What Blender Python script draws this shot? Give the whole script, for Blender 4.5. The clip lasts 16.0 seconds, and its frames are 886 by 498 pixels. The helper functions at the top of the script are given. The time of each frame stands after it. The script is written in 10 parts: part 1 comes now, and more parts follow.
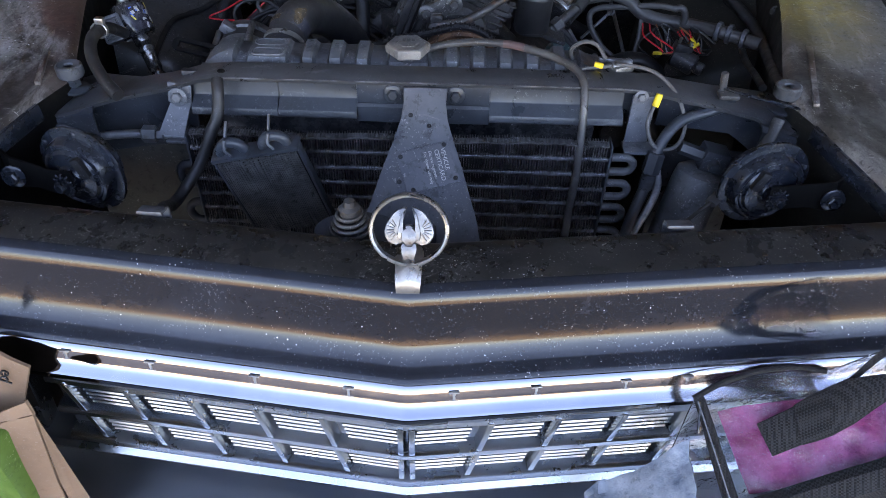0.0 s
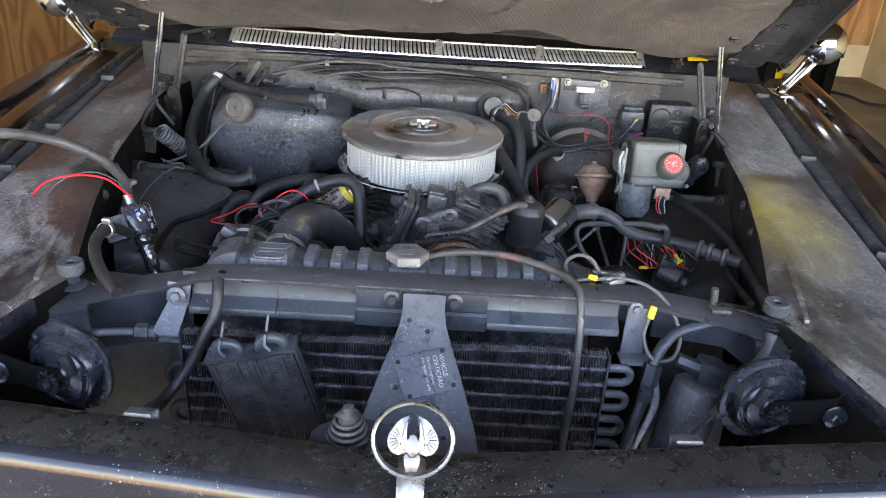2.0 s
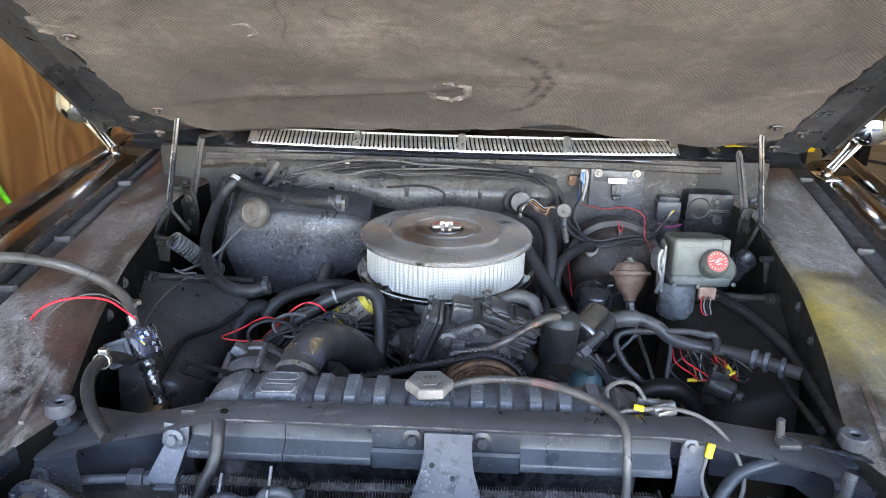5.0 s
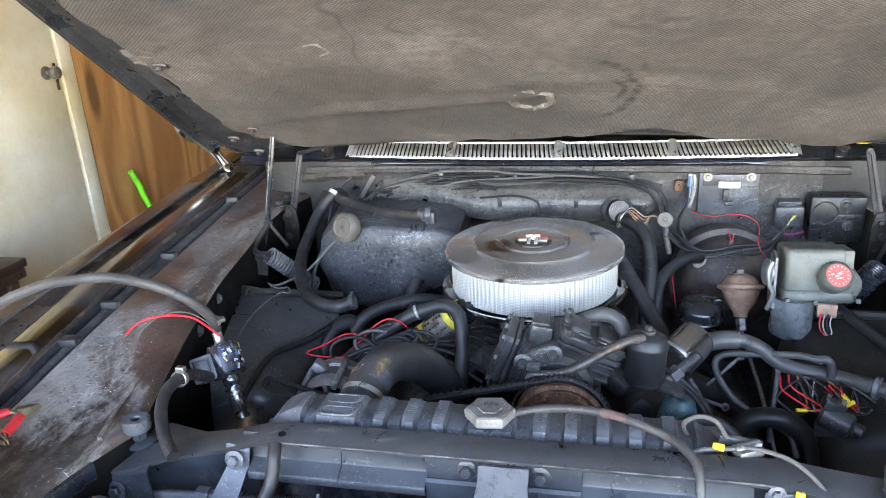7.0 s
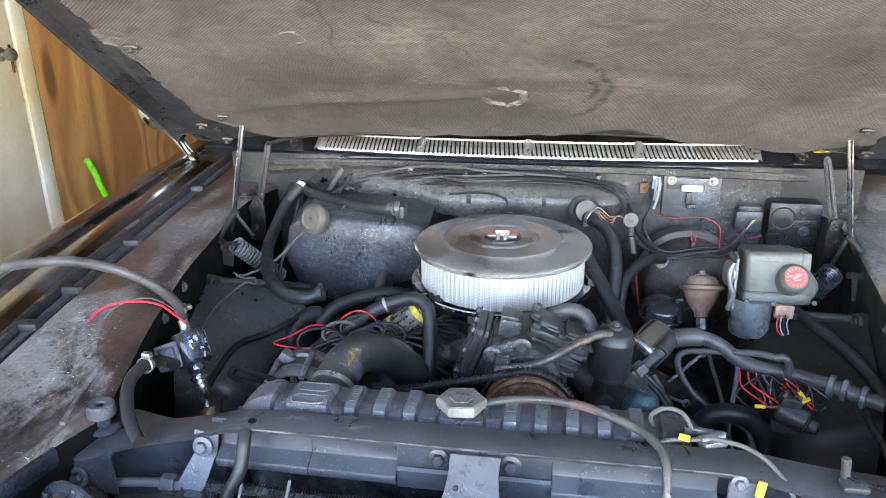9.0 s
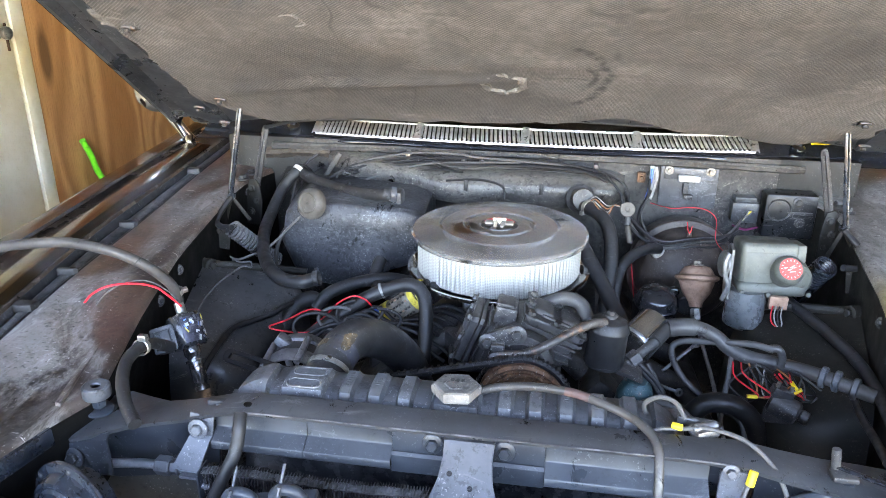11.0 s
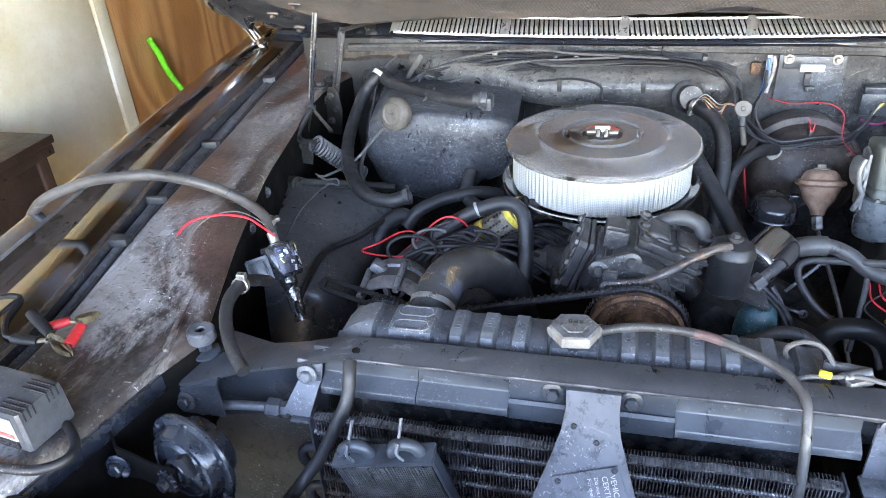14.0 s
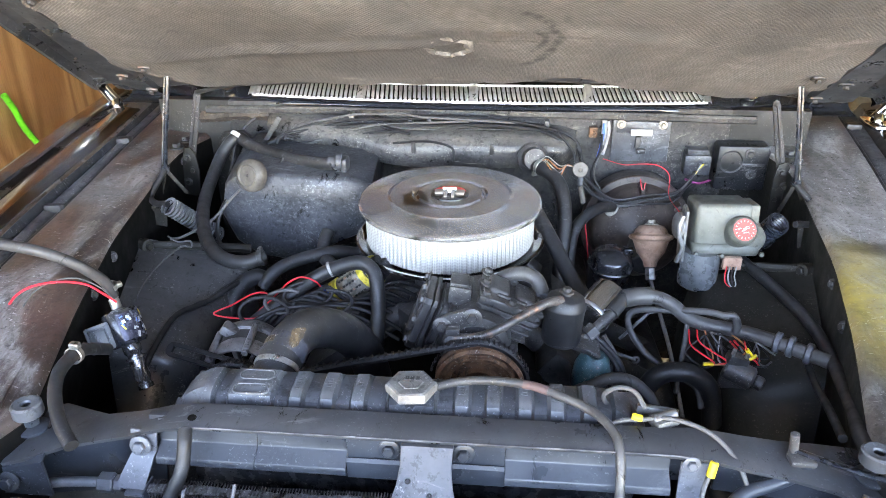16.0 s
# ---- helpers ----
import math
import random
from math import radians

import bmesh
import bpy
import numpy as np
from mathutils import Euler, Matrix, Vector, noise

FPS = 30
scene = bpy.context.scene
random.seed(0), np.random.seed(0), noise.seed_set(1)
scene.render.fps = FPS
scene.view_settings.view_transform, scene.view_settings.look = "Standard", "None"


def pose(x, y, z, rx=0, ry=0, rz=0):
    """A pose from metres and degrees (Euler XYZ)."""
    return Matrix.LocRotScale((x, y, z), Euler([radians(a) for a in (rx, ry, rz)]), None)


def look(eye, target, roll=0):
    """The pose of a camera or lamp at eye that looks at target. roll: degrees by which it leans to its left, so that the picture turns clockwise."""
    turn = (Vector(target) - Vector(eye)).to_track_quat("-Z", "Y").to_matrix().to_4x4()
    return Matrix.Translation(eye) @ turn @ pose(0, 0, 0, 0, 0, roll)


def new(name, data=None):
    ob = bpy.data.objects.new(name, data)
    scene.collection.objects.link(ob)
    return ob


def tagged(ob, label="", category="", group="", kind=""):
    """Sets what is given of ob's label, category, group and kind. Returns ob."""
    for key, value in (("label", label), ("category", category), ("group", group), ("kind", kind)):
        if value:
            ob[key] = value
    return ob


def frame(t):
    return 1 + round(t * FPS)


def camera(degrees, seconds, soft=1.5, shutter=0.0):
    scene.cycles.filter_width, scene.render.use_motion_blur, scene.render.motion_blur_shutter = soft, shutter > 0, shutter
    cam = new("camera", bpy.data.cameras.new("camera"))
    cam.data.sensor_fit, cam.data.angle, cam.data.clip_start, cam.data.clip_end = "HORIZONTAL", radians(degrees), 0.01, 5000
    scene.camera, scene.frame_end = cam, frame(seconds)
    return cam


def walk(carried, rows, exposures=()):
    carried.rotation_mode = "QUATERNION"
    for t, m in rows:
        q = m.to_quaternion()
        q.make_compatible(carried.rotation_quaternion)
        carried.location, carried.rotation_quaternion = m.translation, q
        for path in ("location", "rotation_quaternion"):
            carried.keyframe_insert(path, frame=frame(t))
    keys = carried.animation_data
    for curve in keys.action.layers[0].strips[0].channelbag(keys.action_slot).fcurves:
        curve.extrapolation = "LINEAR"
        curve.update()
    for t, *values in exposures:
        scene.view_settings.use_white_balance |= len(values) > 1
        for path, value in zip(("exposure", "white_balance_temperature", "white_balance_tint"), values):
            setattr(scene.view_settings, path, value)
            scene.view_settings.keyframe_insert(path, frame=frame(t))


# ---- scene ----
cam = camera(62.2, 16.0, soft=0.65)
PATH = [
    (0, (0.043, -0.935, 1.397), (0.031, 0.547, 0.055), 1.4),
    (0.5, (0.044, -0.935, 1.425), (0.043, 0.654, 0.211), 1.7),
    (1, (0.043, -0.935, 1.439), (0.055, 0.745, 0.354), 1.8),
    (1.5, (0.044, -0.937, 1.418), (0.071, 0.772, 0.38), 2.0),
    (2, (0.009, -0.928, 1.393), (0.044, 0.866, 0.509), 3.8),
    (2.5, (-0.031, -0.911, 1.386), (-0.006, 0.885, 0.506), 4.3),
    (3, (-0.07, -0.889, 1.364), (-0.043, 0.912, 0.494), 4.6),
    (3.5, (-0.057, -0.872, 1.413), (-0.031, 0.958, 0.607), 4.1),
    (3.7, (-0.053, -0.861, 1.42), (-0.019, 0.983, 0.646), 3.4),
    (5.8, (0.115, -0.748, 1.406), (-0.216, 1.1, 0.717), -4.5),
    (6, (0.136, -0.735, 1.397), (-0.32, 1.082, 0.697), -5.4),
    (6.5, (0.137, -0.737, 1.421), (-0.32, 1.08, 0.722), -4.0),
    (7, (0.118, -0.74, 1.425), (-0.313, 1.085, 0.727), -3.3),
    (7.5, (0.109, -0.748, 1.423), (-0.265, 1.091, 0.73), -1.9),
    (8, (0.1, -0.751, 1.424), (-0.246, 1.094, 0.735), -1.1),
    (8.5, (0.097, -0.754, 1.414), (-0.23, 1.093, 0.722), -0.9),
    (11, (0.094, -0.756, 1.415), (-0.21, 1.08, 0.682), 0.4),
    (11.5, (0.095, -0.758, 1.414), (-0.205, 1.075, 0.672), 0.4),
    (12, (0.098, -0.734, 1.434), (-0.206, 1.091, 0.674), -0.2),
    (12.5, (0.062, -0.676, 1.466), (-0.276, 1.115, 0.643), -1.8),
    (13, (0.055, -0.673, 1.464), (-0.353, 1.037, 0.51), -3.4),
    (13.5, (0.015, -0.67, 1.447), (-0.434, 0.987, 0.421), -4.0),
    (14, (0.018, -0.664, 1.446), (-0.44, 0.994, 0.424), -3.8),
    (14.5, (0.041, -0.659, 1.446), (-0.334, 1.059, 0.493), -2.3),
    (15, (0.064, -0.661, 1.45), (-0.168, 1.096, 0.523), -0.1),
    (15.5, (0.082, -0.674, 1.456), (-0.122, 1.093, 0.542), -0.5),
    (16, (0.089, -0.676, 1.468), (-0.08, 1.1, 0.564), -0.4),
]
EXPOSURES = [(0.0, 4.05, 7750, 26), (1.0, 4.45, 8200, 25), (2.0, 4.88, 8750, 24), (2.5, 5.04, 8750, 24), (3.5, 5.08, 8650, 23), (6.0, 5.24, 8250, 21), (7.0, 5.26, 8200, 21), (14.0, 5.54, 8050, 21), (16.0, 5.60, 8400, 22)]
walk(cam, [(t, look(eye, target, roll)) for t, eye, target, roll in PATH], EXPOSURES)

# ---- world, sun and exposure ----
world = bpy.data.worlds.new("world")
scene.world = world
world.use_nodes = True
wt = world.node_tree
sky = wt.nodes.new("ShaderNodeTexSky")
sky.sky_type = "NISHITA"
sky.sun_disc = False
sky.sun_elevation = radians(42)
sky.sun_rotation = radians(331)
sky.air_density, sky.dust_density, sky.ozone_density = 1.0, 0.3, 2.0
wt.links.new(sky.outputs[0], wt.nodes["Background"].inputs[0])
wt.nodes["Background"].inputs[1].default_value = 0.15
sun = new("sun", bpy.data.lights.new("sun", "SUN"))
sun.data.energy, sun.data.angle, sun.data.color = 5.0, radians(0.6), (1.0, 0.95, 0.88)
# high behind the garage: the drive is sunlit beyond the shade of the roof
SUN_FROM = Vector((-0.36, 0.65, 0.669)).normalized()
sun.matrix_world = look(SUN_FROM * 30, (0, 0, 0))


# ---- materials ----
class Tree:
    def __init__(self, name):
        self.m = bpy.data.materials.new(name)
        self.m.use_nodes = True
        self.t = self.m.node_tree
        self.b = self.t.nodes["Principled BSDF"]
        self.co = self.t.nodes.new("ShaderNodeTexCoord").outputs["Object"]

    def node(self, kind, **sockets):
        n = self.t.nodes.new(kind)
        for k, v in sockets.items():
            self.set(n.inputs[k.replace("_", " ")], v)
        return n

    def set(self, socket, v):
        if hasattr(v, "is_output"):
            self.t.links.new(v, socket)
        else:
            socket.default_value = v

    def mapped(self, scale):
        n = self.node("ShaderNodeMapping", Vector=self.co)
        n.inputs["Scale"].default_value = scale
        return n.outputs[0]

    def noise(self, scale, detail=4.0, rough=0.55, vec=None, distort=0.0):
        return self.node("ShaderNodeTexNoise", Vector=vec or self.co, Scale=scale, Detail=detail, Roughness=rough, Distortion=distort).outputs["Fac"]

    def ramp(self, fac, lo, hi, a=0.0, b=1.0):
        n = self.node("ShaderNodeMapRange", Value=fac)
        n.inputs[1].default_value, n.inputs[2].default_value, n.inputs[3].default_value, n.inputs[4].default_value = lo, hi, a, b
        return n.outputs[0]

    def mix(self, fac, a, b):
        n = self.t.nodes.new("ShaderNodeMix")
        n.data_type = "RGBA"
        for i, v in ((0, fac), (6, a), (7, b)):
            self.set(n.inputs[i], (*v, 1.0) if isinstance(v, tuple) and len(v) == 3 else v)
        return n.outputs[2]

    def math(self, op, a, b=0.0):
        n = self.t.nodes.new("ShaderNodeMath")
        n.operation = op
        self.set(n.inputs[0], a)
        self.set(n.inputs[1], b)
        return n.outputs[0]

    def bump(self, height, strength=0.3, dist=0.002):
        n = self.node("ShaderNodeBump", Height=height, Strength=strength, Distance=dist)
        self.t.links.new(n.outputs[0], self.b.inputs["Normal"])

    def up(self, lo=0.2, hi=0.95):
        g = self.t.nodes.new("ShaderNodeNewGeometry")
        s = self.node("ShaderNodeSeparateXYZ", Vector=g.outputs["Normal"])
        return self.ramp(s.outputs[2], lo, hi)


def surface(name, c1, c2=None, rough=0.5, metal=0.0, big=9.0, fine=140.0, bump=0.25, depth=0.001, dust=0.0, dustcol=(0.16, 0.15, 0.14), rust=0.0, coat=0.0, specks=0.0, rough_var=0.15, spec=0.25, grit=0.3, scuff=0.0, flake=0.0):
    """A plain material with variation at two scales, settled dust, rust patches and pale specks."""
    s = Tree(name)
    c2 = c2 or tuple(min(1.0, v * 1.7 + 0.004) for v in c1)
    col = s.mix(s.ramp(s.noise(big, 6.0, 0.62), 0.38, 0.66), c1, c2)
    grain = s.noise(fine, 3.0)
    r = s.ramp(s.noise(big * 2.3, 5.0, 0.6), 0.3, 0.7, max(0.02, rough - rough_var), min(1.0, rough + rough_var))
    if rust:
        f = s.ramp(s.noise(big * 1.7, 6.0, 0.65, distort=0.4), 0.66 - 0.2 * rust, 0.74 - 0.1 * rust)
        col = s.mix(f, col, s.mix(grain, (0.10, 0.045, 0.025), (0.24, 0.12, 0.07)))
        r = s.math("MAXIMUM", r, s.math("MULTIPLY", f, 0.8))
    if dust:
        f = s.math("MULTIPLY", s.math("MULTIPLY", s.up(), s.ramp(s.noise(big * 0.8, 7.0, 0.72), 0.34, 0.66, 0.15, 1.0)), dust)
        f = s.math("ADD", f, s.math("MULTIPLY", s.ramp(s.noise(big * 3.1, 6.0, 0.68), 0.54, 0.72), dust * 0.3))
        col = s.mix(f, col, dustcol)
        r = s.math("ADD", r, s.math("MULTIPLY", f, 0.35))
    if flake:
        f = s.math("MULTIPLY", s.ramp(s.noise(105.0, 7.0, 0.76, distort=0.3), 0.53, 0.58), s.ramp(s.noise(6.5, 4.0, 0.6), 0.42, 0.60, 0.05, flake))
        col = s.mix(f, col, tuple(q * 0.45 for q in dustcol))
        f = s.math("MULTIPLY", s.ramp(s.noise(85.0, 8.0, 0.78), 0.46, 0.42), min(1.0, flake))
        col = s.mix(f, col, tuple(q * 0.3 for q in c1))
    if grit:
        f = s.math("MULTIPLY", s.ramp(s.noise(230.0, 4.0, 0.72), 0.600, 0.635), s.ramp(s.noise(13.0, 5.0, 0.65), 0.47, 0.60, 0.0, min(1.0, grit * 1.3)))
        col = s.mix(f, col, tuple(min(0.7, 0.06 + 1.4 * q) for q in dustcol))
        f = s.math("MULTIPLY", s.ramp(s.noise(64.0, 6.0, 0.72), 0.45, 0.38), min(1.0, grit * 1.2))
        col = s.mix(f, col, tuple(q * 0.25 for q in c1))
    if scuff:
        f = s.ramp(s.noise(11.0, 9.0, 0.8, s.mapped((0.7, 2.6, 2.0)), 1.3), 0.575, 0.635)
        f = s.math("MULTIPLY", f, s.ramp(s.noise(5.0, 3.0), 0.42, 0.62, 0.0, scuff * 0.8))
        col = s.mix(f, col, tuple(min(0.5, q * 1.1) for q in dustcol))
        r = s.math("ADD", r, s.math("MULTIPLY", f, 0.2))
        f = s.ramp(s.noise(17.0, 8.0, 0.78, s.mapped((2.0, 0.9, 1.4)), 1.0), 0.58, 0.64)
        col = s.mix(s.math("MULTIPLY", f, min(1.0, scuff * 1.5)), col, tuple(q * 0.18 for q in c1))
        r = s.math("SUBTRACT", r, s.math("MULTIPLY", f, 0.12))
    if specks:
        v = s.node("ShaderNodeTexVoronoi", Vector=s.co, Scale=135.0)
        f = s.math("MULTIPLY", s.ramp(v.outputs["Distance"], 0.13, 0.07), s.ramp(s.noise(23.0), 0.60 - 0.15 * specks, 0.66))
        col = s.mix(f, col, (0.42, 0.42, 0.42))
        r = s.math("MAXIMUM", r, s.math("MULTIPLY", f, 0.8))
        v = s.node("ShaderNodeTexVoronoi", Vector=s.co, Scale=330.0)
        f = s.math("MULTIPLY", s.ramp(v.outputs["Distance"], 0.20, 0.12), s.ramp(s.noise(90.0, 4.0), 0.62 - 0.12 * specks, 0.68 - 0.12 * specks, 0.0, 0.8))
        col = s.mix(f, col, (0.17, 0.165, 0.16))
        r = s.math("MAXIMUM", r, s.math("MULTIPLY", f, 0.7))
    s.set(s.b.inputs["Base Color"], col)
    s.set(s.b.inputs["Roughness"], r)
    s.b.inputs["Metallic"].default_value = metal
    s.b.inputs["Coat Weight"].default_value = coat
    s.b.inputs["Coat Roughness"].default_value = 0.06
    s.b.inputs["Specular IOR Level"].default_value = spec
    if bump:
        s.bump(s.math("ADD", s.math("MULTIPLY", grain, 0.35), s.noise(big * 3, 4.0, 0.6)), bump, depth)
    return s.m


def wood_sheet(name, c1, c2, axes):
    """Rotary-cut plywood: long wandering bands and knots. axes: the stretch of the pattern along x, y and z."""
    s = Tree(name)
    v = s.mapped(axes)
    w = s.node("ShaderNodeTexNoise", Vector=v, Scale=1.6, Detail=2.0, Roughness=0.4, Distortion=0.6)
    rings = s.math("SINE", s.math("MULTIPLY", w.outputs["Fac"], 46.0))
    col = s.mix(s.ramp(rings, -1.0, 1.0, 0.0, 0.8), c1, c2)
    fine = s.noise(60.0, 4.0, 0.6, s.mapped((axes[0] * 3, axes[1] * 3, axes[2] * 0.5)))
    col = s.mix(s.ramp(fine, 0.45, 0.75, 0.0, 0.5), col, tuple(q * 0.45 for q in c1))
    k = s.node("ShaderNodeTexVoronoi", Vector=s.mapped((axes[0] * 0.9, axes[1] * 0.9, axes[2] * 1.3)), Scale=1.7)
    col = s.mix(s.ramp(k.outputs["Distance"], 0.13, 0.07, 0.0, 0.85), col, tuple(q * 0.25 for q in c1))
    s.set(s.b.inputs["Base Color"], col)
    s.set(s.b.inputs["Roughness"], s.ramp(fine, 0.2, 0.8, 0.45, 0.7))
    s.bump(fine, 0.2, 0.001)
    return s.m


def fender_shelf_material(name, brown, front, haze_near, haze_far):
    """Old black paint under dust, with brown worn patches, scuffs and dried pale wash marks."""
    s = Tree(name)
    at = s.node("ShaderNodeSeparateXYZ", Vector=s.co)
    col = s.mix(s.ramp(s.noise(7.0, 6.0, 0.7), 0.40, 0.60), (0.018, 0.0130, 0.0115), s.mix(s.ramp(at.outputs[1], -0.06, 0.16), front, brown))
    haze_part = s.ramp(at.outputs[1], 0.15, 0.70, haze_near, haze_far)
    haze = s.ramp(s.noise(3.4, 9.0, 0.76, s.mapped((1.4, 0.8, 1.0)), 0.9), 0.465, 0.560)
    col = s.mix(s.math("MULTIPLY", haze, haze_part), col, (0.215, 0.200, 0.188))
    haze = s.math("MULTIPLY", haze, s.ramp(s.noise(44.0, 9.0, 0.8), 0.40, 0.60, 0.45, 1.15))
    streak = s.math("MULTIPLY", s.ramp(s.noise(13.0, 8.0, 0.78, s.mapped((2.2, 0.7, 1.0)), 1.2), 0.50, 0.68), s.math("ADD", 0.15, s.math("MULTIPLY", haze, s.math("MULTIPLY", haze_part, 0.9))))
    col = s.mix(streak, col, (0.34, 0.33, 0.32))
    fleck = s.ramp(s.noise(150.0, 5.0, 0.75), 0.61, 0.67)
    blot = s.math("MULTIPLY", fleck, s.ramp(s.noise(8.0, 4.0), 0.45, 0.60, 0.1, 1.0))
    col = s.mix(s.math("MULTIPLY", blot, 0.85), col, (0.66, 0.65, 0.63))
    pits = s.ramp(s.noise(120.0, 5.0, 0.72), 0.45, 0.34)
    col = s.mix(s.math("MULTIPLY", pits, 0.75), col, (0.010, 0.008, 0.007))
    scratch = s.math("MULTIPLY", s.ramp(s.noise(26.0, 2.0, 0.5, s.mapped((1.0, 7.0, 1.0)), 1.6), 0.70, 0.72), s.ramp(s.noise(4.0), 0.45, 0.6))
    col = s.mix(s.math("MULTIPLY", scratch, 0.7), col, (0.55, 0.53, 0.50))
    # a yellow overspray patch on the shelf beside the brake booster
    p = s.node("ShaderNodeMapping", Vector=s.co)
    p.vector_type = "POINT"
    p.inputs["Location"].default_value = (-0.66 * 9.0, -0.36 * 3.6, -0.87 * 4)
    p.inputs["Scale"].default_value = (9.0, 3.6, 4.0)
    d = s.node("ShaderNodeVectorMath", Vector=p.outputs[0])
    d.operation = "LENGTH"
    patch = s.math("MULTIPLY", s.ramp(d.outputs["Value"], 1.0, 0.2), s.ramp(s.noise(11.0, 6.0, 0.7), 0.3, 0.62))
    col = s.mix(s.math("MULTIPLY", patch, 0.75), col, (0.42, 0.31, 0.06))
    s.set(s.b.inputs["Base Color"], col)
    s.set(s.b.inputs["Roughness"], s.math("ADD", s.ramp(haze, 0.0, 1.0, 0.33, 0.7), s.math("MULTIPLY", blot, 0.2)))
    s.bump(s.math("ADD", s.noise(90.0, 4.0), s.noise(6.0)), 0.25, 0.002)
    return s.m


def pad_material():
    """Felted hood insulation with a pressed dot weave, faded along its folds."""
    s = Tree("hood_insulation")
    big = s.noise(3.2, 6.0, 0.68, distort=0.5)
    col = s.mix(s.ramp(big, 0.3, 0.72), (0.055, 0.050, 0.047), (0.165, 0.146, 0.130))
    wear = s.ramp(s.noise(9.0, 6.0, 0.7, s.mapped((0.5, 1.6, 1.6))), 0.58, 0.78)
    col = s.mix(s.math("MULTIPLY", wear, 0.55), col, (0.30, 0.265, 0.23))
    q = s.node("ShaderNodeSeparateXYZ", Vector=s.co)
    wav = s.math("MULTIPLY", s.noise(7.0, 3.0), 0.02)
    u = s.math("MULTIPLY", s.math("ADD", q.outputs[0], wav), 2.0 * math.pi / 0.0150)
    w = s.math("MULTIPLY", s.math("ADD", s.math("SUBTRACT", s.math("MULTIPLY", q.outputs[2], 0.531), s.math("MULTIPLY", q.outputs[1], 0.847)), wav), 2.0 * math.pi / 0.0130)
    grid = s.math("MULTIPLY", s.math("SINE", s.math("ADD", u, w)), s.math("SINE", s.math("SUBTRACT", u, w)))
    dots = s.math("MULTIPLY", s.ramp(s.math("ADD", s.math("ABSOLUTE", grid), s.math("MULTIPLY", s.noise(160.0, 3.0, 0.7), 0.5)), 0.30, 0.85), s.ramp(s.noise(6.0, 5.0, 0.65), 0.32, 0.5, 0.55, 1.0))
    col = s.mix(s.math("MULTIPLY", dots, 0.62), col, (0.022, 0.020, 0.019))
    mott = s.ramp(s.noise(48.0, 6.0, 0.75), 0.42, 0.62)
    col = s.mix(s.math("MULTIPLY", mott, 0.45), col, (0.055, 0.05, 0.046))
    arc = s.node("ShaderNodeTexNoise", Vector=s.mapped((1.0, 0.7, 0.7)), Scale=3.3, Detail=2.0, Distortion=1.4).outputs["Fac"]
    line = s.math("MULTIPLY", s.ramp(s.math("ABSOLUTE", s.math("SUBTRACT", arc, 0.56)), 0.016, 0.002), s.ramp(s.noise(9.0, 4.0), 0.46, 0.62))
    col = s.mix(s.math("MULTIPLY", line, 0.55), col, (0.035, 0.032, 0.03))
    crack = s.math("MULTIPLY", s.ramp(s.noise(14.0, 6.0, 0.7, s.mapped((2.0, 0.6, 0.6)), 0.8), 0.66, 0.74), 0.6)
    col = s.mix(crack, col, (0.05, 0.045, 0.04))
    # two dark curved scorch smudges, and pale rubbed arcs beside them
    for c, r, w, tone, cut in (((0.02, 0.63, 1.24), 0.150, 0.011, (0.028, 0.026, 0.025), 0.35), ((0.07, 0.63, 1.24), 0.080, 0.010, (0.028, 0.026, 0.025), 0.5)):
        d = s.node("ShaderNodeVectorMath", Vector=s.co)
        d.operation = "SUBTRACT"
        d.inputs[1].default_value = c
        e = s.node("ShaderNodeVectorMath", Vector=d.outputs[0])
        e.operation = "LENGTH"
        side = s.node("ShaderNodeSeparateXYZ", Vector=d.outputs[0])
        f = s.ramp(s.math("ABSOLUTE", s.math("SUBTRACT", s.math("ADD", e.outputs["Value"], s.math("MULTIPLY", s.noise(11.0), 0.03)), r + 0.015)), w, w * 0.3)
        f = s.math("MULTIPLY", f, s.ramp(side.outputs[0], r * cut, r * (cut + 0.25)))
        f = s.math("MULTIPLY", f, s.ramp(s.noise(60.0, 4.0, 0.7), 0.38, 0.6, 0.1, 0.9))
        col = s.mix(f, col, tone)
    s.set(s.b.inputs["Base Color"], col)
    s.b.inputs["Roughness"].default_value = 0.92
    s.b.inputs["Specular IOR Level"].default_value = 0.2
    s.bump(s.math("ADD", s.math("MULTIPLY", dots, -0.6), s.noise(5.0, 5.0)), 0.45, 0.003)
    return s.m


def mesh_paper_material():
    """White filter paper behind a fine expanded-metal mesh."""
    s = Tree("filter_mesh")
    q = s.node("ShaderNodeSeparateXYZ", Vector=s.co)
    a = s.math("ARCTAN2", s.math("ADD", q.outputs[0], 0.022), s.math("SUBTRACT", q.outputs[1], 0.642))
    grid = s.math("MULTIPLY", s.math("SINE", s.math("MULTIPLY", a, 160.0)), s.math("SINE", s.math("MULTIPLY", q.outputs[2], 1020.0)))
    hole = s.ramp(s.math("ABSOLUTE", grid), 0.15, 0.7)
    col = s.mix(hole, (0.245, 0.245, 0.234), (0.135, 0.137, 0.134))
    col = s.mix(s.ramp(s.noise(14.0, 4.0), 0.5, 0.8, 0.0, 0.35), col, (0.26, 0.25, 0.22))
    s.set(s.b.inputs["Base Color"], col)
    s.b.inputs["Roughness"].default_value = 0.6
    s.bump(s.math("MULTIPLY", hole, -1.0), 0.25, 0.001)
    return s.m


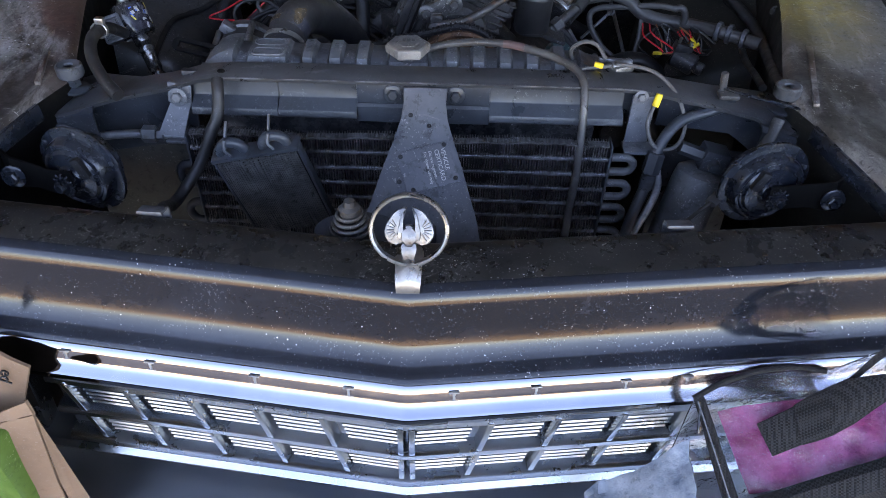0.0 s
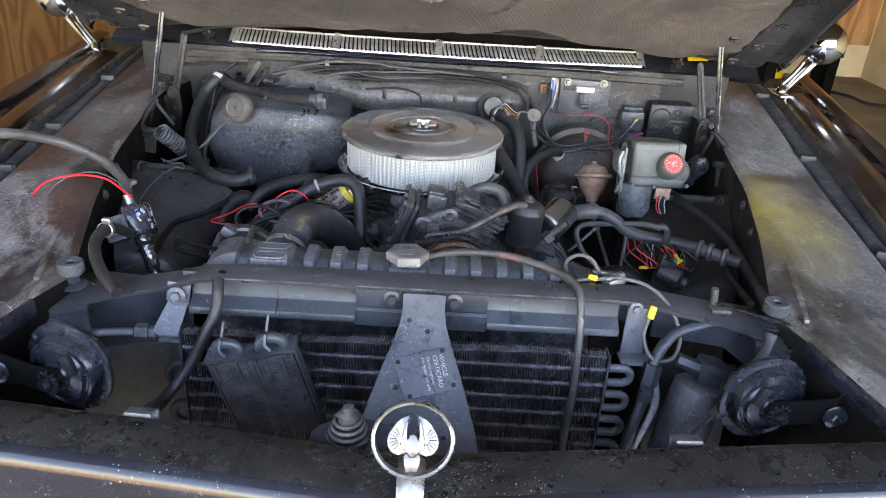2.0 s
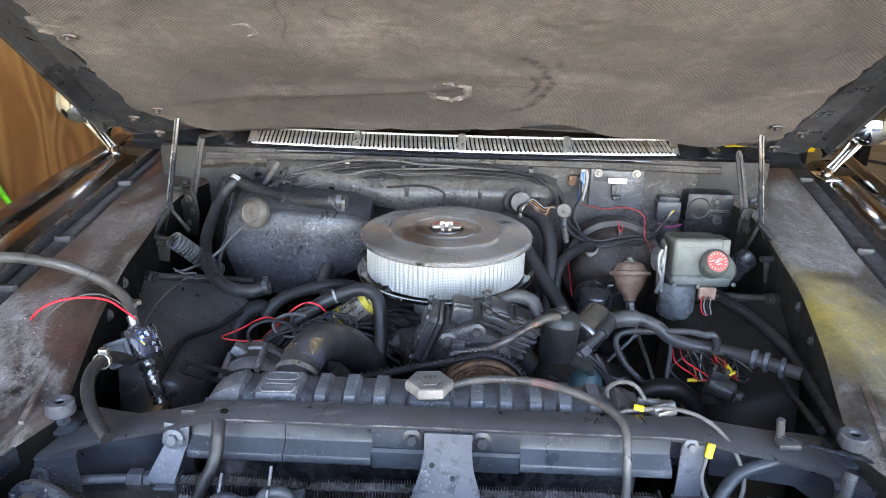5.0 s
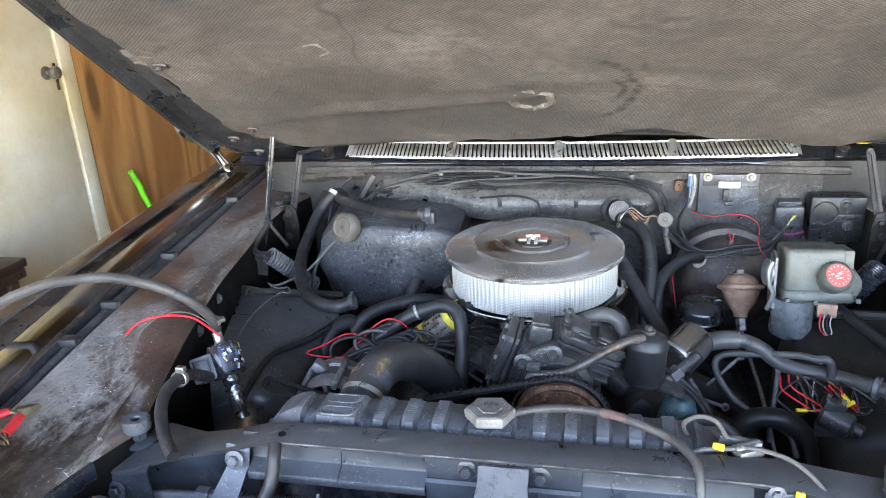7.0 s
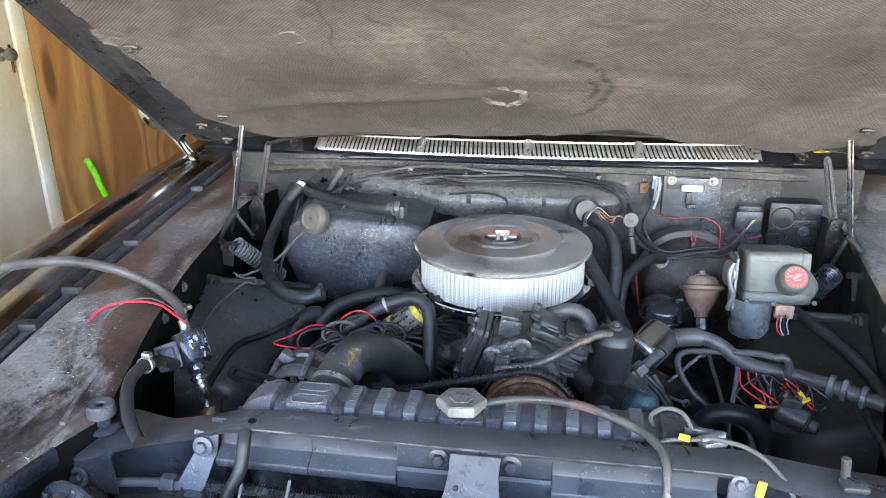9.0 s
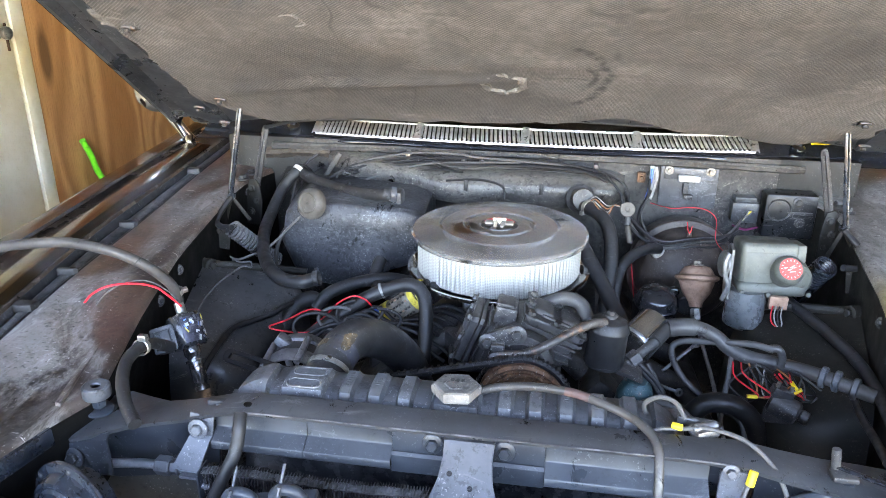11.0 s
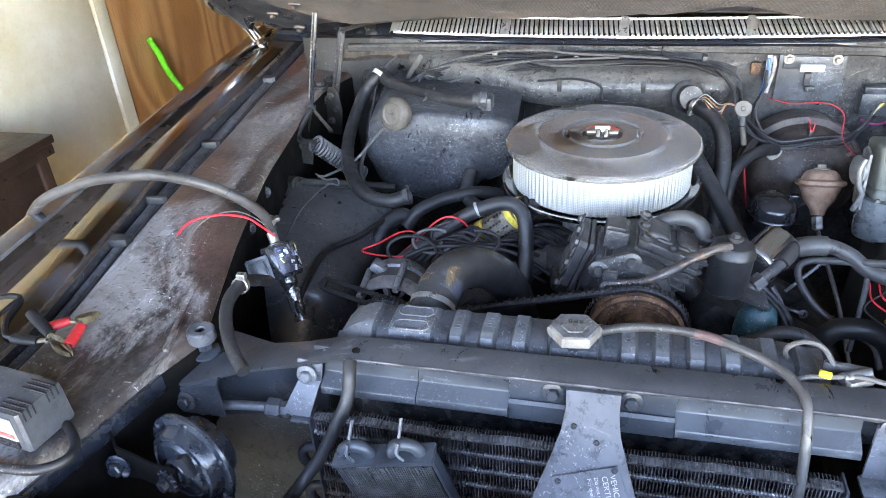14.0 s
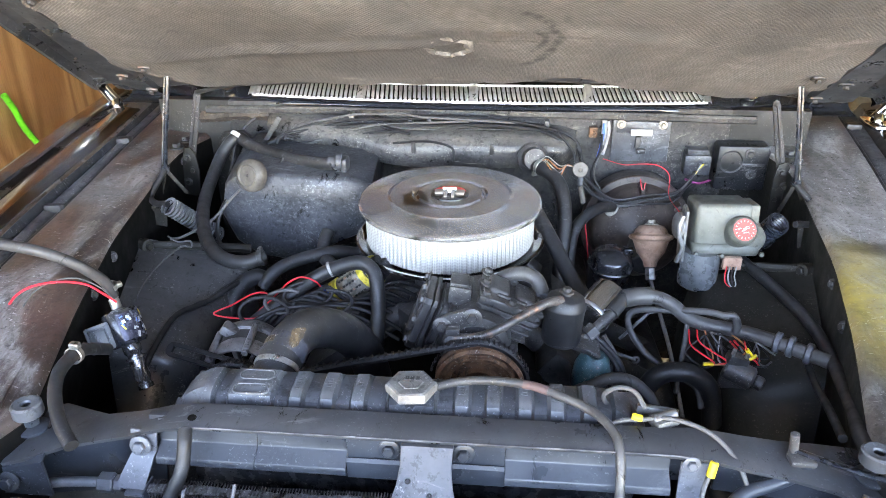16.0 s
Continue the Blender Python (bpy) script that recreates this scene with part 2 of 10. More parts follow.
def chrome_material(name, rough=0.07, tint=(0.62, 0.63, 0.65), pits=0.5, haze=0.12, dusty=0.0):
    s = Tree(name)
    film = s.ramp(s.noise(6.0, 6.0, 0.7), 0.45, 0.75)
    v = s.node("ShaderNodeTexVoronoi", Vector=s.co, Scale=240.0)
    pit = s.math("MULTIPLY", s.ramp(v.outputs["Distance"], 0.12, 0.05), s.ramp(s.noise(17.0, 4.0), 0.68 - 0.2 * pits, 0.72))
    s.set(s.b.inputs["Base Color"], s.mix(pit, s.mix(s.math("MULTIPLY", film, 0.3), tint, (0.36, 0.34, 0.31)), (0.10, 0.09, 0.08)))
    s.set(s.b.inputs["Metallic"], s.ramp(film, 0.0, 1.0, 1.0, 1.0 - dusty))
    s.set(s.b.inputs["Roughness"], s.math("ADD", s.ramp(film, 0.0, 1.0, rough, rough + haze), s.math("MULTIPLY", pit, 0.5)))
    s.bump(s.noise(30.0, 2.0), 0.04, 0.001)
    return s.m


def lid_material():
    """Chrome under a dull dust film, with dark wiped smears that have sharp edges."""
    s = Tree("air_cleaner_chrome")
    smear = s.ramp(s.noise(10.0, 8.0, 0.64, s.mapped((1.0, 1.4, 1.0)), 0.8), 0.580, 0.592)
    film = s.math("MULTIPLY", s.ramp(smear, 0.0, 1.0, 1.0, 0.15), s.ramp(s.noise(5.0, 5.0), 0.3, 0.7, 0.5, 1.0))
    col = s.mix(film, (0.36, 0.36, 0.365), (0.60, 0.60, 0.60))
    spots = s.math("MULTIPLY", s.ramp(s.noise(150.0, 4.0, 0.7), 0.64, 0.68), 0.5)
    s.set(s.b.inputs["Base Color"], s.mix(spots, col, (0.12, 0.11, 0.10)))
    s.set(s.b.inputs["Metallic"], s.ramp(film, 0.0, 1.0, 1.0, 0.70))
    s.set(s.b.inputs["Roughness"], s.ramp(film, 0.0, 1.0, 0.06, 0.22))
    return s.m


def webbing_material():
    s = Tree("black_webbing")
    k = s.node("ShaderNodeTexChecker", Vector=s.co, Scale=430.0)
    col = s.mix(k.outputs["Fac"], (0.0028, 0.0028, 0.003), (0.014, 0.014, 0.015))
    col = s.mix(s.ramp(s.noise(60.0, 4.0), 0.5, 0.8, 0.0, 0.5), col, (0.02, 0.02, 0.021))
    s.set(s.b.inputs["Base Color"], col)
    s.b.inputs["Roughness"].default_value = 0.8
    s.b.inputs["Specular IOR Level"].default_value = 0.15
    s.bump(k.outputs["Fac"], 0.6, 0.001)
    return s.m


def clear_material(name, colour, rough=0.05):
    s = Tree(name)
    s.b.inputs["Base Color"].default_value = (*colour, 1.0)
    s.b.inputs["Transmission Weight"].default_value = 1.0
    s.b.inputs["IOR"].default_value = 1.2
    s.b.inputs["Roughness"].default_value = rough
    s.bump(s.noise(26.0, 3.0, 0.5, None, 1.0), 0.6, 0.01)
    return s.m


def plain(name, colour, rough=0.5, metal=0.0):
    return surface(name, colour, tuple(min(1.0, v * 1.25) for v in colour), rough, metal, big=20.0, bump=0.1, depth=0.0005)


M_SHELF = fender_shelf_material("dusty_worn_black_paint", (0.085, 0.048, 0.036), (0.046, 0.040, 0.038), 0.78, 0.45)
M_SHELFBROWN = fender_shelf_material("dusty_worn_brown_paint", (0.062, 0.049, 0.036), (0.050, 0.045, 0.038), 0.38, 0.75)
M_PAD = pad_material()
# bluish dust colour also paints in the blue-grey reflection on the nose
M_NOSE = surface("black_body_enamel", (0.004, 0.0045, 0.006), (0.007, 0.008, 0.011), 0.10, 0.0, big=3.0, fine=60.0, bump=0.07, depth=0.0009, dust=0.11, dustcol=(0.10, 0.12, 0.16), specks=0.6, rough_var=0.05, spec=0.27, grit=0.12, scuff=0.12)
M_LEDGE = surface("dusty_black_ledge", (0.005, 0.005, 0.0055), (0.013, 0.0125, 0.012), 0.3, 0.0, big=14.0, bump=0.2, dust=0.05, specks=1.0, grit=0.5, scuff=0.3)
M_FENDER = surface("brown_black_fender_paint", (0.012, 0.0085, 0.0072), (0.050, 0.034, 0.027), 0.20, 0.0, big=3.0, fine=50.0, bump=0.06, depth=0.0006, dust=0.32, dustcol=(0.20, 0.15, 0.12), specks=0.3, coat=0.15, rough_var=0.1, spec=0.4, grit=0.25, scuff=0.4)
M_GUTTER = surface("dusty_blue_black_gutter", (0.007, 0.008, 0.010), (0.020, 0.022, 0.026), 0.42, 0.0, big=12.0, dust=0.42, dustcol=(0.17, 0.17, 0.175), grit=0.5, scuff=0.8)
M_BAY = surface("dusty_black_bay", (0.0085, 0.009, 0.0105), (0.034, 0.035, 0.038), 0.36, 0.0, big=6.0, dust=0.24, dustcol=(0.19, 0.185, 0.18), grit=0.35, spec=0.45, scuff=0.9)
# darker than M_BAY: shade of the right bay side is in this colour
M_OILY = surface("oily_shaded_brown_black", (0.006, 0.0058, 0.0052), (0.020, 0.0185, 0.016), 0.55, 0.0, big=5.0, dust=0.06, dustcol=(0.10, 0.095, 0.085), spec=0.2, grit=0.25, scuff=0.5)
# far below real oily black: the deep bay's shade is painted into it
M_DEEP = surface("oily_shade_black", (0.0015, 0.0014, 0.0014), (0.0055, 0.005, 0.0045), 0.7, 0.0, big=7.0, dust=0.0, dustcol=(0.03, 0.03, 0.028), spec=0.10, grit=0.08)
M_FIREWALL = surface("firewall_grey_black", (0.012, 0.012, 0.0132), (0.046, 0.045, 0.044), 0.38, 0.0, big=8.0, bump=0.35, depth=0.004, dust=0.5, dustcol=(0.20, 0.185, 0.165), grit=0.35, scuff=0.8, flake=0.5)
M_HEATER = surface("heater_case_mottled", (0.009, 0.010, 0.0125), (0.036, 0.038, 0.044), 0.38, 0.0, big=6.0, fine=120.0, bump=0.5, depth=0.004, dust=0.2, dustcol=(0.21, 0.215, 0.225), grit=0.3, scuff=0.7, flake=0.5)
M_SUPPORT = surface("blue_black_support_paint", (0.009, 0.0112, 0.0155), (0.024, 0.029, 0.037), 0.40, 0.0, big=7.0, bump=0.10, dust=0.09, dustcol=(0.15, 0.155, 0.165), grit=0.22, spec=0.30, scuff=0.35)
M_TANK = surface("radiator_tank_black", (0.026, 0.0285, 0.033), (0.062, 0.066, 0.074), 0.44, 0.0, big=15.0, bump=0.15, dust=0.22, dustcol=(0.19, 0.195, 0.205), spec=0.35, grit=0.45, scuff=0.45, rough_var=0.1)
M_PLATE = surface("latch_plate_grey", (0.040, 0.045, 0.056), (0.075, 0.080, 0.092), 0.36, 0.0, big=9.0, bump=0.12, dust=0.2, dustcol=(0.21, 0.205, 0.20), grit=0.35, scuff=0.35)
M_FIN = surface("black_cooling_fins", (0.018, 0.0185, 0.021), (0.085, 0.088, 0.096), 0.26, 0.5, big=26.0, dust=0.25, dustcol=(0.24, 0.24, 0.245), rough_var=0.12, grit=0.6)
M_TUBE = surface("dull_tube_metal", (0.16, 0.17, 0.185), (0.28, 0.29, 0.31), 0.4, 0.7, big=25.0)
M_RUBBER = surface("dusty_black_rubber", (0.005, 0.005, 0.0056), (0.0145, 0.0145, 0.0160), 0.52, 0.0, big=18.0, bump=0.12, dust=0.09, dustcol=(0.14, 0.14, 0.15), spec=0.35, grit=0.12, scuff=0.5)
M_GREYHOSE = surface("greyed_rubber_hose", (0.018, 0.0175, 0.018), (0.050, 0.048, 0.047), 0.46, 0.0, big=12.0, dust=0.1, scuff=0.7, grit=0.15)
M_HORN = surface("horn_blue_black", (0.005, 0.0065, 0.010), (0.013, 0.017, 0.024), 0.26, 0.1, big=18.0, bump=0.08, dust=0.05, dustcol=(0.18, 0.18, 0.19), spec=0.45, grit=0.15)
M_CAST = surface("grimy_cast_iron", (0.014, 0.014, 0.0155), (0.046, 0.045, 0.046), 0.42, 0.15, big=14.0, bump=0.4, depth=0.003, dust=0.26, dustcol=(0.18, 0.17, 0.16), grit=0.4, scuff=0.3)
M_ALU = surface("weathered_aluminium", (0.12, 0.12, 0.125), (0.25, 0.25, 0.255), 0.42, 0.5, big=26.0, dust=0.15, scuff=0.5, grit=0.4)
M_STEEL = surface("zinc_steel", (0.20, 0.195, 0.185), (0.34, 0.335, 0.32), 0.38, 0.85, big=30.0, bump=0.1, grit=0.4)
M_CAPGREY = surface("painted_radiator_cap", (0.085, 0.081, 0.077), (0.155, 0.148, 0.14), 0.5, 0.15, big=40.0, dust=0.15, rust=0.25, grit=0.5, scuff=0.6)
M_CHROME = chrome_material("chrome", 0.06)
M_BRIGHT = chrome_material("bright_trim", 0.22, (0.30, 0.325, 0.35), 0.5, 0.2)
M_LID = lid_material()
M_VENT = surface("bright_vent_metal", (0.34, 0.34, 0.34), (0.46, 0.46, 0.46), 0.34, 0.7, big=25.0, bump=0.1, grit=0.15)
M_COIL = surface("dirty_yellow_coil", (0.36, 0.27, 0.025), (0.58, 0.46, 0.07), 0.4, 0.0, big=30.0, rust=0.3, grit=0.6)
M_DIAPHRAGM = surface("dirty_zinc_diaphragm", (0.040, 0.036, 0.032), (0.080, 0.073, 0.065), 0.55, 0.1, big=30.0, bump=0.1, dust=0.05, grit=0.2)
M_MOULDING = chrome_material("pitted_moulding_chrome", 0.07, (0.17, 0.18, 0.20), 0.6, 0.15)
M_ORNAMENT = surface("worn_ornament_metal", (0.13, 0.122, 0.112), (0.24, 0.228, 0.21), 0.30, 0.75, big=30.0, bump=0.1, grit=0.3)
M_WINGMETAL = surface("polished_wing_metal", (0.085, 0.085, 0.088), (0.15, 0.15, 0.152), 0.34, 0.7, big=60.0, bump=0.1, grit=0.2)
M_PIPE = surface("scuffed_metal_pipe", (0.025, 0.024, 0.024), (0.085, 0.075, 0.07), 0.4, 0.4, big=26.0, rust=0.55, grit=0.5)
M_COOLFIN = surface("dusty_grey_fins", (0.04, 0.043, 0.047), (0.13, 0.135, 0.142), 0.4, 0.4, big=30.0, dust=0.2, grit=0.6)
M_TRIM = chrome_material("stainless_fender_trim", 0.10, (0.29, 0.31, 0.35), 0.3, 0.22, 0.35)
M_CANCHROME = chrome_material("dull_chrome_can", 0.12, (0.50, 0.53, 0.57), 0.4, 0.15, 0.1)
M_DULLCHROME = chrome_material("dull_grille_metal", 0.26, (0.155, 0.175, 0.20), 0.6, 0.25, 0.1)
M_PUMPLABEL = surface("iridescent_pump_label", (0.020, 0.020, 0.030), (0.060, 0.058, 0.075), 0.22, 0.3, big=60.0, bump=0.05, grit=0.2)
M_DARKCHROME = chrome_material("dull_bumper_chrome", 0.30, (0.34, 0.355, 0.38), 0.6, 0.2)
M_BROWN = surface("rusty_brown_can", (0.16, 0.09, 0.062), (0.32, 0.20, 0.15), 0.5, 0.2, big=28.0, dust=0.3, dustcol=(0.42, 0.34, 0.28), rust=0.5, scuff=0.5)
M_RUST = surface("rust", (0.055, 0.026, 0.014), (0.15, 0.078, 0.045), 0.7, 0.2, big=35.0, bump=0.5, grit=0.6, scuff=0.6)
M_CRUISE = surface("grey_unit_casting", (0.050, 0.054, 0.048), (0.082, 0.086, 0.078), 0.5, 0.1, big=18.0, bump=0.15, dust=0.15, dustcol=(0.13, 0.125, 0.11), grit=0.15, scuff=0.5)
M_BOOSTER = surface("booster_brown_black", (0.024, 0.0175, 0.015), (0.072, 0.055, 0.048), 0.45, 0.1, big=10.0, dust=0.3, dustcol=(0.20, 0.17, 0.155), grit=0.4, scuff=0.5)
M_GLOSSBLACK = surface("gloss_black_can", (0.008, 0.009, 0.011), (0.018, 0.019, 0.022), 0.2, 0.0, big=12.0, coat=0.4, dust=0.1)
M_BEIGE = surface("dirty_beige_plastic", (0.15, 0.135, 0.115), (0.25, 0.23, 0.20), 0.5, 0.0, big=30.0, dust=0.1)
M_WHITE = surface("white_plastic", (0.27, 0.266, 0.255), (0.37, 0.362, 0.35), 0.4, 0.0, big=30.0, bump=0.1, grit=0.25)
M_PAPER = mesh_paper_material()
M_RED = plain("red_wire", (0.45, 0.014, 0.022), 0.4)
M_CLAMPRED = plain("red_clamp_plastic", (0.26, 0.014, 0.016), 0.4)
M_REDDECAL = plain("red_decal", (0.52, 0.05, 0.045), 0.5)
M_YELLOW = plain("yellow_band", (0.50, 0.35, 0.018), 0.4)
M_ORANGE = plain("orange_wire", (0.22, 0.085, 0.035), 0.45)
M_BLUE = plain("blue_wire", (0.03, 0.10, 0.35), 0.45)
M_WHITEWIRE = plain("pale_wire", (0.17, 0.168, 0.16), 0.5)
M_BLACKWIRE = plain("black_wire", (0.008, 0.008, 0.009), 0.55)
M_GREYWIRE = plain("grey_wire", (0.048, 0.047, 0.047), 0.6)
M_PINK = surface("pink_cloth", (0.105, 0.009, 0.050), (0.22, 0.040, 0.125), 0.6, 0.0, big=22.0, bump=0.9, depth=0.006, grit=0.1)
M_WEB = webbing_material()
M_CLEAR = clear_material("clear_vinyl", (0.93, 0.93, 0.95))
M_CARD = surface("brown_cardboard", (0.115, 0.070, 0.043), (0.155, 0.098, 0.062), 0.8, 0.0, big=10.0, fine=200.0, bump=0.2, grit=0.1)
M_GREEN = plain("green_plastic", (0.10, 0.62, 0.03), 0.4)
M_TURQ = surface("turquoise_engine_paint", (0.012, 0.044, 0.053), (0.030, 0.088, 0.10), 0.4, 0.1, big=24.0, dust=0.2, rust=0.35, grit=0.5)
M_PLY = wood_sheet("plywood_wall", (0.34, 0.145, 0.048), (0.60, 0.32, 0.135), (1.0, 1.5, 0.32))
M_PLYB = wood_sheet("plywood_back", (0.34, 0.145, 0.048), (0.60, 0.32, 0.135), (1.5, 1.0, 0.32))
M_DOORW = surface("white_door_paint", (0.52, 0.45, 0.29), (0.72, 0.69, 0.60), 0.5, 0.0, big=1.5, fine=70.0, bump=0.15, specks=0.15, grit=0.06)
M_WALL = surface("tan_wallboard", (0.58, 0.47, 0.29), (0.70, 0.59, 0.39), 0.75, 0.0, big=2.5, bump=0.15, grit=0.1)
M_CEIL = surface("bare_rafter_boards", (0.16, 0.115, 0.075), (0.25, 0.19, 0.13), 0.85, 0.0, big=2.0, grit=0.0)
M_FLOOR = surface("garage_concrete", (0.20, 0.165, 0.115), (0.31, 0.265, 0.19), 0.75, 0.0, big=1.8, fine=60.0, bump=0.4, depth=0.003)
M_DRIVE = surface("asphalt_drive", (0.020, 0.021, 0.023), (0.040, 0.041, 0.043), 0.9, 0.0, big=0.9, fine=40.0, bump=0.3, depth=0.003, grit=0.1)
M_DARKWOOD = surface("dark_stained_wood", (0.028, 0.014, 0.010), (0.055, 0.030, 0.022), 0.4, 0.0, big=7.0, dust=0.2)
M_BACKDROP = surface("backdrop_tan", (0.36, 0.26, 0.15), (0.50, 0.37, 0.23), 0.85, 0.0, big=1.2, fine=30.0, bump=0.3)
M_CHARGER = surface("charger_grey_plastic", (0.022, 0.026, 0.031), (0.042, 0.047, 0.054), 0.42, 0.0, big=20.0, dust=0.15, scuff=0.3, spec=0.4)


# ---- mesh helpers ----
def turn_to(direction):
    """The rotation that takes z to that direction."""
    return Vector(direction).normalized().to_track_quat("Z", "Y").to_matrix().to_4x4()


def thing(name, at, label, category, group="", kind=""):
    ob = new(name)
    ob.empty_display_size = 0.02
    ob.location = at
    return tagged(ob, label, category, group, kind)


def finish(name, bm, material, sharp=38):
    me = bpy.data.meshes.new(name)
    bmesh.ops.recalc_face_normals(bm, faces=bm.faces)
    bm.to_mesh(me)
    bm.free()
    me.polygons.foreach_set("use_smooth", [True] * len(me.polygons))
    me.set_sharp_from_angle(angle=radians(sharp))
    me.materials.append(material)
    return new(name, me)


def part(name, bm, material, parent, label="", sharp=38):
    """One mesh under a thing or under a part, built where it stands."""
    ob = finish(name, bm, material, sharp)
    ob.parent = parent
    if parent.type == "EMPTY":
        ob.matrix_parent_inverse = Matrix.Translation(-Vector(parent.location))
    return tagged(ob, label)


def setting(name, bm, material, label, category, sharp=38):
    return tagged(finish(name, bm, material, sharp), label, category, "", "structure")


def B():
    return bmesh.new()


def box(bm, c, size, bevel=0.0, rot=None, seg=2):
    m = Matrix.Translation(c) @ (rot or Matrix()) @ Matrix.Diagonal((*size, 1))
    r = bmesh.ops.create_cube(bm, size=1.0, matrix=m)
    if bevel:
        es = list({e for v in r["verts"] for e in v.link_edges})
        bmesh.ops.bevel(bm, geom=es, offset=bevel, segments=seg, profile=0.5, affect="EDGES")
    return bm


def lathe(bm, profile, at=(0, 0, 0), axis=(0, 0, 1), seg=32, squash=None):
    """Turns a profile of (radius, height) round the axis."""
    m = Matrix.Translation(at) @ turn_to(axis)
    rings = []
    for r, h in profile:
        if r < 1e-5:
            rings.append([bm.verts.new(m @ Vector((0, 0, h)))])
        else:
            ring = []
            for i in range(seg):
                a = 2 * math.pi * i / seg
                p = Vector((r * math.cos(a), r * math.sin(a), h))
                if squash:
                    p.x *= squash[0]
                    p.y *= squash[1]
                ring.append(bm.verts.new(m @ p))
            rings.append(ring)
    for a, b in zip(rings, rings[1:]):
        for i in range(seg):
            j = (i + 1) % seg
            vs = [a[i % len(a)], a[j % len(a)], b[j % len(b)], b[i % len(b)]]
            vs = list(dict.fromkeys(vs))
            if len(vs) > 2:
                bm.faces.new(vs)
    return bm


def cyl(bm, p0, p1, r0, r1=None, seg=20, bevel=0.0):
    p0, p1 = Vector(p0), Vector(p1)
    r1 = r0 if r1 is None else r1
    h = (p1 - p0).length
    b = min(bevel, h * 0.4)
    prof = [(0, 0), (r0 - b, 0), (r0, b), (r1, h - b), (r1 - b, h), (0, h)] if b else [(0, 0), (r0, 0), (r1, h), (0, h)]
    return lathe(bm, prof, p0, p1 - p0, seg)


def smooth_path(pts, steps=8, closed=False):
    pts = [Vector(p) for p in pts]
    n = len(pts)
    out = []
    for i in range(n if closed else n - 1):
        if closed:
            a, b, c, d = (pts[(i + k) % n] for k in (-1, 0, 1, 2))
        else:
            b, c = pts[i], pts[i + 1]
            a = pts[i - 1] if i else b * 2 - c
            d = pts[i + 2] if i + 2 < n else c * 2 - b
        for k in range(steps):
            t = k / steps
            out.append(0.5 * ((2 * b) + (c - a) * t + (2 * a - 5 * b + 4 * c - d) * t * t + (3 * b - a - 3 * c + d) * t * t * t))
    if not closed:
        out.append(pts[-1])
    return out


def tube(bm, pts, r, seg=10, steps=7, closed=False, smooth=True, ribs=0.0, flat=1.0):
    """A hose along the points; r is a radius or one at each end."""
    path = smooth_path(pts, steps, closed) if smooth else [Vector(p) for p in pts]
    n = len(path)
    rings, up = [], Vector((0.13, 0.21, 0.97)).normalized()
    for i, p in enumerate(path):
        d = (path[(i + 1) % n] - path[i - 1]) if closed or 0 < i < n - 1 else (path[1] - path[0] if i == 0 else path[-1] - path[-2])
        d = d.normalized() if d.length > 1e-9 else Vector((0, 0, 1))
        side = d.cross(up)
        side = side.normalized() if side.length > 1e-4 else d.orthogonal().normalized()
        up = side.cross(d).normalized()
        rr = r if not isinstance(r, tuple) else r[0] + (r[1] - r[0]) * i / max(1, n - 1)
        rr *= 1 + (ribs if i % 2 else 0)
        rings.append([bm.verts.new(p + (side * math.cos(a) + up * math.sin(a) * flat) * rr) for a in (2 * math.pi * k / seg for k in range(seg))])
    pairs = list(zip(rings, rings[1:])) + ([(rings[-1], rings[0])] if closed else [])
    for a, b in pairs:
        for k in range(seg):
            bm.faces.new((a[k], a[(k + 1) % seg], b[(k + 1) % seg], b[k]))
    if not closed:
        bm.faces.new(rings[0][::-1])
        bm.faces.new(rings[-1])
    return bm


def sheet(bm, rows, thick=0.0, close=False):
    """A skin over rows of points; thick: its thickness, added away from its normal."""
    grid = [[bm.verts.new(p) for p in row] for row in rows]
    faces = []
    for a, b in zip(grid, grid[1:]):
        k = len(a)
        for i in range(k if close else k - 1):
            faces.append(bm.faces.new((a[i], a[(i + 1) % k], b[(i + 1) % k], b[i])))
    if thick:
        bmesh.ops.recalc_face_normals(bm, faces=faces)
        bmesh.ops.solidify(bm, geom=faces, thickness=thick)
    return bm


def slab(bm, outline, thick, m=None, bevel=0.0):
    """A flat outline (x, y) given a thickness along z, then placed by m."""
    m = m or Matrix()
    lo = [bm.verts.new(m @ Vector((x, y, 0))) for x, y in outline]
    hi = [bm.verts.new(m @ Vector((x, y, thick))) for x, y in outline]
    n = len(lo)
    fs = [bm.faces.new(lo[::-1]), bm.faces.new(hi)]
    fs += [bm.faces.new((lo[i], lo[(i + 1) % n], hi[(i + 1) % n], hi[i])) for i in range(n)]
    if bevel:
        es = [e for e in fs[1].edges] + [e for e in fs[0].edges]
        bmesh.ops.bevel(bm, geom=es, offset=bevel, segments=2, profile=0.5, affect="EDGES")
    return bm


def bolt(bm, p, d, r=0.009, washer=True):
    p, d = Vector(p), Vector(d).normalized()
    if washer:
        lathe(bm, [(0, 0), (r * 1.7, 0), (r * 1.7, r * 0.25), (r * 1.45, r * 0.4), (0, r * 0.4)], p, d, 16)
    lathe(bm, [(0, 0), (r, 0), (r, r * 0.75), (r * 0.8, r * 0.95), (0, r * 0.95)], p + d * r * 0.3, d, 6)
    return bm


def xf(at=(0, 0, 0), z=(0, 0, 1), spin=0.0):
    return Matrix.Translation(at) @ turn_to(z) @ Matrix.Rotation(radians(spin), 4, "Z")


def lerp(a, b, t):
    return a + (b - a) * t


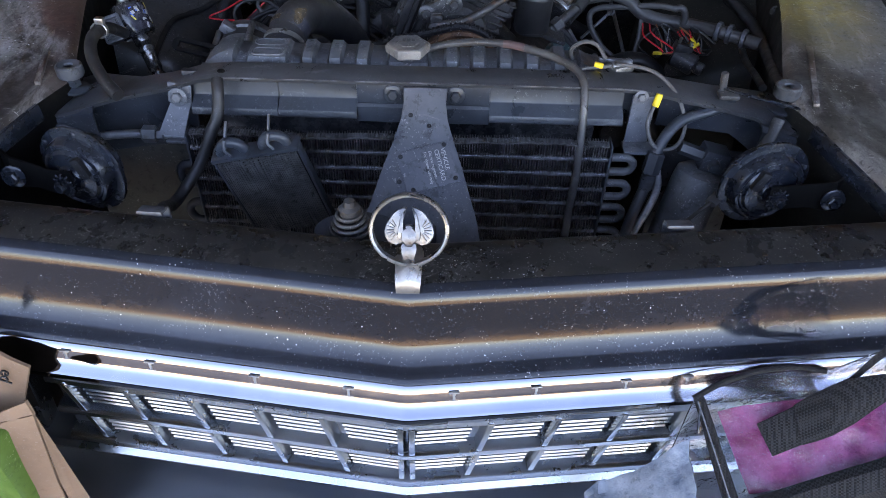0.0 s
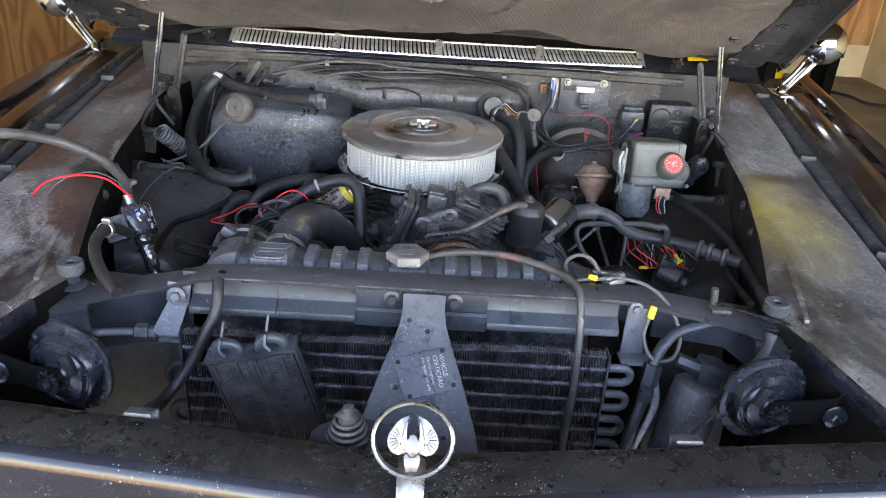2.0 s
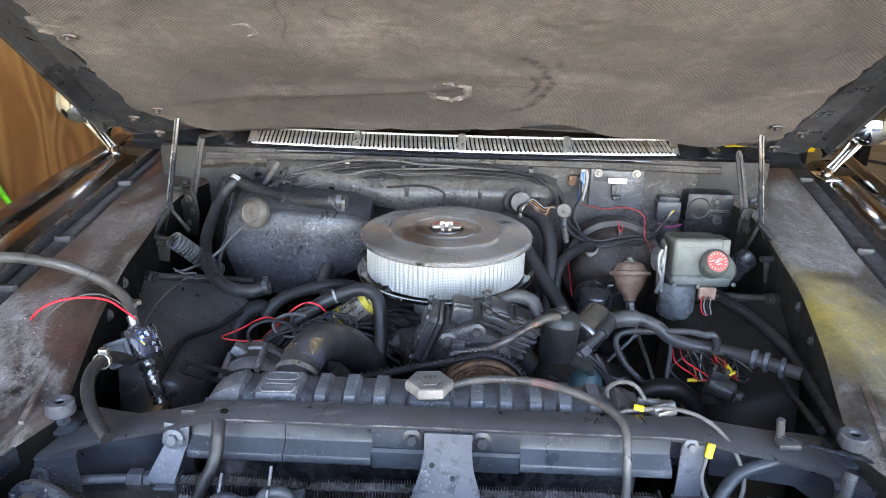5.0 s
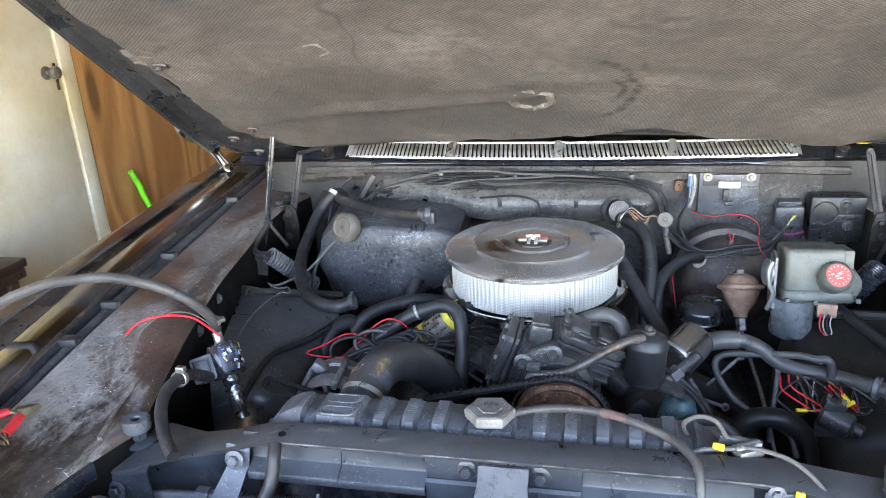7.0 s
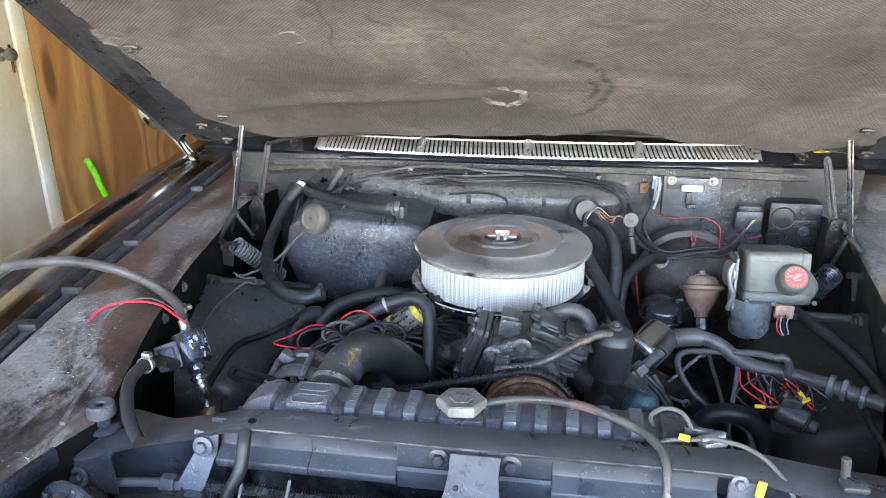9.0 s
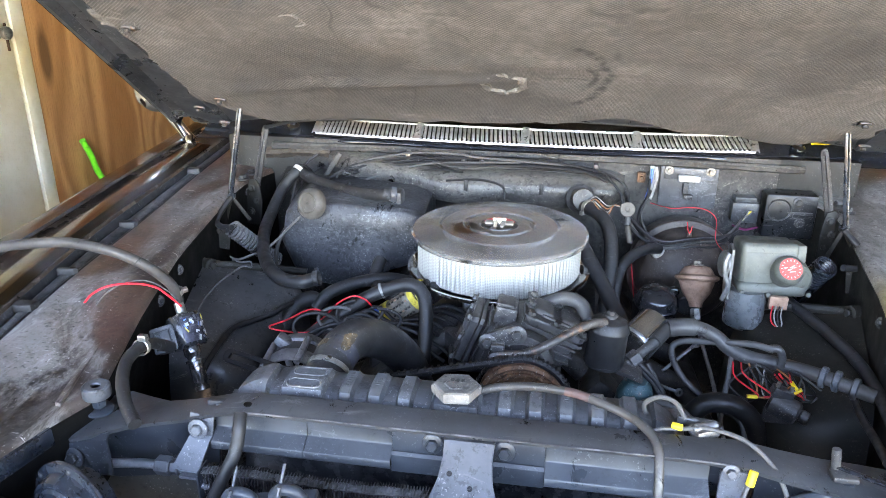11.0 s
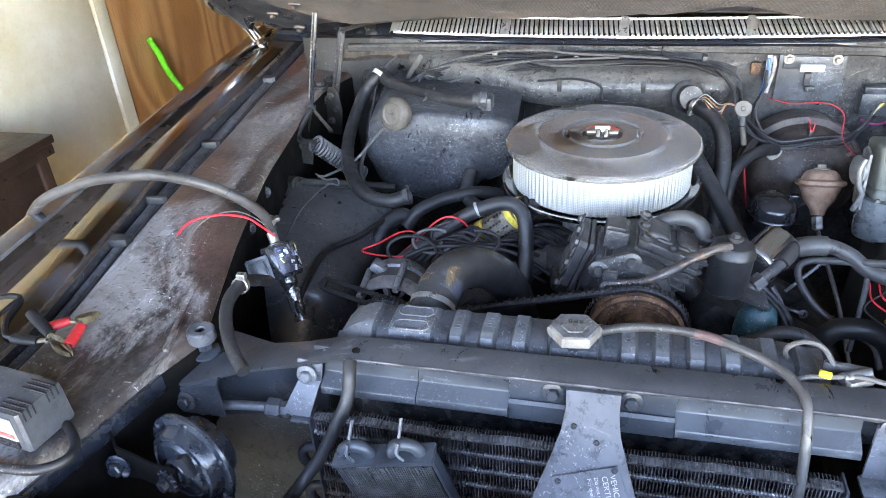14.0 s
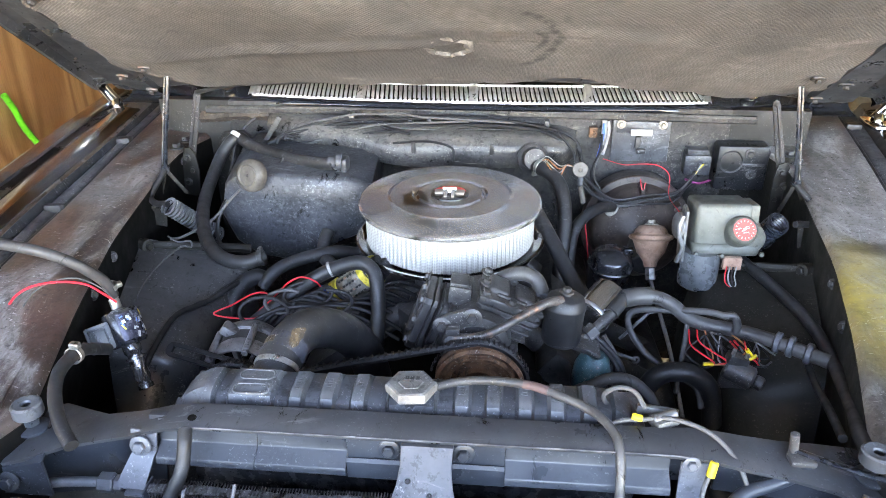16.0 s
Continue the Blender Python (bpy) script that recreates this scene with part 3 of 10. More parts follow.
def text_mesh(body, size, m, depth=0.0008):
    """Lettering as a mesh from the built-in font, standing on the plane of m."""
    cu = bpy.data.curves.new("lettering", "FONT")
    cu.body, cu.size, cu.extrude, cu.align_x, cu.align_y = body, size, depth, "LEFT", "CENTER"
    tmp = bpy.data.objects.new("lettering", cu)
    me = bpy.data.meshes.new_from_object(tmp)
    bm = B()
    bm.from_mesh(me)
    bm.transform(m)
    bpy.data.objects.remove(tmp)
    bpy.data.meshes.remove(me)
    bpy.data.curves.remove(cu)
    return bm


# ---- garage ----
XL, XR, YB, YF, ZC = -2.56, 4.0, 6.1, -1.30, 2.75
bm = B()
box(bm, (XL + 3.28, (YF + YB) / 2, -0.05), (6.7, YB - YF + 0.2, 0.1))
setting("floor", bm, M_FLOOR, "dusty tan concrete garage floor", "floor")
bm = B()
sheet(bm, [[(-60, -60, -0.02), (60, -60, -0.02)], [(-60, YF - 0.1, -0.02), (60, YF - 0.1, -0.02)], [(-60, 60, -0.12), (60, 60, -0.12)]])
setting("ground", bm, M_DRIVE, "dark asphalt drive outside the garage", "ground")
bm = B()
box(bm, (XL - 0.06, (0.75 + YF) / 2, ZC / 2), (0.12, 0.75 - YF, ZC))
box(bm, (XL - 0.06, 4.36, ZC / 2), (0.12, 3.5, ZC))
box(bm, (XL - 0.06, 1.68, 2.42), (0.12, 1.86, 0.66))
box(bm, (XL - 0.10, 1.68, 1.05), (0.04, 1.86, 2.1))
setting("wall_west", bm, M_WALL, "tan garage side wall behind plywood and door", "wall")
bm = B()
box(bm, (XL + 0.008, 4.351, 1.36), (0.014, 3.488, 2.7))
setting("panel_west", bm, M_PLY, "orange plywood sheet lining the garage side wall", "plywood")
bm = B()
box(bm, ((XL + XR) / 2, YB + 0.06, ZC / 2), (XR - XL + 0.24, 0.12, ZC))
setting("wall_north", bm, M_WALL, "tan wallboard wall at the back of the garage", "wall")
bm = B()
box(bm, (3.35, YB - 0.01, 1.5), (1.26, 0.016, 2.4))
setting("panel_north", bm, M_PLYB, "orange plywood sheet on the back wall", "plywood")
bm = B()
box(bm, (XR + 0.06, (YF + YB) / 2, ZC / 2), (0.12, YB - YF, ZC))
setting("wall_east", bm, M_WALL, "tan wallboard garage wall", "wall")
bm = B()
box(bm, (XL + 0.15, YF - 0.06, 1.1), (0.55, 0.12, 2.2))
box(bm, (XR - 0.2, YF - 0.06, 1.1), (0.6, 0.12, 2.2))
box(bm, ((XL + XR) / 2, YF - 0.06, 2.475), (XR - XL + 0.24, 0.12, 0.55))
setting("wall_south", bm, M_WALL, "garage front wall round the open vehicle door", "wall")
bm = B()
box(bm, ((XL + XR) / 2, (YF + YB) / 2, ZC + 0.06), (XR - XL + 0.5, YB - YF + 0.5, 0.12))
setting("ceiling", bm, M_CEIL, "bare brown board garage ceiling", "ceiling")

# unseen wall, added to hide horizon glow and mirror a golden band
bm = B()
box(bm, (0, -14.0, 0.55), (46, 0.2, 1.1))
box(bm, (0, -14.0, 1.14), (46, 0.3, 0.08))
setting("backdrop", bm, M_BACKDROP, "unseen low tan wall added for the nose reflections", "wall")

# door with jamb
door = thing("door_1", (XL, 2.1, 0), "off-white painted flat door, closed, grimy below", "door", "", "structure")
bm = B()
box(bm, (XL - 0.008, 2.082, 1.02), (0.035, 0.83, 2.02), 0.003)
part("door_leaf", bm, M_DOORW, door)
bm = B()
box(bm, (XL + 0.006, 2.553, 1.07), (0.03, 0.09, 2.14), 0.003)
box(bm, (XL + 0.006, 1.605, 1.07), (0.03, 0.085, 2.14), 0.003)
box(bm, (XL + 0.006, 2.077, 2.10), (0.03, 0.86, 0.085), 0.003)
part("jamb", bm, M_DOORW, door)
bm = B()
lathe(bm, [(0, 0), (0.032, 0), (0.033, 0.006), (0.014, 0.012), (0.012, 0.03), (0.024, 0.038), (0.031, 0.052), (0.029, 0.068), (0.018, 0.075), (0, 0.076)], (XL + 0.012, 2.400, 1.085), (1, 0, 0), 28)
part("knob", bm, M_STEEL, door, "brushed steel door knob")
bm = B()
box(bm, (XL + 0.014, 2.465, 1.06), (0.008, 0.012, 0.13), 0.001)
part("strike_plate", bm, M_RUST, door, "tarnished latch plate")

chest = thing("chest", (-2.34, 1.13, 0), "low dark-stained wooden chest beside the door", "chest")
bm = B()
box(bm, (-2.34, 1.13, 0.205), (0.34, 0.80, 0.37), 0.004)
part("body", bm, M_DARKWOOD, chest)
bm = B()
box(bm, (-2.335, 1.13, 0.445), (0.40, 0.88, 0.035), 0.006)
part("top", bm, M_DARKWOOD, chest)
bm = B()
box(bm, (-2.335, 1.13, 0.405), (0.385, 0.86, 0.04), 0.004)
part("moulding", bm, M_DARKWOOD, chest)
for y in (0.76, 1.50):
    bm = B()
    box(bm, (-2.165, y, 0.2), (0.02, 0.05, 0.36), 0.003)
    part("stile", bm, M_DARKWOOD, chest)
bm = B()
box(bm, (-2.34, 1.13, 0.01), (0.33, 0.78, 0.02))
part("plinth", bm, M_DARKWOOD, chest)

green = thing("green_pipe", (-2.4, 2.95, 0), "bright green bent plastic tube leaning on plywood", "pipe")
bm = B()
tube(bm, [(-2.525, 2.85, 0.475), (-2.52, 2.895, 0.38), (-2.515, 2.92, 0.29), (-2.50, 2.965, 0.19), (-2.47, 3.02, 0.08), (-2.44, 3.04, 0.0)], 0.017, 12)
part("tube", bm, M_GREEN, green)
bottle = thing("bottle", (-2.3, 3.65, 0), "small white plastic bottle on the floor", "bottle")
bm = B()
lathe(bm, [(0, 0), (0.05, 0), (0.055, 0.01), (0.055, 0.22), (0.025, 0.28), (0.022, 0.31), (0, 0.31)], (-2.3, 3.65, 0))
part("body", bm, M_WHITE, bottle)
bm = B()
cyl(bm, (-2.3, 3.65, 0.31), (-2.3, 3.65, 0.34), 0.026, bevel=0.004)
part("cap", bm, M_WHITE, bottle)

stool = thing("bench", (3.0, 5.35, 0), "dark low metal bench standing by the back wall", "bench")
bm = B()
box(bm, (3.0, 5.35, 0.36), (0.62, 0.3, 0.07), 0.012)
part("seat", bm, M_CHARGER, stool)
for x in (2.75, 3.25):
    bm = B()
    box(bm, (x, 5.35, 0.165), (0.09, 0.26, 0.33), 0.006)
    part("leg", bm, M_DEEP, stool)
crate = thing("yellow_crate", (2.86, 5.8, 0), "bright yellow plastic crate near the back wall", "crate")
bm = B()
box(bm, (2.86, 5.8, 0.22), (0.4, 0.3, 0.44), 0.02)
part("body", bm, M_YELLOW, crate)
bm = B()
box(bm, (2.86, 5.8, 0.455), (0.43, 0.33, 0.03), 0.01)
part("rim", bm, M_YELLOW, crate)
ghose = thing("garden_hose", (3.6, 5.2, 0), "dark hose lying on the concrete floor", "hose")
bm = B()
tube(bm, [(3.25, 5.45, 0.014), (3.45, 5.25, 0.014), (3.5, 5.0, 0.014), (3.7, 4.9, 0.014), (3.9, 4.6, 0.014)], 0.014)
part("tube", bm, M_RUBBER, ghose)


# ---- car body ----
car = thing("car", (0, 0.4, 0), "old black sedan with its hood open, dusty engine bay", "car")


def shelf_in(y):
    """The inner edge of the fender shelf."""
    for (a, xa), (b, xb) in zip(((-0.34, 0.60), (-0.03, 0.535), (0.02, 0.515), (0.27, 0.59), (0.50, 0.645), (0.85, 0.695), (0.92, 0.702), (0.98, 0.690)), ((-0.03, 0.535), (0.02, 0.515), (0.27, 0.59), (0.50, 0.645), (0.85, 0.695), (0.92, 0.702), (0.98, 0.690), (1.04, 0.665))):
        if y <= b:
            return lerp(xa, xb, (y - a) / (b - a))
    return 0.665


def shelf_z(y):
    return 0.858 + 0.034 * max(0.0, y)


def along(y, knots):
    """The value at y on a softened line through (y, value) knots."""
    total = 0.0
    for k in range(-4, 5):
        q = max(knots[0][0], min(knots[-1][0], y + 0.03 * k))
        for (a, xa), (b, xb) in zip(knots, knots[1:]):
            if q <= b:
                total += lerp(xa, xb, (q - a) / (b - a))
                break
    return total / 9.0


def gutter_x(y, side):
    """The outer edge of the shelf, where the hood seal runs."""
    return along(y, ((-0.34, 0.712), (-0.05, 0.714), (0.09, 0.734), (0.21, 0.754), (0.38, 0.776), (0.60, 0.790), (0.92, 0.828), (1.5, 0.88))) + (0.006 + 0.07 * max(0.0, y - 0.40) if side > 0 else 0.0)


def roll_x(y, side):
    """The inner roll of the fender, beyond the rain gutter."""
    return along(y, ((-0.34, 0.735), (-0.08, 0.738), (0.05, 0.760), (0.22, 0.790), (0.43, 0.829), (0.60, 0.850), (0.85, 0.866), (1.5, 0.925))) + (0.02 + 0.08 * max(0.0, y - 0.40) if side > 0 else 0.0)


def crease_x(y, side):
    return along(y, ((-0.34, 0.82), (0.12, 0.842), (0.45, 0.903), (0.8, 0.94), (1.5, 0.99))) + (0.02 + 0.08 * max(0.0, y - 0.40) if side > 0 else 0.0)


def edge_x(y, side):
    return 0.945 + 0.075 * (y - 0.2) + (0.02 + 0.07 * max(0.0, y - 0.40) if side > 0 else 0.0)


def edge_z(y):
    return 0.893 + 0.036 * (y - 0.2)


YS = [-0.34 + 0.058 * i for i in range(30)]
for side in (-1, 1):
    sx = 0.0 if side < 0 else 0.012
    shelf_rows, outer_rows, apron_rows, seal, channel = [], [], [], [], []
    for y in YS:
        zi, gx, nx, cx, ex, ez = shelf_z(y), gutter_x(y, side), roll_x(y, side), crease_x(y, side), edge_x(y, side), edge_z(y)
        xi = shelf_in(y)
        wob = 0.002 * math.sin(y * 17 + side)
        lean = max(0.0, min(1.0, (0.40 - y) / 0.12))
        shelf_rows.append([(side * (x + sx), y, z) for x, z in ((xi, zi - 0.012), (xi + 0.004, zi - 0.003), (xi + 0.012, zi), (lerp(xi, gx, 0.33), zi + 0.003 + wob), (lerp(xi, gx, 0.66), zi + 0.006 - wob), (gx - 0.010, zi + 0.008), (gx - 0.002, zi + 0.006))])
        # the gutter: a slot for the seal, a dusty rounded rail, then a dark wall up to the fender
        rail = lerp(gx + 0.010, nx, 0.62)
        channel.append([(side * (x + sx), y, z) for x, z in ((gx - 0.002, zi + 0.006), (gx + 0.001, zi - 0.006), (gx + 0.008, zi - 0.006), (gx + 0.010, zi + 0.001), (gx + 0.013, zi + 0.0035), (lerp(gx + 0.013, rail, 0.5), zi + 0.005), (rail - 0.002, zi + 0.003), (rail + 0.001, zi - 0.004), (lerp(rail, nx, 0.45), zi - 0.006), (lerp(rail, nx, 0.75), zi + 0.002), (nx, zi + 0.013))])
        zt = ez - 0.006
        outer_rows.append([(side * (x + sx), y, z) for x, z in (
            (nx, zi + 0.013), (nx + 0.005, zi + 0.019), (cx - 0.003, zt + 0.0005), (cx, zt + 0.001), (cx + 0.005, zt - 0.005),
            (lerp(cx, ex, 0.72), zt - 0.008), (ex - 0.012, zt - 0.002), (ex - 0.007, ez + 0.004), (ex, ez + 0.007), (ex + 0.008, ez + 0.002), (ex + 0.014, ez - 0.03), (ex + 0.02, ez - 0.15), (ex + 0.01, 0.45), (ex - 0.03, 0.25))])
        apron_rows.append([(side * (x + sx), y, z) for x, z in ((xi, zi - 0.012), (xi - 0.001, zi - 0.05), (xi + 0.015 * lean, 0.74), (xi + 0.06 * lean, 0.60), (xi + 0.10 * lean - 0.02, 0.24))])
        seal.append((side * (gx + 0.0045 + sx), y, zi + 0.0005 + 0.0012 * math.sin(y * 61)))
    fender = part("fender", sheet(B(), outer_rows, 0.0015), M_FENDER, car, "glossy brown-black painted fender with a raised outer edge", 55)
    rows = []
    for y in [q for q in YS if q < 1.2]:
        zi, nx, cx, zt = shelf_z(y), roll_x(y, side), crease_x(y, side), edge_z(y) - 0.006
        rows.append([(side * (x + sx), y, z) for x, z in ((nx + 0.004, zi + 0.018), (nx + 0.008, zi + 0.0215), (lerp(nx + 0.008, cx - 0.005, 0.5), lerp(zi + 0.0215, zt + 0.0025, 0.5) + 0.0002), (cx - 0.005, zt + 0.0025), (cx - 0.002, zt + 0.001))])
    part("fender_moulding", sheet(B(), rows, 0.001), M_TRIM, fender, "bright metal moulding along the fender top", 40)
    rows = [[(side * (edge_x(y, side) + d + sx), y, edge_z(y) + h) for d, h in ((-0.036, 0.0005), (-0.032, 0.0050), (-0.018, 0.0066), (-0.004, 0.0082), (0.004, 0.0078), (0.009, 0.0040), (0.011, -0.004))] for y in YS]
    part("edge_trim", sheet(B(), rows, 0.001), M_TRIM, fender, "bright metal fender edge trim", 40)
    part("fender_shelf", sheet(B(), shelf_rows, 0.0015), M_SHELF if side < 0 else M_SHELFBROWN, car, "worn dusty black inner fender ledge", 55)
    part("gutter", sheet(B(), channel, 0.001), M_GUTTER, car, "black rain gutter beside the fender ledge", 60)
    # both walls carry the shade under the ledge in their colour
    part("apron", sheet(B(), apron_rows, 0.0015), M_DEEP if side < 0 else M_OILY, car, "inner fender wall, bay shade put into its black" if side < 0 else "oily inner fender wall with shade in its brown-black", 60)
    lip = [[(side * (shelf_in(y) + d + sx), y, shelf_z(y) + h) for d, h in ((0.001, -0.010), (-0.003, -0.014), (-0.004, -0.034), (-0.001, -0.040))] for y in YS if y < 0.0]
    part("ledge_lip", sheet(B(), lip, 0.0015), M_HORN, car, "blue-black upright lip of the fender ledge", 50)
    part("rubber_seal", tube(B(), seal[::2], 0.0042, 8, 4), M_RUBBER, car, "cracked black rubber hood seal")
    # rubber bump stops clipped over the gutter
    for y, w in ((0.215, 1.0), (0.350, 0.55), (0.585, 0.7), (0.965, 1.0)) if side < 0 else ((0.205, 1.0), (0.67, 1.0), (1.18, 1.0)):
        gx, zi = gutter_x(y, side), shelf_z(y)
        bm = B()
        slab(bm, [(-0.018, -0.012 * w), (0.012, -0.013 * w), (0.018, -0.004 * w), (0.016, 0.009 * w), (0.005, 0.014 * w), (-0.016, 0.011 * w), (-0.021, 0.0)], 0.021, xf((side * (gx + 0.017 + sx), y, zi - 0.004), (0, 0, 1), 8 if side < 0 else -8), 0.004)
        part("rubber_stop", bm, M_RUBBER, car, "worn black rubber bump stop")
    # fender-edge bolts
    for y in (0.34, 0.47, 0.94):
        bm = B()
        bolt(bm, (side * (shelf_in(y) - 0.002 + sx), y, shelf_z(y) - 0.03), (-side, -0.4, 0.3), 0.0062)
        part("apron_bolt", bm, M_BAY, car)
    # dark line where the splash shield flange ends on the shelf
    bm = B()
    slab(bm, [(-0.004, 0.0), (0.004, 0.0), (0.055, 0.175), (0.045, 0.18)], 0.006, Matrix.Translation((side * (0.545 + sx), -0.02, shelf_z(0) + 0.001)) @ Matrix.Diagonal((side, 1, 1, 1)), 0.001)
    part("flange", bm, M_SHELF, car)
    # wheelhouse that bulges into the bay
    rows = []
    for y, top, bulge in ((0.285, 0.45, 0.02), (0.335, 0.69, 0.09), (0.40, 0.735, 0.14), (0.58, 0.772, 0.19), (0.635, 0.782, 0.20), (0.640, 0.62, 0.12), (0.88, 0.52, 0.10), (1.0, 0.46, 0.08)):
        xi = shelf_in(y)
        rows.append([(side * (x + sx), y, z) for x, z in ((xi - 0.004, top + 0.02), (xi - bulge * 0.5, top), (xi - bulge, top - 0.03), (xi - bulge - 0.03, top - 0.12), (xi - bulge - 0.04, 0.30))])
    rows = [smooth_path(row, 4) for row in rows]
    fine = [smooth_path([rows[i][k] for i in range(5)], 4) for k in range(len(rows[0]))]
    rows = [list(r) for r in zip(*fine)] + rows[5:]
    # right housing is the darker copy, its shade set by colour
    part("wheelhouse", sheet(B(), rows, 0.002), M_BAY if side < 0 else M_OILY, car, "dusty black wheel housing" if side < 0 else "oily wheel housing with shade in its brown-black", 60)
    bm = B()
    tube(bm, [(side * (0.655 + sx), 0.615, 0.795), (side * (0.55 + sx), 0.63, 0.79), (side * (0.44 + sx), 0.65, 0.778)], 0.009, 8)
    bolt(bm, (side * (0.640 + sx), 0.606, 0.797), (-side, -0.5, 0.1), 0.0085)
    cyl(bm, (side * (0.662 + sx), 0.614, 0.797), (side * (0.640 + sx), 0.606, 0.797), 0.013, seg=16, bevel=0.002)
    part("brace", bm, M_OILY, car, "black brace bolted to the fender ledge")

# firewall, cowl and its grille
bm = B()
box(bm, (0, 1.06, 0.63), (1.21, 0.03, 0.70))
firewall = part("firewall", bm, M_FIREWALL, car, "dusty grey-black firewall")
for s in (-1, 1):
    bm = B()
    box(bm, (s * 0.695, 1.065, 0.63), (0.18, 0.03, 0.70), 0.003)
    part("cowl_side", bm, M_OILY, car, "dusty black side of the firewall")
bm = B()
rows = []
for i in range(25):
    x = -0.9 + 0.075 * i
    yo, zo = 0.17 * x * x, -0.015 * x * x
    rows.append([(x, y + yo * k, z + zo) for y, z, k in ((1.05, 0.972, 0.3), (1.016, 0.975, 0.8), (1.009, 0.978, 0.9), (1.006, 0.982, 1), (1.008, 0.986, 1), (1.013, 0.9875, 1), (1.070, 1.017, 1), (1.10, 1.024, 1), (1.18, 1.034, 1), (1.19, 0.95, 1))])
cowl = part("cowl_panel", sheet(B(), rows, 0.002), M_NOSE, car, "black cowl panel under the hood edge", 50)
bm = B()
rows = []
for i in range(25):
    x = -0.66 + 0.055 * i
    yo, zo = 0.02 * x * x, -0.02 * x * x
    cut = 0.004 * noise.noise(Vector((x * 30, 2.0, 0)))
    rows.append([(x, 1.046 + yo, 0.976 + zo), (x, 1.030 + yo, 0.975 + zo), (x, 1.026 + yo, 0.970 + zo), (x, 1.026 + yo, 0.961 + zo + cut), (x, 1.032 + yo, 0.957 + zo + cut), (x, 1.046 + yo, 0.955 + zo)])
part("seam_sealer", sheet(B(), rows, 0.002), M_FIREWALL, car, "cracked grey seam sealer strip")


def cowl_at(x, v):
    """A point of the cowl vent: v runs from its front edge to its back edge."""
    return Vector((x, 1.016 + 0.17 * x * x + 0.056 * v, 0.9925 + 0.030 * v - 0.015 * x * x))


# near-black sheet paints the shade seen between the vent blades
vent = part("cowl_vent", sheet(B(), [[cowl_at(-0.545 + 1.09 * i / 24, v) - Vector((0, 0, 0.0035)) for v in (0, 1)] for i in range(25)], 0.001), M_DEEP, car, "black sheet for the shaded slot under the cowl vent")
for a, b, w in ((0.0, 0.06, 0.003), (0.92, 1.0, 0.003)):
    part("vent_rail", sheet(B(), [[cowl_at(-0.55 + 1.1 * i / 24, v) + Vector((0, 0, h)) for v, h in ((a, 0), (a + 0.015, w), (b - 0.015, w), (b, 0))] for i in range(25)], 0.001), M_VENT, vent)
blade = B()
box(blade, (0, 0, 0), (0.0066, 0.052, 0.006), 0.0012, seg=1)
blade = finish("vent_blade", blade, M_VENT)
blade_mesh = blade.data
bpy.data.objects.remove(blade)
for i in range(96):
    x = -0.535 + 1.07 * i / 95
    ob = new("vent_blade", blade_mesh)
    ob.parent = vent
    ob.matrix_basis = Matrix.Translation(cowl_at(x, 0.5)) @ Matrix.Rotation(radians(8) + 0.34 * x, 4, "Z") @ Matrix.Rotation(radians(28), 4, "X") @ Matrix.Rotation(radians(24), 4, "Y")
for x in (-0.55, -0.27, 0.0, 0.27, 0.55):
    bm = B()
    sheet(bm, [[cowl_at(x + dx, v) + Vector((0, 0, h)) for v in (0, 0.25, 0.75, 1)] for dx, h in ((-0.011, 0.001), (-0.006, 0.0055), (0.006, 0.0055), (0.011, 0.001))], 0.001)
    part("vent_divider", bm, M_VENT, vent)
for x in (-0.62, 0.655):
    bm = B()
    p = cowl_at(x, 0.3)
    lathe(bm, [(0, 0), (0.016, 0), (0.017, 0.006), (0.010, 0.012), (0.009, 0.024), (0.012, 0.027), (0.007, 0.034), (0, 0.035)], p, (0.1, -0.3, 1), 18)
    part("washer_nozzle", bm, M_CHROME, car, "small chrome washer nozzle on the cowl")
bm = B()
sheet(bm, [[(0.68, 1.095, 1.008), (0.68, 1.115, 1.016)], [(0.74, 1.11, 1.008), (0.74, 1.13, 1.016)]], 0.001)
part("sticker", bm, M_YELLOW, car, "small yellow sticker on the cowl")

# nose: a V-shaped header panel, black on top with a glossy rolled face
VX = 0.003


def vee(x):
    return 0.122 * (math.sqrt((x - VX) ** 2 + 0.000012) - 0.0035)


XS = sorted({round(-0.98 + 0.07 * i, 3) for i in range(29)} | {-0.03, -0.015, -0.006, -0.002, 0.003, 0.008, 0.012, 0.03})
ledge, face, mould, under = [], [], [], []
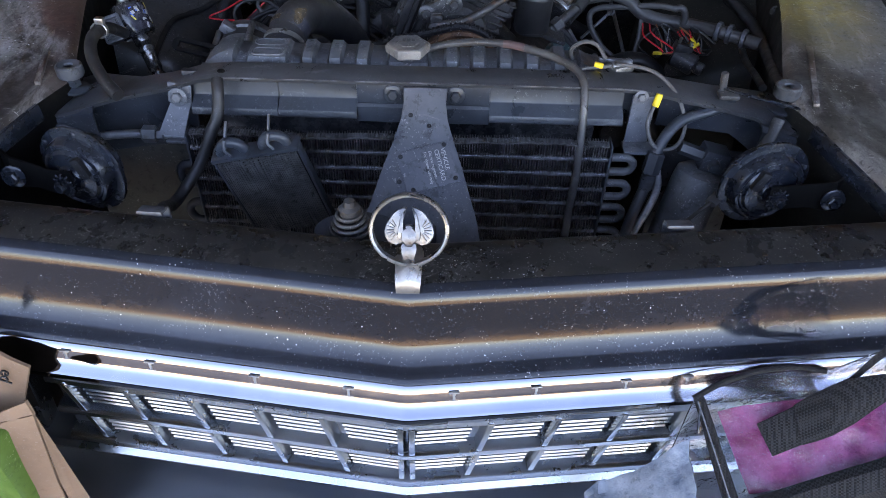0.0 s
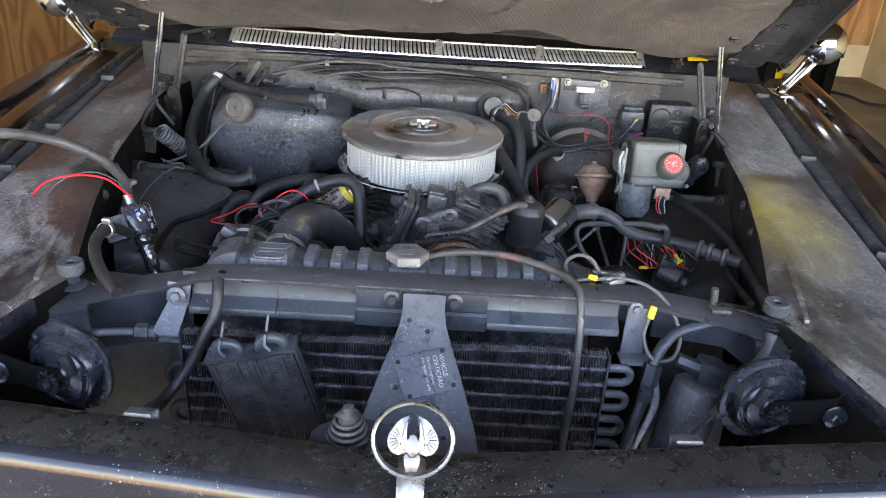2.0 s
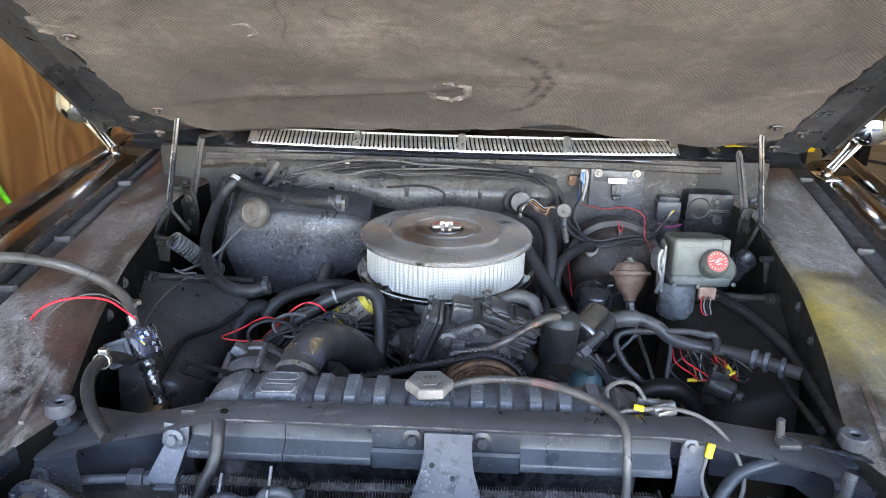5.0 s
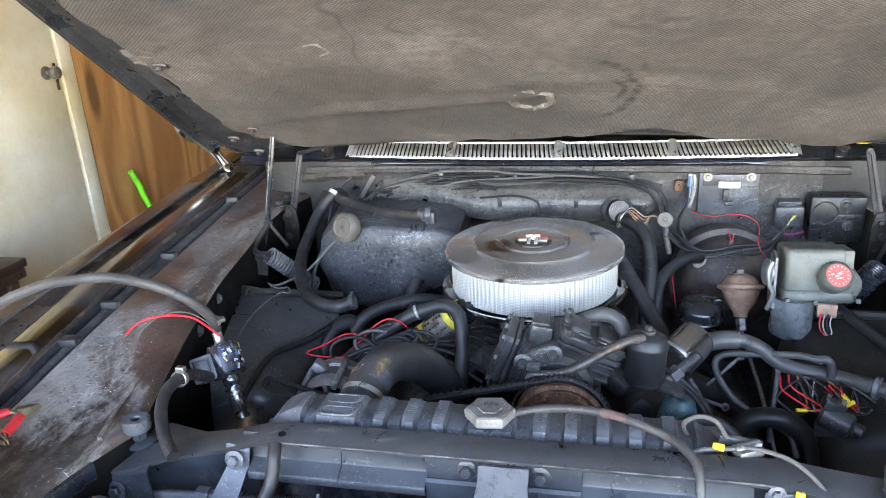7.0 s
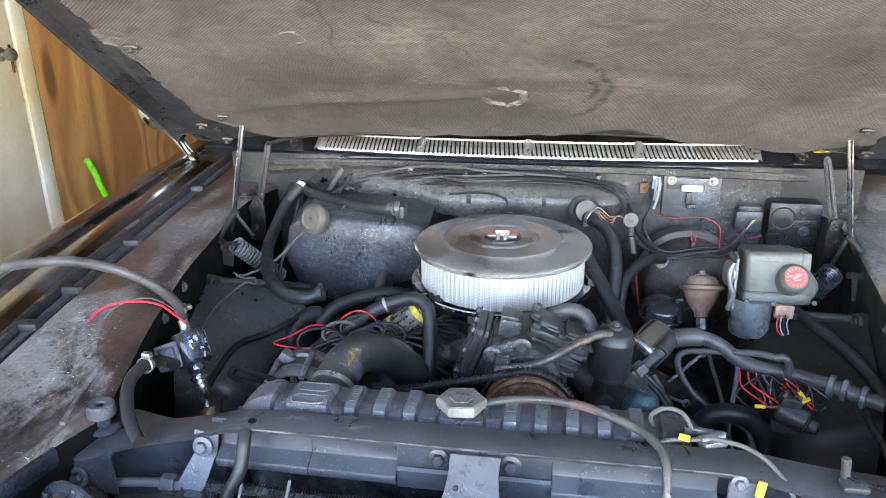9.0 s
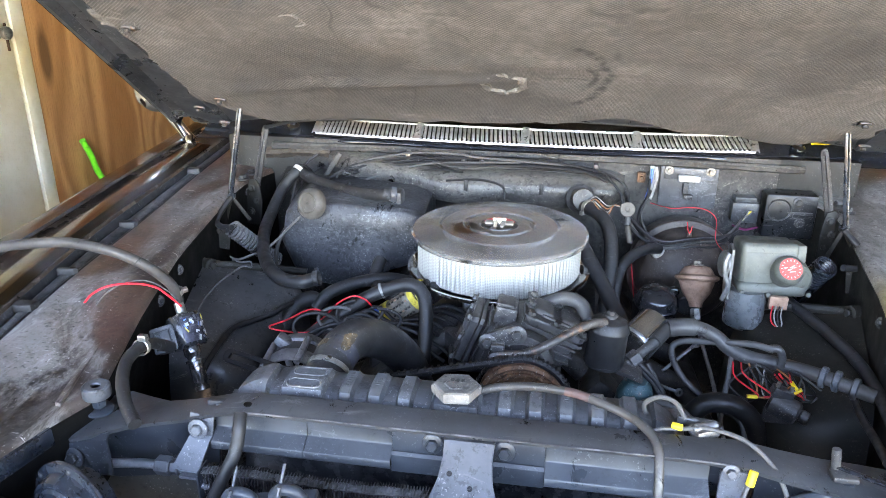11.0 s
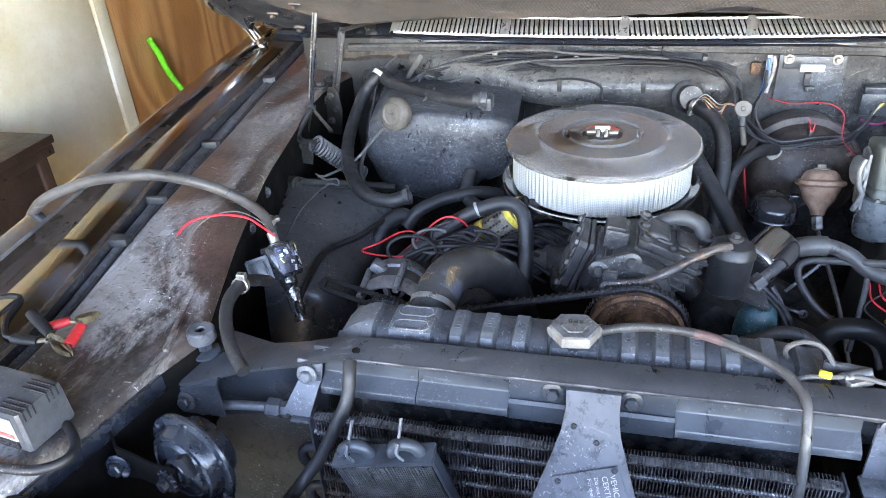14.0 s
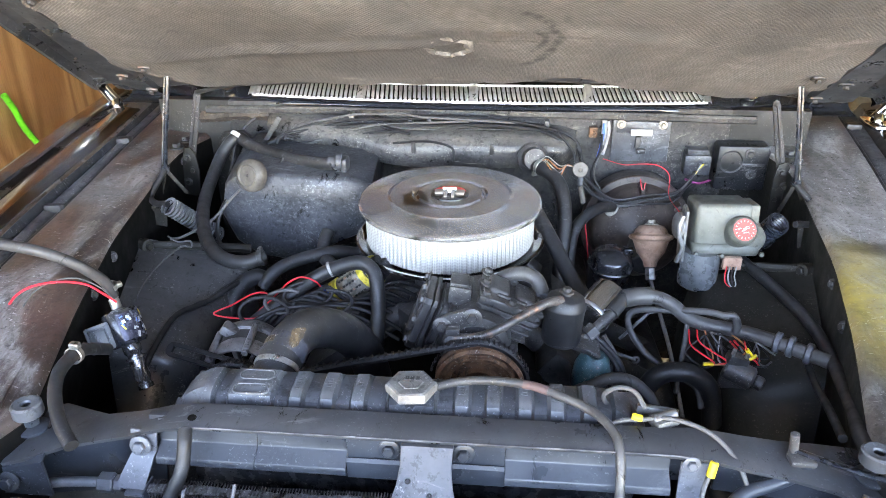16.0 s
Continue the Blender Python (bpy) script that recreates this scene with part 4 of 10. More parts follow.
for x in XS:
    v = vee(x)
    ledge.append([(x, y + v * k, z) for y, z, k in ((-0.318, 0.80, 0.95), (-0.322, 0.848, 0.95), (-0.330, 0.853, 0.95), (-0.345, 0.853, 1), (-0.37, 0.851, 1), (-0.386, 0.848, 1))])
    face.append([(x, y + v, z) for y, z in ((-0.386, 0.848), (-0.392, 0.8470), (-0.3972, 0.8438), (-0.4005, 0.8385), (-0.404, 0.829), (-0.4105, 0.81), (-0.4180, 0.7895), (-0.4262, 0.7735), (-0.4332, 0.7668), (-0.4395, 0.7638), (-0.446, 0.7612), (-0.449, 0.757), (-0.442, 0.750))])
    mould.append([(x, y + v, z) for y, z in ((-0.436, 0.7600), (-0.448, 0.7563), (-0.452, 0.7526), (-0.4535, 0.7501), (-0.455, 0.7482), (-0.457, 0.7383), (-0.462, 0.7302), (-0.468, 0.7271), (-0.471, 0.7240), (-0.468, 0.7209), (-0.460, 0.7191), (-0.461, 0.7166), (-0.466, 0.7147), (-0.467, 0.7116), (-0.455, 0.7079))])
part("header_ledge", sheet(B(), ledge, 0.0015), M_LEDGE, car, "speckled dusty black header ledge", 50)
part("header_face", sheet(B(), face, 0.0015), M_NOSE, car, "glossy black rolled nose panel", 50)
bm = B()
sheet(bm, mould, 0.0015)
moulding = part("grille_moulding", bm, M_MOULDING, car, "bright chrome moulding over the grille", 35)
for x in (-0.385, -0.285, -0.165, -0.06, 0.055, 0.145, 0.245, 0.315):
    bm = B()
    s = 1 if x > 0 else -1
    m = Matrix.Translation((x, -0.4565 + vee(x), 0.743)) @ Matrix.Rotation(s * 0.121, 4, "Z")
    box(bm, (0, 0, 0), (0.003, 0.003, 0.014), 0.0008)
    box(bm, (0.0, 0, 0.0065), (0.012, 0.003, 0.002), 0.0006)
    box(bm, (0.0, 0, -0.0065), (0.012, 0.003, 0.002), 0.0006)
    bm.transform(m)
    part("raised_mark", bm, M_VENT, moulding)

# grille of two rows of deep cells
ZG = (0.705, 0.650, 0.597)
grille = part("grille", sheet(B(), [[(x, -0.452 + vee(x), 0.715), (x, -0.452 + vee(x), 0.55)] for x in XS if abs(x) < 0.47], 0.002), M_DULLCHROME, car, "chrome egg-crate grille with fine slats")
for k, z in enumerate(ZG):
    w = 0.006 if k == 1 else 0.007
    rows = [[(x, y + vee(x), z + dz) for y, dz in ((-0.428, -w * 0.6), (-0.462 - 0.003 * k, -w), (-0.468 - 0.003 * k, -w * 0.6), (-0.468 - 0.003 * k, w * 0.5), (-0.462 - 0.003 * k, w), (-0.428, w * 0.7))] for x in XS if abs(x) < 0.47]
    part("grille_rail", sheet(B(), rows, 0.001), M_BRIGHT, grille)
rows = [[(x, y + vee(x), z) for y, z in ((-0.43, 0.590), (-0.472, 0.588), (-0.478, 0.581), (-0.476, 0.575), (-0.468, 0.572), (-0.47, 0.566), (-0.462, 0.560), (-0.43, 0.540))] for x in XS if abs(x) < 0.5]
part("grille_sill", sheet(B(), rows, 0.001), M_DULLCHROME, grille)
for row in (0, 1):
    z0, z1 = ZG[row], ZG[row + 1]
    for s in (-1, 1):
        for j in range(6):
            xa = 0.0105 + 0.0765 * j if j else 0.004
            x = VX + s * (xa + (-0.0125 if row else 0.0) * (j > 0))
            bm = B()
            m = Matrix.Translation((x, -0.449 + vee(x), (z0 + z1) / 2)) @ Matrix.Rotation(s * 0.121, 4, "Z")
            box(bm, (0, -0.010, 0), (0.007, 0.022, (abs(z0 - z1) - 0.004) * (1.0 if j == 0 else 1.03)), 0.0012, Matrix.Rotation(radians(0 if j == 0 else s * 14), 4, "Y"))
            bm.transform(m)
            part("grille_divider", bm, M_BRIGHT, grille)
            if j < 5:
                for q in range(6):
                    h = abs(z0 - z1)
                    z = z0 - 0.010 - q * (h - 0.019) / 5
                    xm = x + s * ((0.036 if j == 0 and row else 0.038) + (z - (z0 + z1) / 2) * 0.25)
                    bm = B()
                    m = Matrix.Translation((xm, -0.456 + vee(xm), z)) @ Matrix.Rotation(s * 0.121, 4, "Z")
                    box(bm, (0, 0, 0), (0.064, 0.006, 0.0040), 0.0008, Matrix.Rotation(radians(-30), 4, "X"), 1)
                    bm.transform(m)
                    part("grille_slat", bm, M_DULLCHROME, grille)
for s in (-1, 1):
    bm = B()
    x = VX + s * 0.452
    slab(bm, [(0.0, 0.150), (0.014, 0.150), (0.030, 0.0), (0.012, 0.0)], 0.030, Matrix.Translation((x, -0.430 + vee(x), 0.562)) @ Matrix.Diagonal((s, 1, 1, 1)) @ Matrix.Rotation(radians(90), 4, "X"), 0.003)
    part("end_frame", bm, M_BRIGHT, grille, "slanted bright end of the grille")
# bumper
rows = [[(x, y + vee(x) * 1.0, z) for y, z in ((-0.44, 0.520), (-0.50, 0.522), (-0.56, 0.515), (-0.60, 0.50), (-0.625, 0.47), (-0.632, 0.43), (-0.625, 0.385), (-0.60, 0.35), (-0.55, 0.33), (-0.46, 0.33))] for x in XS]
part("bumper", sheet(B(), rows, 0.003), M_DARKCHROME, car, "dull dark chrome front bumper", 50)

# hood ornament: ring on a chrome post with a plain winged shape
bm = B()
rows = [[(VX + x * w, -0.384 + y, 0.846 + h * (1.0 - 0.25 * abs(x))) for x in (-1, -0.8, -0.55, -0.5, 0, 0.5, 0.55, 0.8, 1)] for w, y, h in ((0.0125, -0.014, 0.0), (0.0125, -0.0145, 0.008), (0.0135, -0.010, 0.018), (0.0140, 0.002, 0.030), (0.0145, 0.012, 0.034), (0.0145, 0.030, 0.034), (0.0145, 0.036, 0.0))]
sheet(bm, rows)
badge = part("ornament", bm, M_ORNAMENT, car, "chrome hood ornament with a ring and plain wings")
RING = Matrix.Translation((VX, -0.360, 0.902)) @ Matrix.Rotation(radians(62), 4, "X") @ Matrix.Scale(0.92, 4)
bm = B()
ringprof = ((0.0408, -0.0075), (0.0432, -0.0085), (0.0450, -0.0070), (0.0455, 0.0), (0.0448, 0.0075), (0.0432, 0.0085), (0.0408, 0.0075))
sheet(bm, [[RING @ Vector((r * math.cos(a), r * math.sin(a) * 0.92, h)) for r, h in ringprof + ringprof[:1]] for a in (2 * math.pi * i / 64 for i in range(65))])
part("ring", bm, M_ORNAMENT, badge, "worn chrome ring")
WING = ((0.07, 0.72), (0.20, 0.68), (0.33, 0.58), (0.45, 0.46), (0.57, 0.31), (0.65, 0.13), (0.69, -0.06), (0.67, -0.22), (0.60, -0.36), (0.48, -0.46), (0.36, -0.43), (0.26, -0.45), (0.16, -0.40), (0.07, -0.30), (0.12, -0.20), (0.21, 0.02), (0.22, 0.25), (0.15, 0.50))
BONE = ((0.05, 0.73), (0.11, 0.66), (0.22, 0.45), (0.28, 0.22), (0.28, -0.02), (0.34, -0.14), (0.30, -0.30), (0.12, -0.34), (0.06, -0.26), (0.14, -0.18), (0.205, 0.02), (0.205, 0.25), (0.14, 0.50))
for s in (-1, 1):
    for outline, lift, thick in ((WING, -0.002, 0.004), (BONE, 0.0018, 0.004)):
        bm = B()
        slab(bm, [(s * x * 0.0405, y * 0.0373) for x, y in (outline[::-1] if s > 0 else outline)], thick, RING @ Matrix.Translation((0, 0, lift)), 0.0013)
        if lift < 0:
            wing = part("wing", bm, M_WINGMETAL, badge, "bright cast wing")
        else:
            part("wing_edge", bm, M_WINGMETAL, wing)
    for k in range(7):
        a = radians(58 - 19 * k)
        c = Vector((0.30, -0.02))
        p, q = (Vector((s * (c.x + r * math.cos(a)) * 0.0405, (c.y + r * math.sin(a) * 1.15) * 0.0373, 0.0022)) for r in (0.12, 0.33))
        bm = B()
        cyl(bm, RING @ p, RING @ q, 0.0008, seg=6)
        part("feather", bm, M_WINGMETAL, wing)
bm = B()
slab(bm, [(-0.0035, -0.0195), (0.0035, -0.0195), (0.0085, -0.0100), (0.0105, -0.0070), (0.0060, -0.0035), (0.0050, 0.0040), (0.0020, 0.0062), (-0.0020, 0.0062), (-0.0050, 0.0040), (-0.0060, -0.0035), (-0.0105, -0.0070), (-0.0085, -0.0100)], 0.009, RING @ Matrix.Translation((0, 0, -0.003)), 0.002)
part("body", bm, M_WINGMETAL, badge)
bm = B()
slab(bm, [(-0.0075, -0.0345), (0.0075, -0.0345), (0.0065, -0.0240), (0.0095, -0.0220), (0.0080, -0.0150), (-0.0080, -0.0150), (-0.0095, -0.0220), (-0.0065, -0.0240)], 0.009, RING @ Matrix.Translation((0, 0, -0.004)), 0.0015)
part("tail", bm, M_WINGMETAL, badge)

# fender mirrors
for s, at in ((-1, (-0.967, 1.178, 0.922)), (1, (0.992, 1.178, 0.922))):
    at = Vector(at)
    bm = B()
    slab(bm, [(-0.022, -0.045), (0.022, -0.045), (0.026, 0.0), (0.02, 0.05), (-0.02, 0.05), (-0.026, 0.0)], 0.012, xf(at + Vector((0, 0, -0.012))), 0.004)
    cyl(bm, at, at + Vector((0, 0.0, 0.022)), 0.017, 0.012, bevel=0.003)
    mirror = part("mirror", bm, M_CHROME, car, "chrome fender mirror on a slanted stalk")
    top = at + Vector((s * 0.088, 0.03, 0.105))
    bm = B()
    for dx in (-0.014, 0.014):
        tube(bm, [at + Vector((dx, 0, 0.01)), at.lerp(top, 0.5) + Vector((dx, 0, 0)), top + Vector((dx * 1.5, 0, 0))], 0.006, 10, 4)
    box(bm, at.lerp(top, 0.5), (0.03, 0.006, 0.11), 0.002, turn_to(top - at))
    part("stalk", bm, M_CHROME, mirror)
    bm = B()
    lathe(bm, [(0, 0.055), (0.02, 0.053), (0.045, 0.04), (0.056, 0.018), (0.058, 0.0), (0.052, -0.004), (0, -0.004)], top + Vector((0, -0.02, 0.035)), (0.15 * s, -1, 0.1), 30)
    part("head", bm, M_CHROME, mirror)

# hood, standing open
HA = math.atan(0.627)
# in the hood's own plane: x across, y from its hinge to its nose, z up through the underside
HOOD = Matrix(((1, 0, 0, 0.0), (0, -math.cos(HA), -math.sin(HA), 0.93), (0, math.sin(HA), -math.cos(HA), 1.049), (0, 0, 0, 1)))


def hw(v):
    return 0.862 - 0.115 * v


def hood_rear(x):
    """How far the hood's rear edge lies up its plane, across the hood."""
    a = abs(x)
    return 0.028 + hood_edge(a) + 0.012 * math.exp(-((x - 0.38) / 0.15) ** 2)


def hood_edge(a):
    return 0.070 - 0.02 * (a / 0.3) ** 2 if a < 0.3 else (0.05 - 0.04 * (a - 0.3) / 0.3 if a < 0.6 else 0.01 - 0.30 * (a - 0.6))


rows = []
for i in range(15):
    f = i / 14
    v = -0.05 + 1.45 * f
    w = hw(v)
    rows.append([HOOD @ Vector((x, lerp(hood_rear(x), 1.40, f), z - 0.012 * (i == 0))) for x, z in ((-w, 0.022), (-w - 0.004, 0.012), (-w + 0.002, -0.004), (-w + 0.05, -0.016), (-w * 0.5, -0.03), (0, -0.036), (w * 0.5, -0.03), (w - 0.05, -0.016), (w - 0.002, -0.004), (w + 0.004, 0.012), (w, 0.022))])
hood = part("hood", sheet(B(), rows, 0.002), M_NOSE, car, "open black hood seen from below", 50)
for s in (-1, 1):
    rows = [[HOOD @ Vector((s * x, v, z)) for x, z in ((hw(v), 0.020), (hw(v) - 0.010, 0.022), (hw(v) - 0.018, 0.008), (hw(v) - 0.055, 0.004), (hw(v) - 0.062, 0.018), (0.71, 0.020), (0.695, 0.002))] for v in [0.02 + 1.35 * i / 14 for i in range(15)]]
    part("side_frame", sheet(B(), rows, 0.002), M_BAY, hood, "black pressed side rail of the hood", 30)
rows = [[HOOD @ Vector((x, v + hood_rear(x), z)) for v, z in ((0.0, -0.004), (0.002, 0.008), (0.02, 0.012), (0.04, 0.010), (0.14, 0.008), (0.20, 0.004))] for x in [-0.80 + 0.05 * i for i in range(33)]]
part("rear_frame", sheet(B(), rows, 0.002), M_BAY, hood, "dusty black rear rail of the hood", 30)
rows = [[HOOD @ Vector((x, v, z)) for v, z in ((1.24, 0.006), (1.25, 0.03), (1.36, 0.03), (1.38, 0.02))] for x in [-0.69 + 0.1 * i for i in range(14)] + [0.69]]
part("front_frame", sheet(B(), rows, 0.002), M_BAY, hood, "", 30)
# insulation pad with a ragged lower edge and shallow sags
random.seed(5)
NX, NV = 80, 76


def pad_low(x):
    e = hood_rear(x) + 0.012 + 0.005 * math.sin(x * 31) + 0.007 * noise.noise(Vector((x * 22, 3.0, 0)))
    e += 0.055 * math.exp(-((x - 0.2) / 0.09) ** 2) + 0.02 * math.exp(-((x + 0.45) / 0.12) ** 2)
    e += 0.17 * max(0.0, (-x - 0.56) / 0.14) ** 1.3 if x < -0.56 else 0
    e += 0.09 * max(0.0, (x - 0.58) / 0.12) if x > 0.58 else 0
    e += 0.022 * math.exp(-((x - 0.34) / 0.16) ** 2)
    return e


def pad_z(x, v):
    z = 0.021 + 0.008 * noise.noise(Vector((x * 3.1, v * 3.1, 1.7))) + 0.004 * noise.noise(Vector((x * 9, v * 9, 4.2)))
    z -= 0.004 * math.exp(-((x - 0.03) / 0.008) ** 2)
    z -= 0.004 * math.exp(-((x - 0.44 - 0.12 * v) / 0.006) ** 2)
    z += 0.006 * math.exp(-(((v - 0.30 - 0.15 * (x + 0.3)) / 0.012) ** 2)) * (x < 0.0) * (x > -0.6)
    z += 0.003 * math.exp(-(((v - 0.36 - 0.05 * math.cos(x * 5)) / 0.02) ** 2)) * (abs(x - 0.12) < 0.3)
    return z


rows = []
for i in range(NV + 1):
    f = i / NV
    row = []
    for j in range(NX + 1):
        x = -0.70 + 1.40 * j / NX
        lo = pad_low(x)
        v = lo + (1.25 - lo) * f
        xx = x + (0.012 * noise.noise(Vector((f * 40, x, 0))) if j in (0, NX) else 0)
        row.append(HOOD @ Vector((xx, v, pad_z(x, v))))
    rows.append(row)
pad = part("insulation_pad", sheet(B(), rows, 0.006), M_PAD, hood, "worn grey-brown hood insulation felt", 60)


def pad_point(x, v, lift=0.001):
    return HOOD @ Vector((x, v, pad_z(x, v) + lift))


HN = (HOOD.to_3x3() @ Vector((0, 0, 1))).normalized()


def hood_spot(x, v, r, squash, material, label, high=0.003, hole=False):
    bm = B()
    prof = [(r * 0.62, 0.0), (r * 0.7, high), (r * 0.86, high * 1.2), (r, high * 0.7), (r * 1.04, -0.002)] if hole else [(0, high), (r * 0.6, high), (r * 0.92, high * 0.7), (r, -0.002)]
    lathe(bm, prof, pad_point(x, v, 0.0), HN, 26, squash)
    for vert in bm.verts:
        vert.co += Vector((noise.noise(vert.co * 60), noise.noise(vert.co * 60 + Vector((5, 0, 0))), 0)) * r * 0.3
    return part("pad_patch", bm, material, hood, label)


M_FELT = surface("torn_felt", (0.07, 0.063, 0.056), (0.17, 0.153, 0.135), 0.95, 0.0, big=30.0, fine=240.0, bump=0.8, depth=0.004)
hood_spot(-0.026, 0.322, 0.048, (1.0, 1.05), M_FELT, "pale torn ring in the felt", 0.009, True)
hood_spot(0.014, 0.300, 0.014, (0.7, 1.5), M_FELT, "pale torn flap of felt", 0.005)
hood_spot(-0.358, 0.562, 0.026, (1.0, 0.9), M_FELT, "torn hole in the felt", 0.006, True)
hood_spot(-0.655, 0.540, 0.055, (1.3, 1.0), M_FELT, "pale frayed felt edge", 0.004)
hood_spot(-0.60, 0.585, 0.03, (1.3, 1.0), M_FELT, "pale frayed felt edge", 0.003)
M_CREASE = surface("dark_felt_crease", (0.020, 0.018, 0.017), (0.055, 0.050, 0.046), 0.95, 0.0, big=60.0)
for run in [[(0.442, 0.555), (0.441, 0.423), (0.446, 0.3), (0.463, 0.134)], [(0.384, 0.56), (0.385, 0.53), (0.404, 0.461), (0.409, 0.372)], [(0.37, 0.634), (0.399, 0.602), (0.438, 0.563)], [(0.36, 0.616), (0.362, 0.582), (0.366, 0.545)], [(0.386, 0.328), (0.383, 0.297), (0.352, 0.26), (0.349, 0.233)]]:
    bm = B()
    pts = [Vector((x, v, 0)) for x, v in run]
    tube(bm, [pad_point(q.x + 0.003 * noise.noise(q * 40), q.y, 0.0002) for q in smooth_path(pts, 8)], 0.0019, 6)
    part("crease", bm, M_CREASE, hood, "dark crease in the felt")
for x, v, r in ((0.135, 0.265, 0.007), (0.55, 0.345, 0.018), (0.19, 0.335, 0.008), (0.43, 0.13, 0.009), (-0.30, 0.21, 0.006), (0.35, 0.19, 0.005), (-0.62, 0.31, 0.009), (0.30, 0.62, 0.006)):
    hood_spot(x, v, r, (1.3, 0.8), M_FELT, "small pale scuff on the felt", 0.002)
for x, v in ((-0.668, 0.525), (-0.645, 0.205), (0.655, 0.205), (0.70, 0.08), (0.72, 0.17), (-0.72, 0.15), (-0.70, 0.06)):
    bm = B()
    p = HOOD @ Vector((x, v, 0.030))
    slab(bm, [(-0.012, -0.006), (0.009, -0.008), (0.014, 0.003), (0.003, 0.009), (-0.010, 0.007)], 0.005, Matrix.Translation(p) @ turn_to(HN), 0.0015)
    bolt(bm, p + HN * 0.005, HN, 0.006, False)
    part("pad_clip", bm, M_PIPE, hood, "rusty clip")
bm = B()
tube(bm, [HOOD @ Vector(p) for p in ((-0.63, -0.01, 0.016), (-0.52, 0.042, 0.012), (-0.38, 0.062, 0.010), (-0.2, 0.088, 0.008), (0.0, 0.097, 0.006), (0.3, 0.080, 0.006), (0.5, 0.050, 0.006), (0.6, 0.03, 0.008))], 0.005, 8)
part("weatherstrip", bm, M_RUBBER, hood, "sagging black rubber weatherstrip")


# ---- radiator end ----
support = thing("radiator_support", (0, 0.02, 0.3), "dusty blue-black pressed radiator support crossmember", "radiator support")
# top flange, stepping down to the fenders
rows = []
for x, zf, y0, y1 in ((-0.56, 0.808, -0.03, 0.075), (-0.50, 0.826, -0.03, 0.08), (-0.455, 0.834, -0.012, 0.06), (-0.42, 0.841, -0.008, 0.045), (-0.37, 0.852, -0.006, 0.043), (-0.32, 0.868, -0.006, 0.040), (-0.28, 0.873, -0.007, 0.039), (-0.15, 0.874, -0.008, 0.039), (0.0, 0.874, -0.008, 0.039), (0.15, 0.874, -0.008, 0.039), (0.28, 0.873, -0.007, 0.040), (0.33, 0.868, -0.006, 0.05), (0.38, 0.856, -0.006, 0.055), (0.43, 0.846, -0.006, 0.06), (0.48, 0.836, -0.012, 0.07), (0.53, 0.824, -0.03, 0.08), (0.575, 0.808, -0.03, 0.075)):
    rows.append([(x, y0, zf - 0.006), (x, y0 - 0.002, zf), (x, y0 + 0.004, zf + 0.002), (x, lerp(y0, y1, 0.5), zf + 0.003), (x, y1 - 0.004, zf + 0.002), (x, y1, zf - 0.008)])
M_OLIVE = surface("olive_grey_baffle", (0.020, 0.021, 0.019), (0.050, 0.050, 0.044), 0.5, 0.0, big=6.0, dust=0.1, grit=0.5, scuff=0.6)
M_LIP = surface("bare_steel_lip", (0.035, 0.035, 0.038), (0.13, 0.13, 0.135), 0.45, 0.4, big=30.0)
M_FLANGE = surface("dusty_black_flange", (0.014, 0.0150, 0.0175), (0.036, 0.0375, 0.042), 0.36, 0.0, big=7.0, dust=0.20, dustcol=(0.14, 0.142, 0.148), spec=0.4, grit=0.16, scuff=0.9)
part("top_flange", sheet(B(), rows, 0.002), M_FLANGE, support, "worn dusty top flange")
bm = B()
tube(bm, [(-0.30, -0.0095, 0.8700), (-0.28, -0.0095, 0.8730), (-0.15, -0.0105, 0.8740), (0.0, -0.0105, 0.8740), (0.15, -0.0105, 0.8740), (0.28, -0.0095, 0.8730), (0.32, -0.0085, 0.8695)], 0.0013, 6)
part("lip", bm, M_LIP, support, "bright worn edge of the flange")
# flat dark disc stands for the shaded inside of a hole
bm = B()
lathe(bm, [(0.0, 0.0002), (0.0042, 0.0002), (0.0052, 0.0008), (0.0058, 0.0)], (-0.288, 0.006, 0.8752), (0.1, 0, 1), 16)
part("hole_shade_disc", bm, M_DEEP, support, "dark disc for the shade in a punched hole")
# front face with two long pressed channels
bm = B()
box(bm, (-0.02, 0.020, 0.841), (0.66, 0.012, 0.056), 0.002)
part("front_face", bm, M_SUPPORT, support)
for xa, xb, zt in ((-0.335, -0.21, 0.862), (-0.209, -0.095, 0.860), (0.098, 0.292, 0.860)):
    rows = [[(x, 0.010, zt + 0.006), (x, 0.008, zt + 0.004), (x, 0.006, 0.8390), (x, 0.0045, 0.8365), (x, -0.0130, 0.8270), (x, -0.0145, 0.8250), (x, -0.0150, 0.8165), (x, -0.0130, 0.8140), (x, 0.004, 0.8130)] for x in (xa, lerp(xa, xb, 0.5), xb)]
    part("channel", sheet(B(), rows, 0.002), M_SUPPORT, support)
for xa, xb in ((-0.0945, -0.027), (0.028, 0.0975)):
    bm = B()
    sheet(bm, [[(x, 0.006, 0.806), (x, -0.0075, 0.807), (x, -0.0085, 0.809), (x, -0.0085, 0.832), (x, -0.0050, 0.836)] for x in (xa, xb)], 0.002)
    slab(bm, [(xa, 0.815), (xb, 0.815), (xb, 0.866), (xa, 0.866)], 0.005, Matrix(((1, 0, 0, 0), (0, 0, -1, 0.003), (0, 1, 0, 0), (0, 0, 0, 1))), 0.001)
    part("mount_pad", bm, M_SUPPORT, support)
for x in (-0.042, 0.048):
    bm = B()
    bolt(bm, (x, -0.003, 0.852), (0, -1, 0.1), 0.008)
    part("bolt", bm, M_SUPPORT, support)
